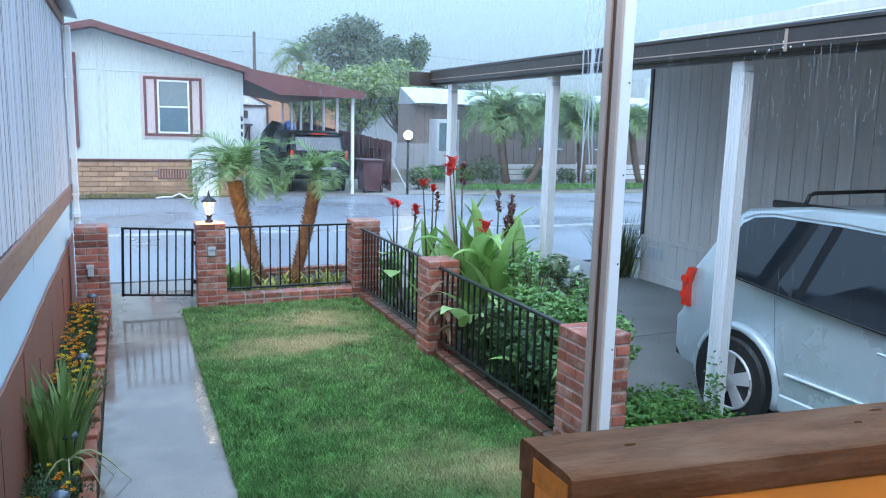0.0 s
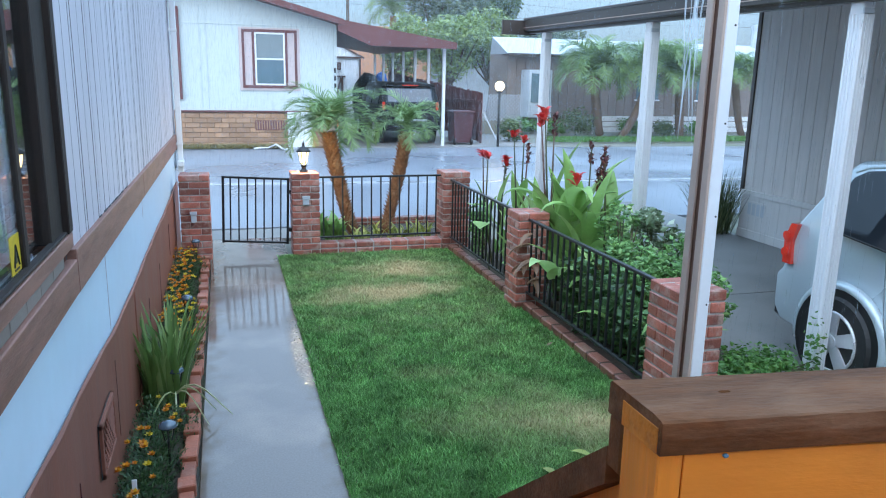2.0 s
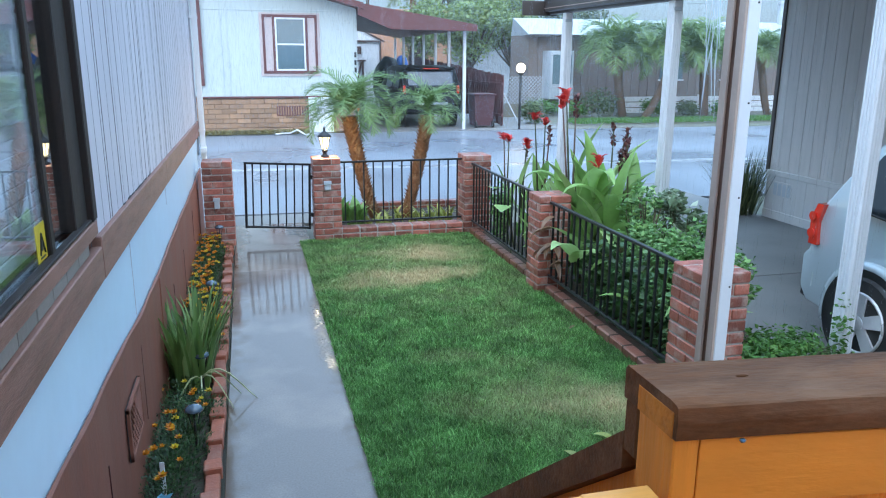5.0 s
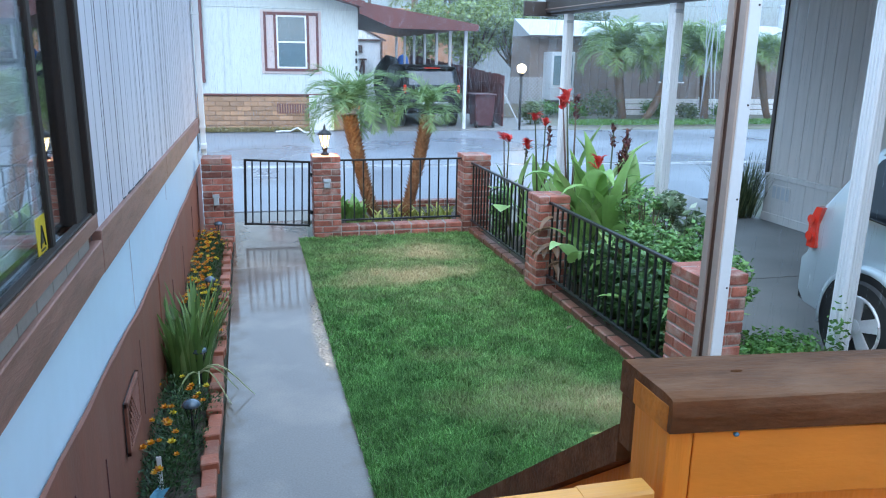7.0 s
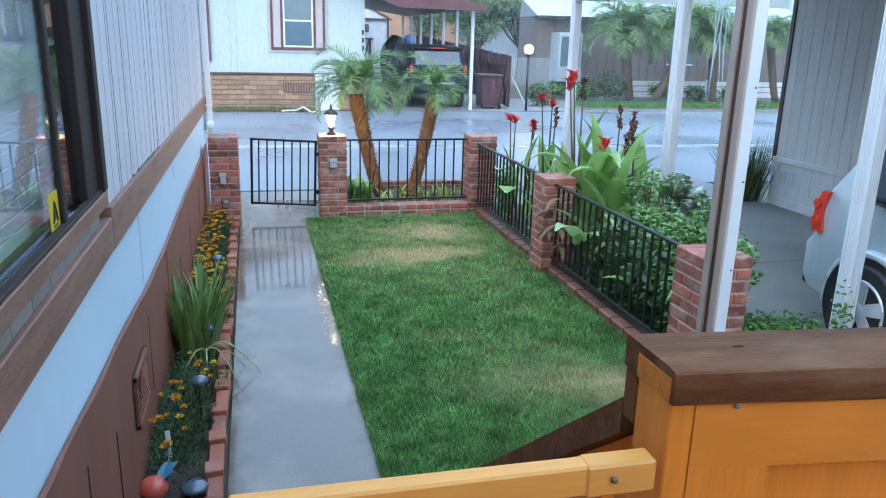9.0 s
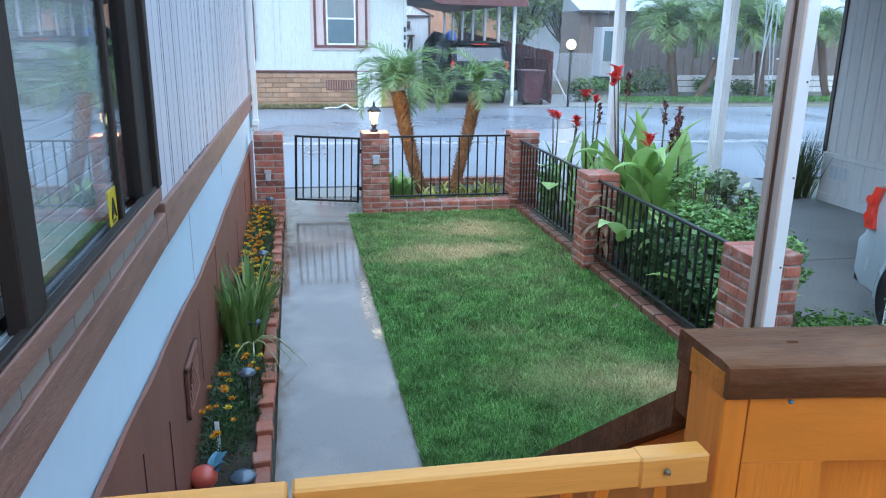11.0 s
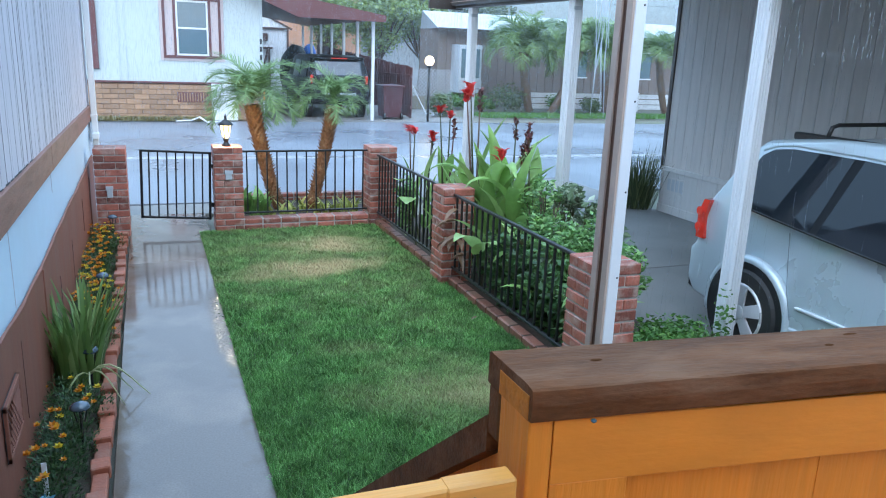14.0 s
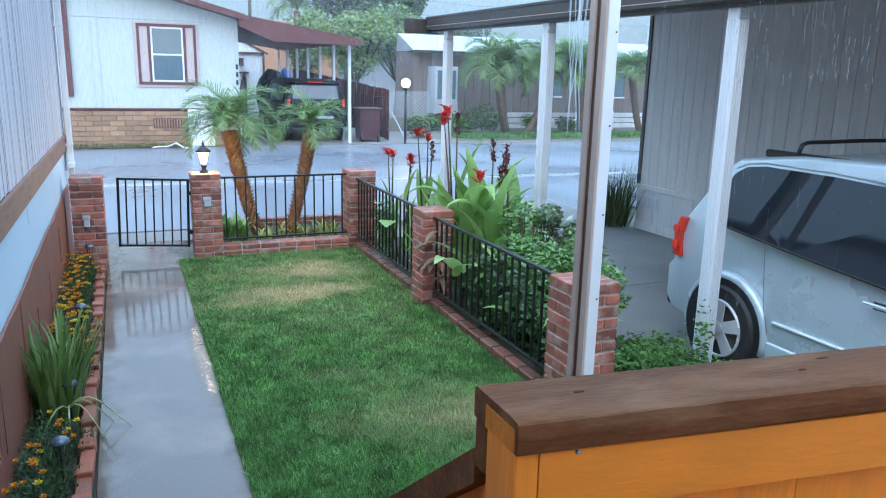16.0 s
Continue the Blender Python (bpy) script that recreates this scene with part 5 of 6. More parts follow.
suv, sx = car("suv", "black sport utility vehicle under the carport, tail to the street", (5.85, 28.4, 0), 180, sp, 1.95, M_blackpaint, M_vanglass, (3.95, 1.0), .38, 1.15, 1.9, .16,
    (((4.45, 1.24), (4.4, 1.62), (3.4, 1.72), (3.4, 1.22)), ((3.3, 1.22), (3.3, 1.72), (2.3, 1.74), (2.3, 1.2))))
rw = part("rear_window", boxes((-.74, .74, -.02, .03, -.22, .26), bevel=.02), M_skyglass, suv)
rw.matrix_basis = pose(0, 4.735, 1.50, 20, 0, 0)
part("spoiler", boxes((-.78, .78, 4.5, 4.80, 1.80, 1.87), bevel=.02), M_blackpaint, suv)
part("brake_light", boxes((-.25, .25, 4.79, 4.815, 1.81, 1.845), bevel=.005), M_taillight, suv)
part("rear_bumper", boxes((-.95, .95, 4.85, 5.0, .5, .78), bevel=.04), M_blackpaint, suv)
part("step_pad", boxes((-.5, .5, 4.95, 5.01, .72, .80), bevel=.01), M_paleroof, suv)
for sgn in (-1, 1):
    part("tail_light", boxes((sgn * .86 - .045, sgn * .86 + .045, 4.82, 4.88, 1.05, 1.32), bevel=.02), M_taillight, suv)
part("plate", boxes((-.16, .16, 4.925, 4.935, .95, 1.07), bevel=.003), M_paleroof, suv)
part("plate_bar", boxes((-.11, .11, 4.936, 4.939, .99, 1.03)), M_black, suv)

shed = thing("garden_shed", "white shed with dark brown crossed trim", "shed", (5.3, 36.5, 0))
part("wall", boxes((-1.2, 1.2, 0, 2.5, 0, 2.9)), M_white, shed)
ga = bmesh.new()
vs = [ga.verts.new((x, yv, z)) for yv in (-.05, 2.6) for x, z in ((-1.3, 2.9), (1.3, 2.9), (0, 3.5))]
ga.faces.new(vs[:3]); ga.faces.new(vs[3:][::-1])
for q in range(3):
    ga.faces.new((vs[q], vs[(q + 1) % 3], vs[3 + (q + 1) % 3], vs[3 + q]))
part("gable", ga, M_white, shed)
for a, b in (((-1.4, 2.86), (0, 3.55)), ((0, 3.55), (1.4, 2.86)), ((-1.25, 2.88), (1.25, 2.88)), ((-1.2, 0), (-1.2, 2.9)), ((1.2, 0), (1.2, 2.9)), ((.35, 0), (.35, 2.0)), ((-.75, 2.0), (.5, 2.0)), ((-.7, .1), (-.2, 1.95)), ((-.2, .1), (-.7, 1.95)), ((-.2, .1), (.3, 1.95)), ((-.2, 0), (-.2, 2.0))):
    part("trim_board", tube(bmesh.new(), [(a[0], -.07, a[1]), (b[0], -.07, b[1])], .06, 4), M_shedbrown, shed)
part("vent", boxes((-.1, .3, -.07, -.04, 2.3, 2.65), bevel=.01), M_shedbrown, shed)
ow = part("orange_house", boxes((6.8, 12, 44, 50, 0, 4.8)), M_orangewall)
tagged(ow, "orange stucco house wall far behind the carport", "house")
bt = thing("blue_tarp", "crumpled bright blue tarpaulin hung by a carport post", "tarp", (6.85, 33.0, 1.95))
tb = bmesh.new()
bmesh.ops.create_icosphere(tb, subdivisions=3, radius=.26)
for v in tb.verts:
    v.co *= 1 + .25 * noise.noise(v.co * 5)
    v.co.y *= .4
    v.co.z *= 1.1
part("cloth", tb, mat("blue_tarp", (.03, .16, .55), .5, bump=.2), bt, smooth=True)
bb = thing("covered_grill", "black covered barbecue beside the carport", "grill", (6.0, 31.9, 0))
tb = bmesh.new()
bmesh.ops.create_icosphere(tb, subdivisions=3, radius=.6)
for v in tb.verts:
    v.co *= 1 + .12 * noise.noise(v.co * 3)
    v.co.z = max(-1.14, v.co.z * 1.75)
bmesh.ops.translate(tb, verts=tb.verts, vec=(0, 0, 1.15))
part("cover", tb, M_black, bb, smooth=True)

bn = thing("wheelie_bin", "maroon plastic wheelie bin beside the fence", "bin", (7.55, 23.75, 0))
tb = bmesh.new()
vs = [tb.verts.new((x * s, yv * s, z)) for z, s in ((.06, .85), (1.0, 1.0)) for x, yv in ((-.33, -.38), (.33, -.38), (.33, .38), (-.33, .38))]
for q in ((3, 2, 1, 0), (4, 5, 6, 7), (0, 1, 5, 4), (1, 2, 6, 5), (2, 3, 7, 6), (3, 0, 4, 7)):
    tb.faces.new([vs[i] for i in q])
part("body", tb, M_bin, bn)
part("lid", boxes((-.37, .37, -.44, .42, 1.0, 1.06), bevel=.02), M_bin, bn, "wet maroon lid")
for s in (-1, 1):
    part("wheel", lathe(bmesh.new(), [(.1, -.03), (.1, .03)], 14, (s * .28, -.36, .1), axis="x"), M_black, bn)

wf = thing("wooden_fence", "maroon board fence running back from the street", "fence", (8.35, 23.9, 0), kind="structure", rz=99)
fb = to_mesh("board", boxes((0, .155, -.012, .012, 0, 1.62), bevel=.004), M_fencewood)
for i in range(52):
    piece("board", fb, wf, pose(i * .165, R.uniform(-.01, .01), R.uniform(-.02, .03) + .012 * i, 0, 0, R.uniform(-2, 2)))
part("rail", boxes((0, 8.5, .015, .06, 1.3, 1.38)), M_fencewood, wf)
part("rail", boxes((0, 8.5, .015, .06, .3, .38)), M_fencewood, wf)
stk = part("leaning_stake", tube(bmesh.new(), [(8.75, 23.3, 0), (8.35, 23.9, 1.05)], .02, 6), M_paleroof)
tagged(stk, "pale stake leaning on the fence end", "stake")

lp = thing("street_lamp", "black garden lamp post with a lit white globe", "lamp", (8.5, 22.75, 0))
part("post", tube(bmesh.new(), [(0, 0, -.05), (0, 0, 1.66)], .04, 12), M_black, lp, smooth=True)
part("collar", lathe(bmesh.new(), [(.06, 1.64), (.09, 1.68), (.09, 1.72), (.05, 1.73)], 14), M_black, lp)
gb_ = bmesh.new()
bmesh.ops.create_uvsphere(gb_, u_segments=20, v_segments=12, radius=.145)
bmesh.ops.translate(gb_, verts=gb_.verts, vec=(0, 0, 1.86))
glb = part("globe", gb_, M_lampglow, lp, "glowing white globe", smooth=True)
glb.visible_shadow = False
q_ = bpy.data.lights.new("street_bulb", "POINT")
q_.energy, q_.color, q_.shadow_soft_size = 14, (1.0, .80, .5), .14
qo = new("street_bulb", q_)
qo.parent, qo.location = lp, (0, 0, 1.86)

sg = thing("yard_sign", "small round orange sign on a white stake", "sign", (3.40, 22.5, -.02))
part("stake", tube(bmesh.new(), [(0, 0, 0), (0, 0, .62)], .018, 6), M_white, sg)
part("disc", lathe(bmesh.new(), [(.02, -.012), (.15, -.012), (.15, .012), (.02, .012)], 8, (0, 0, .75), axis="x"), M_orangesign, sg)
sg.children[1].matrix_basis = pose(0, 0, 0, 0, 0, 90)

# brown house to the east
bh = thing("brown_house", "long brown mobile home with a pale metal roof", "house", (0, 30, 0), kind="structure")
bw = part("wall", boxes((11.5, 30, .06, 2.2, 0, 3.08)), M_brownhouse, bh)
bb_ = to_mesh("siding_board", boxes((0, .38, 0, .06, .4, 3.05), bevel=.008), M_brownhouse)
for i in range(49):
    piece("siding_board", bb_, bw, pose(11.5 + i * .39, 0, 0))
rb = bmesh.new()
vs = [rb.verts.new(p) for p in ((11.3, -.5, 3.06), (30.4, -.5, 3.06), (30.4, 1.6, 3.80), (11.35, 1.6, 3.80), (30.4, 2.8, 3.06), (11.7, 2.8, 3.06))]
for q in ((0, 1, 2, 3), (3, 2, 4, 5), (0, 3, 5), (1, 4, 2)):
    rb.faces.new([vs[i] for i in q])
part("roof", rb, M_paleroof, bh)
part("fascia", boxes((11.3, 30.4, -.53, -.5, 2.98, 3.09), bevel=.006), M_gutter, bh)
part("flue", lathe(bmesh.new(), [(.2, 0), (.2, 1.3), (.26, 1.3), (.26, 1.42), (.1, 1.45)], 12, (24.4, 1.4, 3.3)), M_paleroof, bh, "pale metal flue pipe")
bay = part("bay_window", boxes((12.1, 13.1, -.9, 0, .55, 2.45), bevel=.02), M_paleroof, bh, "pale box bay window")
part("pane", boxes((12.2, 13.0, -.92, -.9, 1.15, 2.3)), M_glasspane, bay)
for k in range(4):
    part("bay_board", boxes((12.08, 13.12, -.925, -.9, .56 + k * .13, .67 + k * .13), bevel=.006), M_paleroof, bay)
part("glazing_bar", boxes((12.57, 12.63, -.94, -.92, 1.15, 2.3)), M_white, bay)
for x0, x1 in ((17.5, 18.6), (20.5, 22)):
    w2 = part("window", boxes((x0, x1, -.03, 0, 1.3, 2.4), bevel=.01), M_glasspane, bh)
    part("window_frame", boxes((x0 - .06, x1 + .06, -.04, -.005, 1.24, 1.3), (x0 - .06, x1 + .06, -.04, -.005, 2.4, 2.46)), M_white, w2)
sw = thing("white_skirt_fence", "low white slatted fence before the brown house", "fence", (14.2, 27.5, 0))
for k in range(3):
    part("slat", boxes((0, 11, 0, .03, .08 + k * .22, .27 + k * .22), bevel=.006), M_white, sw)
for k in range(7):
    part("post", boxes((k * 1.83 - .05, k * 1.83 + .05, -.04, .0, 0, .78), bevel=.006), M_white, sw)
lf = thing("lattice_fence", "white diagonal lattice fence panel", "fence", (9.1, 27.5, 0))
for i in range(22):
    for sgn in (1, -1):
        u = i * .14 - .6
        a0, a1 = max(0, u), min(2.1, u + 1.0)
        if sgn > 0:
            z0, z1 = .5 + (a0 - u), .5 + (a1 - u)
        else:
            z0, z1 = 1.5 - (a0 - u), 1.5 - (a1 - u)
        if a1 - a0 > .05:
            part("lath", tube(bmesh.new(), [(a0, .01 * sgn, z0), (a1, .01 * sgn, z1)], .014, 4), M_paleroof, lf)
part("base_board", boxes((0, 2.1, -.02, .02, 0, .5)), M_earth, lf)
fhh = thing("far_house", "dim far houses behind the trees", "house", (13, 46, 0), kind="structure")
part("wall", boxes((-3, 8, 0, 6, 0, 2.9)), M_paleroof, fhh)
part("roof", boxes((-3.4, 8.4, -.4, 6.4, 2.9, 3.15)), M_gutter, fhh)
pole = thing("utility_pole", "wooden utility pole with thin wires", "pole", (10.3, 64, 0))
part("pole", tube(bmesh.new(), [(0, 0, 0), (0, 0, 9.3)], [.17, .12], 8), M_bark, pole)
part("crossarm", boxes((-.9, .9, -.06, .06, 5.0, 5.12)), M_bark, pole)
for z in (5.2, 8.9, 7.7):
    part("wire", tube(bmesh.new(), [(-40, 0, z - .3), (-20, 0, z - .6), (0, 0, z), (20, 0, z - .8), (45, 0, z - .4)], .012, 4), M_black, pole)

# ---- plants ----
PR = random.Random(21)


def frond_mesh(L, seed, material=M_frond):
    r = random.Random(seed)
    V, F = [], []
    n = 44
    lean0, bend = r.uniform(16, 28), r.uniform(95, 130)
    p = Vector((0, 0, 0))
    for i in range(n):
        t = i / (n - 1)
        a = radians(lean0 + bend * t ** 1.3)
        d = Vector((math.sin(a), 0, math.cos(a)))
        q = p + d * L / n
        w = .012 * (1 - t) + .003
        k = len(V)
        V += [(p.x, -w, p.z), (p.x, w, p.z), (q.x, w, q.z), (q.x, -w, q.z)]
        F.append((k, k + 1, k + 2, k + 3))
        if t > .10:
            ll = L * .40 * math.sin(math.pi * min(1, .16 + t * .86)) ** .7 + .03
            for sgn in (-1, 1):
                sp = radians(r.uniform(48, 66) - 25 * t)
                up = Vector((-math.cos(a), 0, math.sin(a)))
                dr = (d * math.cos(sp) + Vector((0, sgn, 0)) * math.sin(sp) + up * r.uniform(.05, .3)).normalized()
                e1 = q + dr * ll * .55
                e2 = q + dr * ll + Vector((0, 0, -ll * r.uniform(.06, .26)))
                wd = d * (.0065 + .003 * r.random())
                k = len(V)
                V += [tuple(q - wd), tuple(q + wd), tuple(e1 + wd * .9), tuple(e1 - wd * .9), tuple(e2)]
                F += [(k, k + 1, k + 2, k + 3), (k + 3, k + 2, k + 4)]
        p = q
    return raw_mesh("frond", V, F, material)


FRONDS = [frond_mesh(.95, s) for s in range(4)]


def palm(label, at, top, r0, r1, fronds=30, scale=1.0, bend=.12, stubs=True, bark=M_trunk):
    """Trunk with diamond leaf stubs from the ground to top, and arching fronds."""
    th = thing("palm_tree", label, "palm", at)
    T = Vector(top) - Vector(at)
    side = Vector((-T.y, T.x, 0)).normalized() if T.xy.length > .01 else Vector((1, 0, 0))
    lean = Vector((T.x, T.y, 0))
    pts = []
    for i in range(9):
        t = i / 8
        pts.append(lean * (t ** .75) + Vector((0, 0, T.z * t)))
    tb = tube(bmesh.new(), pts, [r0 + (r1 - r0) * min(1, t / 8 * 1.2) for t in range(9)], 12)
    tk = part("trunk", tb, bark, th, "rough brown trunk with cut leaf bases", smooth=True)
    if stubs:
        V, F = [], []
        rows = int(T.z / .045)
        for j in range(rows):
            t = (j + .5) / rows
            c = lean * (t ** .75) + Vector((0, 0, T.z * t))
            rad = r0 + (r1 - r0) * min(1, t * 1.2)
            for k in range(9):
                a = 2 * math.pi * (k + .5 * (j % 2)) / 9 + PR.uniform(-.1, .1)
                o = Vector((math.cos(a), math.sin(a), 0))
                s = Vector((-o.y, o.x, 0)) * rad * .3
                b = c + o * rad * .95
                k0 = len(V)
                tip = b + o * .042 * PR.uniform(.6, 1.3) + Vector((0, 0, .036))
                V += [tuple(b - s), tuple(b + s), tuple(b + Vector((0, 0, -.03))), tuple(tip)]
                F += [(k0, k0 + 1, k0 + 3), (k0 + 1, k0 + 2, k0 + 3), (k0 + 2, k0, k0 + 3)]
        ob = tagged(new("bark_scale", raw_mesh("bark_scale", V, F, bark)), kind="stuff")
        ob.parent = tk
    for i in range(fronds):
        f = (i + .5) / fronds
        a = i * 137.5 + PR.uniform(-12, 12)
        piece("frond", FRONDS[i % 4], th, Matrix.Translation(T + Vector((0, 0, .02 + .10 * (1 - f) * scale))) @ pose(0, 0, 0, 0, -14 + 56 * f + PR.uniform(-9, 9), a) @ Matrix.Scale(scale * PR.uniform(.8, 1.1), 4))
    return th


palm("small palm with arching green fronds behind the railing", (1.88, 10.3, 0), (1.52, 10.3, 1.40), .072, .092, 26, .90)
palm("small leaning palm with arching green fronds by the street", (2.24, 10.3, 0), (2.585, 10.3, 1.40), .068, .08, 18, .74)
palm("tall feathery palm in front of the brown house", (14.4, 27.2, 0), (13.9, 27.0, 2.25), .16, .18, 46, 2.15, bark=M_fartrunk)
palm("feathery palm with a leaning trunk near the fence", (14.9, 26.4, 0), (15.9, 26.2, 2.35), .14, .15, 46, 2.15, bark=M_fartrunk)
palm("feathery palm among garden shrubs", (17.6, 26.6, 0), (17.4, 26.6, 2.25), .16, .17, 36, 2.0, bark=M_fartrunk)
palm("slim palm near the grey house corner", (20.5, 26.6, 0), (19.9, 26.6, 2.2), .13, .14, 32, 1.8, bark=M_fartrunk)
palm("tall far palm with drooping fronds", (10.2, 47, 0), (10.4, 47, 5.6), .22, .2, 24, 2.3, stubs=False)


def scatter_leaves(name, label, category, blobs, count, size, material, seed, kind="", flat=.35, twigs=True):
    """A bush of many small leaves on twigs; blobs: centres and radii that give its uneven outline."""
    r = np.random.default_rng(seed)
    th = thing(name, label, category, (blobs[0][0], blobs[0][1], 0), kind=kind)
    o = np.array((blobs[0][0], blobs[0][1], 0))
    wts = np.array([b[3] * b[4] * b[5] for b in blobs], float)
    idx = r.choice(len(blobs), count, p=wts / wts.sum())
    B = np.array(blobs, float)[idx]
    d = r.normal(size=(count, 3))
    d /= np.linalg.norm(d, axis=1)[:, None]
    rad = r.uniform(.25, 1.0, count) ** .5 * (1 + .25 * r.normal(size=count).clip(-1, 1))
    P = B[:, :3] + d * rad[:, None] * B[:, 3:6] - o
    P[:, 2] = np.maximum(P[:, 2], .02)
    u = r.normal(size=(count, 3))
    u[:, 2] *= flat
    u /= np.linalg.norm(u, axis=1)[:, None]
    w = np.cross(u, d + r.normal(size=(count, 3)) * .5)
    w /= np.linalg.norm(w, axis=1)[:, None] + 1e-6
    s = size * r.uniform(.6, 1.35, count)[:, None]
    nrm = np.cross(u, w)
    Q = np.stack([P - u * s * .5, P + w * s * .3 + nrm * s * .06, P + u * s * .55 - nrm * s * .10, P - w * s * .3 + nrm * s * .06], 1).reshape(-1, 3)
    k = np.arange(count) * 4
    F = np.concatenate([np.stack([k, k + 1, k + 2], -1), np.stack([k, k + 2, k + 3], -1)]).tolist()
    ob = tagged(new("foliage", raw_mesh("foliage", Q.tolist(), F, material)), kind="stuff")
    ob.parent = th
    if twigs:
        tb = bmesh.new()
        for b in blobs:
            c = Vector(b[:3]) - Vector(o)
            for k in range(3):
                e = c + Vector([r.uniform(-.5, .5) * b[3 + q] for q in range(3)])
                tube(tb, [(c.x * .6, c.y * .6, 0.0), (c + (e - c) * .3) * .8, e], [.010, .007, .003], 5)
        tagged(part("branchwork", tb, M_stem, th), kind="stuff")
    return th


def tree(label, at, h, blobs, count, size, material, seed, trunk_r=.25):
    th = scatter_leaves("tree", label, "tree", [(at[0], at[1], h * .75, .1, .1, .1)] + blobs, count, size, material, seed, twigs=False)
    tb = bmesh.new()
    tube(tb, [(0, 0, 0), (.1, 0, h * .3), (0, .1, h * .6), (.1, 0, h * .9)], [trunk_r, trunk_r * .8, trunk_r * .5, trunk_r * .15], 9)
    part("trunk", tb, M_bark, th)
    for b in blobs:
        e = Vector(b[:3]) - Vector((at[0], at[1], 0))
        lm = tube(bmesh.new(), [(0, 0, h * .35), tuple(e * .5 + Vector((0, 0, h * .15))), tuple(e)], [trunk_r * .4, trunk_r * .25, trunk_r * .06], 6)
        part("limb", lm, M_bark, th)
    return th


def blobs_round(cx, cy, cz, rx, rz, n, seed, small=.45):
    r = random.Random(seed)
    out = []
    for i in range(n):
        a, f, g = r.uniform(0, 6.28), r.uniform(.2, .85), r.uniform(-.8, .85)
        k = math.sqrt(max(.05, 1 - g * g))
        s = small * r.uniform(.6, 1.2)
        out.append((cx + rx * f * k * math.cos(a), cy + rx * f * k * math.sin(a), cz + rz * g * .8, rx * s, rx * s, rz * s * .8))
    return out


tree("large dark broadleaf tree behind the houses", (12.6, 44, 0), 8, blobs_round(12.6, 44, 6.4, 2.7, 2.1, 16, 1), 9000, .22, M_treegrey, 1)
tree("dark upright tree behind the brown house", (16.3, 45, 0), 7.4, blobs_round(16.3, 45, 5.9, 1.4, 2.2, 10, 2), 5600, .2, M_tree, 2)
tree("light green spreading tree beside the carport", (10.8, 36, 0), 4.6, blobs_round(10.8, 36, 3.5, 2.0, 1.6, 16, 3), 9000, .17, M_treelight, 3, .15)
tree("light green drooping tree behind the carport", (8.9, 40, 0), 4.6, blobs_round(9.1, 40, 3.3, 1.6, 2.0, 12, 4), 6000, .18, M_treelight, 4, .15)
tree("light green tree above the far fence", (13.2, 37, 0), 5.0, blobs_round(13.0, 37, 4.0, 1.9, 1.7, 14, 8), 7500, .17, M_treelight, 8, .15)
tree("far green tree over the brown house roof", (21.5, 48, 0), 5, blobs_round(21.5, 48, 4.3, 3.2, 1.2, 10, 5), 4500, .24, M_treegrey, 5)
scatter_leaves("hedge", "dark green hedge across the far gardens", "hedge", [(x, 52 + (x % 3), 1.6, 3, 1.5, 1.9) for x in range(-14, 52, 4)], 9000, .35, M_treegrey, 9, twigs=False)
for i, (x, yv, r_, h_) in enumerate(((12.4, 27.6, .6, .5), (13.4, 27.3, .7, .9), (15.6, 27.0, .5, .6), (16.9, 26.7, .4, .5), (18.6, 26.9, .45, .5), (9.6, 24.6, .4, .7), (11.6, 28.6, .6, .5))):
    scatter_leaves("shrub", "rounded green garden shrub across the street", "shrub", [(x, yv, h_ * .6, r_, r_, h_ * .55), (x + r_ * .5, yv, h_ * .4, r_ * .6, r_ * .6, h_ * .4)], 900, .11, M_tree if i % 2 else M_low, 40 + i)

LEAFS = []
for s in range(4):
    V, F = [], []
    rr = random.Random(s + 60)
    blade(V, F, (0, 0, 0), 0, .68, .155, rr.uniform(6, 18), (20, 45, 80, 140)[s], 9, fold=.22, shape=lens)
    LEAFS.append(raw_mesh("leaf", V, F, M_canna, True))


def petals(seed, material, n, size):
    r = random.Random(seed)
    V, F = [], []
    for i in range(n):
        blade(V, F, (r.uniform(-.02, .02), r.uniform(-.02, .02), r.uniform(-.06, .05)), r.uniform(0, 6.28), size * r.uniform(.6, 1.2), size * .5, r.uniform(10, 80), r.uniform(20, 110), 3, fold=.2, shape=lens)
    return raw_mesh("flower", V, F, material, True)


FLOWERS = [petals(s, M_red, 16, .10) for s in range(2)]
WILTED = [petals(s + 5, M_wilt, 16, .06) for s in range(2)]


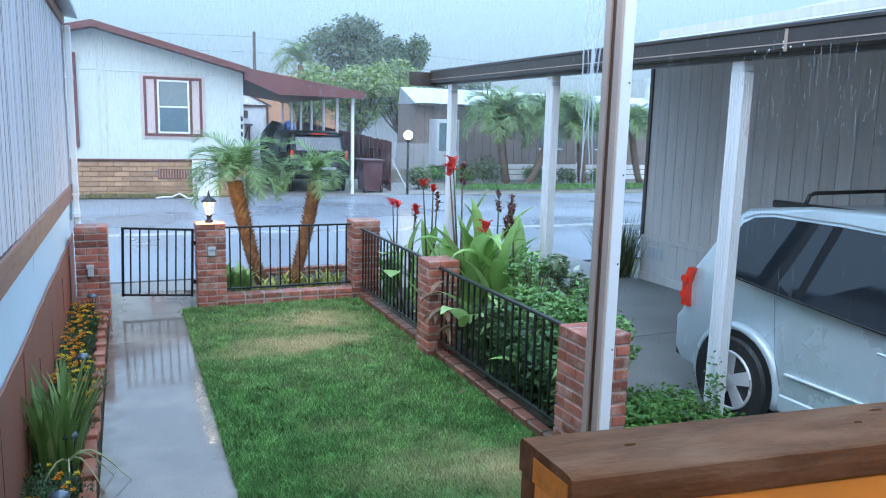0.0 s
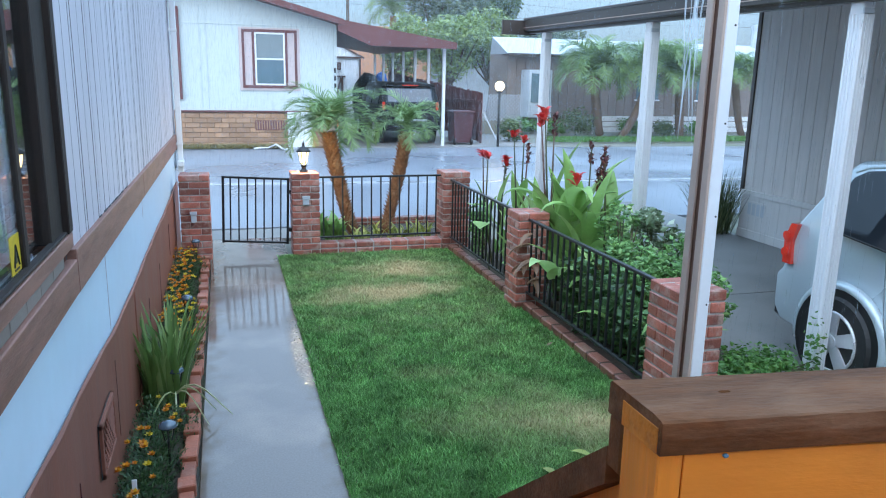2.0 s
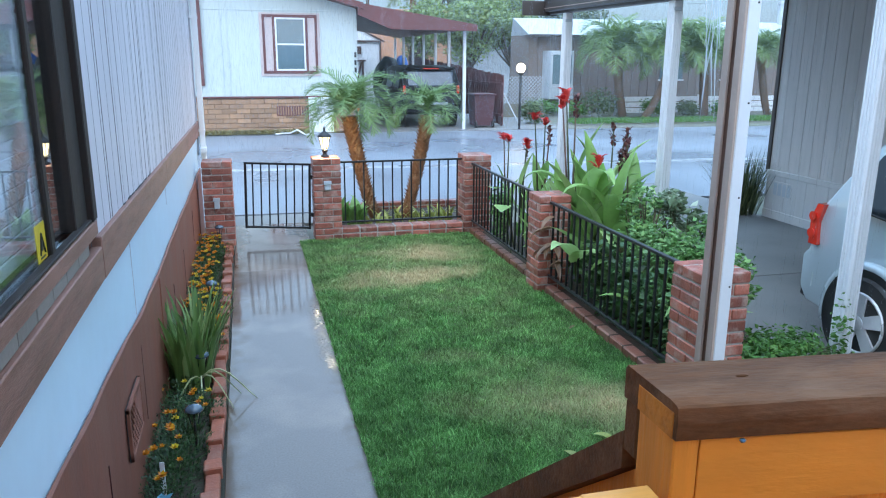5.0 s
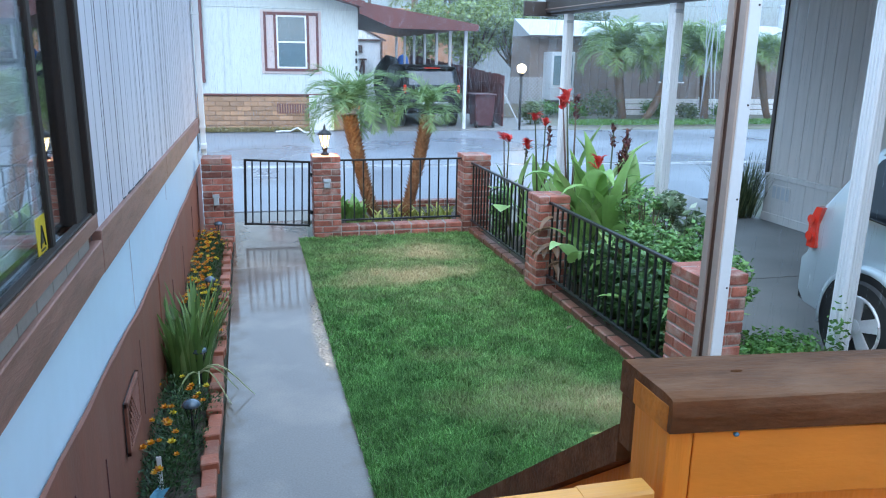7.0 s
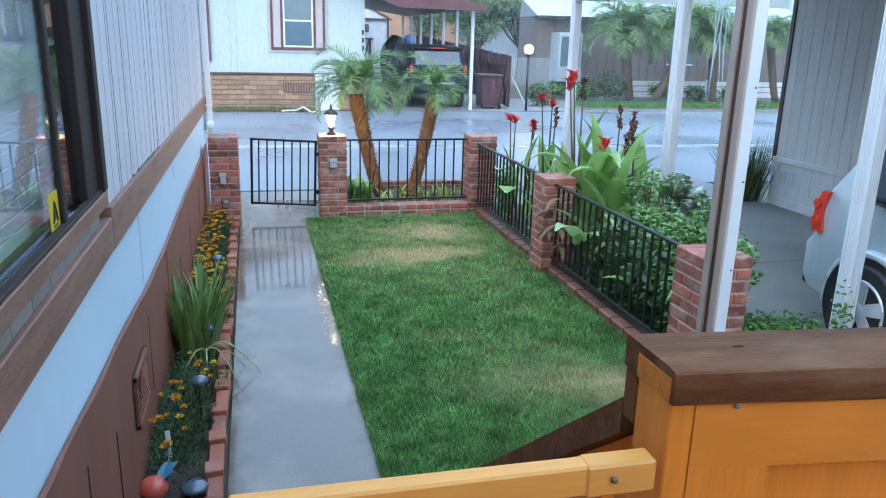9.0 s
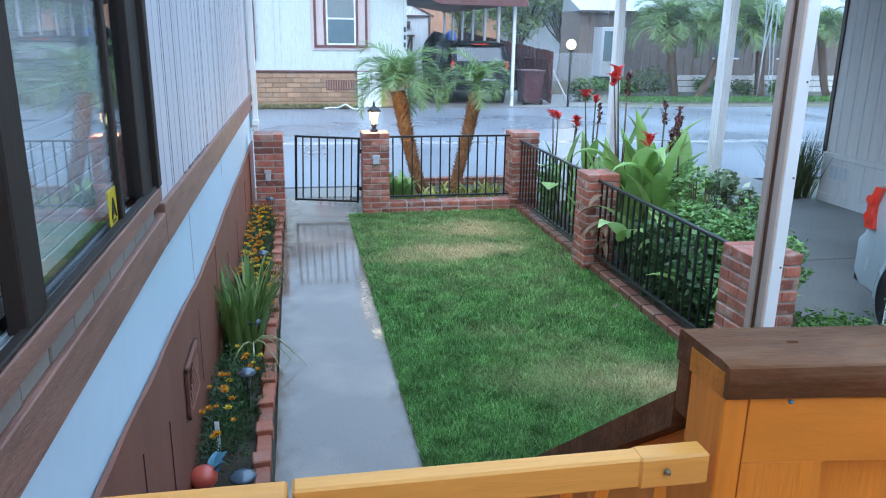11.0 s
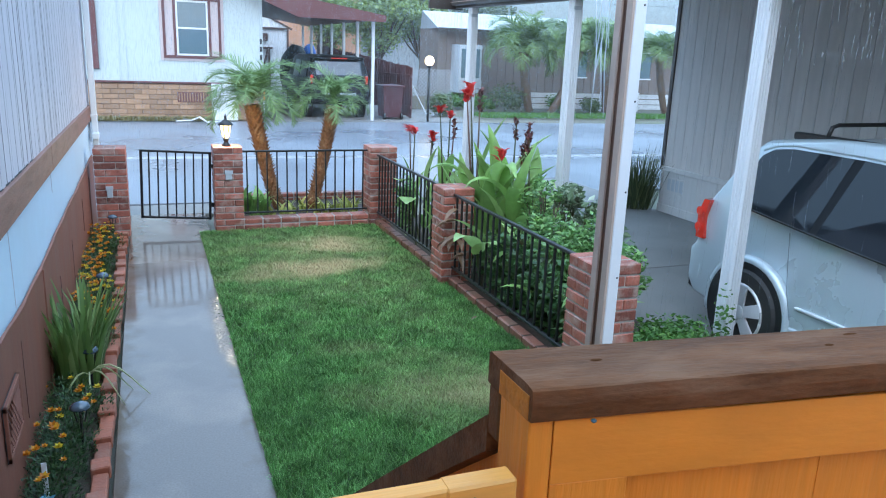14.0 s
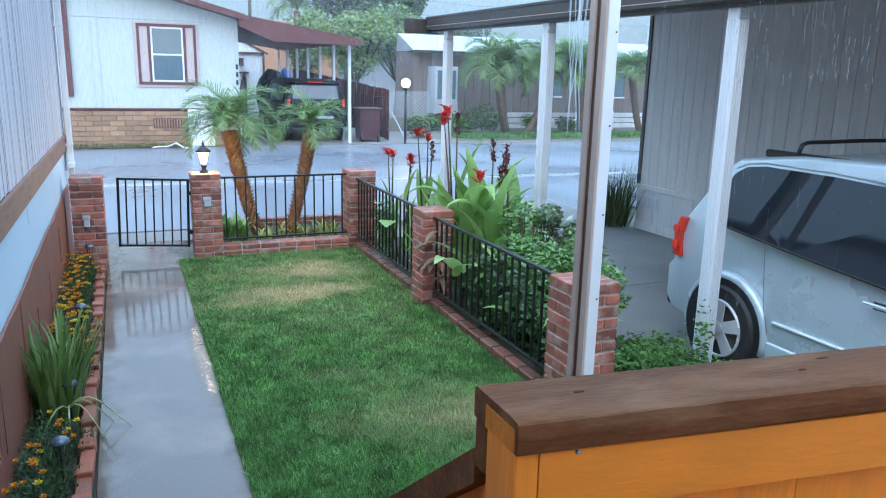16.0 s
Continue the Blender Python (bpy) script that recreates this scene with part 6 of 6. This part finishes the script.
def canna(at, h, leaves, flower, label, seed, spread=.10, big=1.0):
    r = random.Random(seed)
    th = thing("canna_plant", label, "plant", at, "canna plants")
    for i in range(leaves):
        f = (i + .3) / leaves
        a = i * 137.5 + r.uniform(-25, 25) + seed * 40
        z = h * (.05 + .55 * f)
        kind_ = (0, 1, 0, 1, 2, 0, 3)[(i + seed) % 7]
        piece("leaf", LEAFS[kind_], th, pose(spread * (1 - f) * math.cos(radians(a)), spread * (1 - f) * math.sin(radians(a)), z, 0, r.uniform(-4, 26) * (1 - .4 * f), a) @ Matrix.Scale(big * r.uniform(.8, 1.15), 4))
    tips = []
    for k in range(max(1, len(flower))):
        dx, dy = r.uniform(-.16, .16), r.uniform(-.12, .12)
        top = h * r.uniform(.92, 1.06)
        part("stem", tube(bmesh.new(), [(dx * .1, dy * .1, 0), (dx * .5, dy * .5, top * .55), (dx, dy, top)], [.014, .011, .006], 6), M_stem, th, smooth=True)
        tips.append((dx, dy, top))
    for (dx, dy, top), c in zip(tips, flower):
        piece("flower", (FLOWERS if c == "r" else WILTED)[r.randrange(2)], th, pose(dx, dy, top - .02, 0, 0, r.uniform(0, 360)) @ Matrix.Scale(r.uniform(.8, 1.15), 4))
        if c != "r":
            piece("flower", WILTED[r.randrange(2)], th, pose(dx * .95, dy * .95, top - .14, 0, 0, r.uniform(0, 360)))
    return th


canna((3.30, 6.78, 0), 1.22, 13, "", "broad-leaved canna beside the brick pillar", 1, spread=.16, big=1.3)
canna((3.42, 6.48, 0), 1.18, 12, "", "broad-leaved canna leaning over the bush", 2, spread=.14, big=1.2)
canna((3.50, 6.95, 0), 1.30, 11, "r", "broad-leaved canna with a red bud", 13, big=1.25)
canna((3.22, 7.15, 0), 1.02, 9, "", "broad-leaved canna behind the railing", 14)
canna((3.45, 7.40, 0), 1.74, 5, "rwr", "tall canna with red flower spikes", 3)
canna((3.70, 7.10, 0), 1.45, 6, "www", "tall canna with dark wilted flower spikes", 4)
canna((3.80, 6.80, 0), 1.30, 7, "ww", "canna with withered brown flower spikes", 8)
canna((3.36, 8.05, 0), 1.50, 4, "rwr", "tall canna with red flowers at the railing", 5, big=.8)
canna((3.28, 8.55, 0), 1.22, 4, "wr", "canna with fading red flowers", 6, big=.7)
canna((3.30, 9.05, 0), 1.30, 3, "rr", "slim canna with red flowers near the corner", 7, big=.6)
canna((3.15, 7.7, 0), .85, 6, "", "canna leaves crowding the railing", 11, big=.8)
canna((3.32, 5.95, 0), .62, 9, "", "low canna leaves behind the railing", 9, big=.8)
canna((3.32, 5.3, 0), .55, 8, "", "low canna leaves in the shade", 10, big=.75)
canna((3.3, 4.75, 0), .45, 6, "", "small canna leaves near the end pillar", 15, big=.7)
BROAD = []
for ln, dr in ((.42, 105), (.34, 80), (.30, 30)):
    V, F = [], []
    blade(V, F, (0, 0, 0), 0, ln, .20, 40, dr, 9, fold=.06, shape=lens)
    BROAD.append(raw_mesh("leaf", V, F, M_canna, True))
hl = thing("canna_offshoot", "broad drooping canna leaves hanging over the kerb", "plant", (2.87, 6.05, .33))
for a_, m_, z_ in ((212, 0, .17), (282, 1, .13)):
    piece("leaf", BROAD[m_], hl, pose(0, 0, z_, 0, 0, a_))
part("stem", tube(bmesh.new(), [(.08, .05, -.2), (0, 0, .18)], .01, 6), M_stem, hl)
hl2 = thing("canna_offshoot", "broad canna leaves poking through the side railing", "plant", (2.92, 7.95, .50))
piece("leaf", BROAD[2], hl2, pose(-.03, 0, .10, 0, 45, 245))
piece("leaf", BROAD[2], hl2, pose(0, .35, .22, 0, 30, 235) @ Matrix.Scale(.8, 4))
part("stem", tube(bmesh.new(), [(.1, 0, -.40), (0, 0, .12)], .01, 6), M_stem, hl2)
part("stem", tube(bmesh.new(), [(.1, .3, -.40), (0, .35, .24)], .01, 6), M_stem, hl2)

dl = thing("dead_canna_leaves", "brown withered canna leaves hanging on the railing", "plant", (2.93, 6.52, .55))
V, F = [], []
for i in range(9):
    blade(V, F, (PR.uniform(-.08, .05), PR.uniform(-.12, .12), PR.uniform(-.2, .22)), PR.uniform(2, 5), PR.uniform(.15, .32), .06, 100, 80, 5, fold=.4, shape=lens)
ob = new("leaves", raw_mesh("leaves", V, F, M_deadleaf, True))
ob.parent = dl

bush = [(3.35, 5.6, .55, .22, .4, .25), (3.5, 5.2, .45, .22, .35, .25)]
for i in range(26):
    yv = 4.75 + 1.5 * PR.random()
    top = .62 + .27 * (yv - 4.75) / 1.5 + PR.uniform(-.22, .20)
    rad = PR.uniform(.06, .15)
    bush.append((PR.uniform(3.08, 3.7), yv, top, rad, rad * PR.uniform(.8, 1.5), rad * PR.uniform(.8, 1.3)))
scatter_leaves("leafy_bush", "bright green leafy bush over the railing", "bush", bush, 7000, .047, M_bush, 11)
pale = [(3.66, 5.8, .55, .16, .2, .25), (3.70, 5.5, .45, .14, .18, .25)]
for i in range(18):
    yv = 5.2 + 1.0 * PR.random()
    rad = PR.uniform(.04, .10)
    pale.append((PR.uniform(3.62, 3.86), yv, PR.uniform(.55, 1.05), rad, rad * 1.2, rad * PR.uniform(.8, 1.5)))
scatter_leaves("variegated_shrub", "grey-green variegated shrub with pale leaf edges", "shrub", pale, 1500, .075, M_varieg, 12)
scatter_leaves("low_groundcover", "low bright green weeds beside the driveway", "plants", [(3.5, 4.45, .12, .4, .35, .16), (3.9, 4.6, .12, .35, .3, .15), (4.12, 4.38, .25, .07, .08, .3), (3.35, 4.0, .1, .3, .35, .14), (4.0, 4.15, .1, .3, .3, .13)], 4800, .045, M_low, 13)
scatter_leaves("railing_weeds", "dark leafy undergrowth behind the railing", "plants", [(3.12, 5.6, .35, .12, .9, .35), (3.12, 4.7, .3, .12, .35, .3)], 1300, .10, M_under, 14)
scatter_leaves("twining_vine", "pale green vine on the side railing", "vine", [(2.95, 7.15, .45, .06, .16, .36), (2.97, 8.3, .45, .06, .3, .3)], 420, .075, M_bush, 15)
scatter_leaves("dry_weeds", "pale weeds by the end pillar", "plants", [(2.98, 4.5, .3, .07, .12, .3)], 160, .06, M_dry, 16)


def clump(name, label, at, n, h, w, material, seed, radius=.12, lean=(2, 24), droop=(0, 40)):
    r = random.Random(seed)
    th = thing(name, label, "plant", at)
    kinds = []
    for i in range(10):
        V, F = [], []
        blade(V, F, (0, 0, 0), 0, h * r.uniform(.62, 1.08), w, r.uniform(*lean), r.uniform(*droop), 6, fold=.12)
        kinds.append(raw_mesh("blade", V, F, material, True))
    for i in range(n):
        a = r.uniform(0, 6.28)
        d = radius * math.sqrt(r.random())
        piece("blade", kinds[i % 10], th, pose(d * math.cos(a), d * math.sin(a), 0, 0, 0, math.degrees(a) + r.uniform(-40, 40)) @ Matrix.Scale(r.uniform(.85, 1.08), 4))
    return th


clump("iris_clump", "tall green iris leaves in the flower bed", (-.235, 5.25, 0), 110, .68, .05, M_blade, 3, .13, (2, 19), (4, 42))
clump("iris_clump", "smaller green iris leaves by the brick edging", (-.2, 5.62, 0), 55, .58, .044, M_blade, 4, .11, (2, 22), (4, 45))
clump("grass_clump", "dark arching ornamental grass by the grey house", (7.08, 9.62, 0), 430, .92, .016, M_grassy, 5, .26, (0, 24), (5, 70))
fl = thing("fallen_iris_leaves", "pale wilted iris leaves fallen over the walkway", "plant", (-.16, 5.05, 0))
for k, (a, L) in enumerate(((-.2, .36), (-.75, .28), (.12, .25), (-1.5, .28), (-2.2, .3))):
    pts = []
    for i in range(7):
        t = i / 6
        pts.append((math.cos(a) * L * t, math.sin(a) * L * t, .08 + .17 * math.sin(math.pi * min(1, .12 + .88 * t)) * (1 - .6 * t) * (1 if k else 1.2) - .09 * t))
    part("leaf", tube(bmesh.new(), pts, [.003, .005, .006, .006, .005, .004, .002], 4), M_wiltgreen, fl)

mg = 0
for i in range(40):
    yv = 3.80 + 5.3 * (i + PR.random()) / 40
    if 4.95 < yv < 5.75:
        continue
    xx = PR.uniform(-.31, -.15)
    th = thing("marigold_plant", "low marigold with orange and yellow flowers" if yv > 6 else "low marigold with a few orange flowers", "flower", (xx, yv, .01), "marigolds in the bed")
    V, F = [], []
    for j in range(620):
        a = PR.uniform(0, 6.28)
        d = .15 * math.sqrt(PR.random())
        blade(V, F, (d * math.cos(a), d * math.sin(a), PR.uniform(0, .15)), a + PR.uniform(-1, 1), PR.uniform(.014, .030), .009, PR.uniform(10, 85), 30, 2, shape=lens)
    ob = new("leaves", raw_mesh("leaves", V, F, M_mari))
    ob.parent = th
    for j in range(PR.randint(6, 9) if yv > 6 else PR.randint(2, 3)):
        a, d, z = PR.uniform(0, 6.28), PR.uniform(.02, .13), PR.uniform(.14, .20)
        V, F = [], []
        sz = PR.uniform(.020, .034)
        for q in range(10):
            blade(V, F, (0, 0, 0), q * .628, sz, sz * .8, 62 if q % 2 else 35, 40, 2, shape=lens)
        fo = piece("flower_head", raw_mesh("flower_head", V, F, M_petal if PR.random() < .62 else M_ypetal), th, pose(d * math.cos(a), d * math.sin(a), z))

for yv, lbl in ((4.32, "wet solar path light among marigolds"), (5.12, "solar path light beside the iris"), (6.75, "solar path light in the flower bed"), (9.0, "solar path light near the gate pillar")):
    th = thing("solar_light", lbl, "garden light", (-.155, yv, 0), "solar path lights")
    part("stake", tube(bmesh.new(), [(0, 0, 0), (0, 0, .20)], .008, 6), M_black, th)
    part("lens_cage", lathe(bmesh.new(), [(.018, .19), (.034, .27), (.03, .275)], 8), M_clear, th)
    for k in range(4):
        a = k * 1.571
        part("rib", tube(bmesh.new(), [(.018 * math.cos(a), .018 * math.sin(a), .19), (.036 * math.cos(a), .036 * math.sin(a), .275)], .004, 4), M_black, th)
    part("cap", lathe(bmesh.new(), [(.050, .27), (.052, .278), (.042, .295), (.018, .306), (.003, .309)], 14), M_solar, th, "glossy wet solar cap", smooth=True)

bf = thing("garden_ornament", "red ceramic garden ornament with blue wings", "ornament", (-.33, 3.62, .012))
tb = bmesh.new()
bmesh.ops.create_icosphere(tb, subdivisions=3, radius=.068)
for v in tb.verts:
    v.co.z *= .85
bmesh.ops.translate(tb, verts=tb.verts, vec=(0, 0, .055))
part("body", tb, mat("coral_glaze", (.55, .09, .06), .3, bump=.05), bf, smooth=True)
V, F = [], []
for a, L in ((.5, .13), (1.3, .12), (-.3, .10)):
    blade(V, F, (.045, .02, .05), a, L, .07, 25, 50, 5, fold=.2, shape=lens)
ob = new("wing", raw_mesh("wing", V, F, mat("blue_glaze", (.12, .35, .48), .3, bump=0), True))
ob.parent = bf
pt = thing("garden_stone", "dark domed glazed stone in the flower bed", "stone", (-.145, 3.60, .03))
part("dome", lathe(bmesh.new(), [(.03, -.03), (.05, 0), (.06, .02), (.068, .03), (.06, .045), (.03, .055), (.002, .058)], 18), M_solar, pt, smooth=True)
mk = thing("plant_marker", "white plastic plant marker stuck in the soil", "marker", (-.284, 3.88, 0))
part("tag", boxes((-.012, .012, -.003, .003, .02, .22), bevel=.002), M_white, mk)

# broad-leaved seedlings under the palms
for i in range(13):
    x, yv = 1.36 + i * .118 + PR.uniform(-.03, .03), PR.uniform(9.62, 9.95)
    yellow = i > 2
    V, F = [], []
    for j in range(8):
        blade(V, F, (PR.uniform(-.07, .07), PR.uniform(-.06, .06), .02), PR.uniform(0, 6.28), PR.uniform(.14, .30) if yellow else PR.uniform(.28, .46), .05 if yellow else .085, PR.uniform(5, 30), PR.uniform(40, 110), 6, fold=.15, shape=lens)
    th = thing("bed_plant", "yellowing broad-leaved plant under the palms" if yellow else "young broad-leaved plant under the palms", "plant", (x, yv, .03), "plants in the palm bed")
    ob = new("foliage", raw_mesh("foliage", V, F, M_yellowgreen if yellow else M_canna, True))
    ob.parent = th

# broad leaves fallen on the lawn
for x, yv, a, L, m_ in ((1.88, 3.70, 2.2, .11, M_yellowgreen), (1.93, 3.74, .6, .09, M_yellowgreen), (2.16, 3.86, 2.6, .12, M_yellowgreen), (2.66, 5.62, .3, .07, M_deadleaf)):
    V, F = [], []
    blade(V, F, (0, 0, 0), a, L, L * .45, 70, 40, 6, fold=.2, shape=lens)
    fo = thing("fallen_leaf", "pale yellow-green leaf lying on the lawn", "leaf", (x, yv, .03))
    ob = new("leaf_blade", raw_mesh("leaf_blade", V, F, m_, True))
    ob.parent = fo

# water running off the carport gutter
for i, (yv, n_, L) in enumerate(((9.7, 5, .7), (4.1, 26, .09), (3.7, 34, .10), (3.3, 36, .10), (2.9, 36, .11), (2.5, 26, .11))):
    th = thing("gutter_drips", "thin strands of rainwater falling from the gutter", "water", (PX - .13, yv, 2.68))
    for k in range(n_):
        a, b, l_ = PR.uniform(-.2, .2) if L < 1 else PR.gauss(0, .03), PR.uniform(-.08, .08) * min(1, L), L * PR.uniform(.3, 1.1)
        z0 = 0 if L > .4 else PR.uniform(-.5, .05)
        st_ = part("strand", tube(bmesh.new(), [(0, a, z0), (-.02 * l_, a + b * .3, z0 - l_ * .3), (-.03 * l_, a + b * .6, z0 - l_ * .65), (-.035 * l_, a + b * .8, z0 - l_)], [.0012, .0017, .0017, .001] if L < 1 else [.004, .005, .005, .003], 5), M_water, th, smooth=True)
        st_.visible_shadow = False

rs = thing("roof_runoff", "rainwater running off the porch roof corner in strands", "water", (1.955, 2.945, 2.80))
for k in range(8):
    a, l_ = PR.gauss(0, .022), PR.uniform(.55, 1.05)
    pts = [(a + .012 * math.sin(7 * q / 8 + k), PR.gauss(0, .004), -l_ * q / 8) for q in range(9)]
    st_ = part("strand", tube(bmesh.new(), pts, [.0035, .004, .002, .004, .003, .0015, .003, .002, .001], 5), M_water, rs, smooth=True)
    st_.visible_shadow = False

# falling rain: thin slanted streaks of water over the street and gardens


def rain(name, x0, x1, y0, y1, z0, z1, count, w, h, label):
    x, yv, z = rng.uniform(x0, x1, count), rng.uniform(y0, y1, count), rng.uniform(z0, z1, count)
    L = h * rng.uniform(.5, 1.3, count)
    d = L * rng.uniform(-.02, .07, count)
    P = np.stack([np.stack(q, -1) for q in ((x - w / 2, yv, z), (x + w / 2, yv, z), (x + d + w / 2, yv, z + L), (x + d - w / 2, yv, z + L))], 1).reshape(-1, 3)
    k = np.arange(count) * 4
    ob = new(name, raw_mesh(name, P.tolist(), np.stack([k, k + 1, k + 2, k + 3], -1).tolist(), M_rain))
    ob.visible_shadow = False
    return tagged(ob, label, "rain", kind="stuff")


M_rain = bpy.data.materials.new("rain_streak")
M_rain.use_nodes = True
_n, _l = M_rain.node_tree.nodes, M_rain.node_tree.links
_t, _d, _m = _n.new("ShaderNodeBsdfTransparent"), _n.new("ShaderNodeBsdfTranslucent"), _n.new("ShaderNodeMixShader")
_d.inputs[0].default_value = (.9, .93, .95, 1)
_m.inputs[0].default_value = .2
_l.new(_t.outputs[0], _m.inputs[1])
_l.new(_d.outputs[0], _m.inputs[2])
_l.new(_m.outputs[0], _n["Material Output"].inputs[0])
rain("falling_rain", -3, 24, 11, 29.3, -.02, 6, 260000, .0021, .12, "grey streaks of heavy rain over the street")
# thick layer of far streaks also stands in for haze over house and trees
rain("falling_rain", 3, 34, 29.5, 44, 0, 8, 90000, .0045, .25, "pale curtain of distant rain before the trees")
rain("falling_rain", 2.9, 4.15, 3, 11, 0, 3, 1500, .0022, .16, "fine rain streaks over the planting bed")
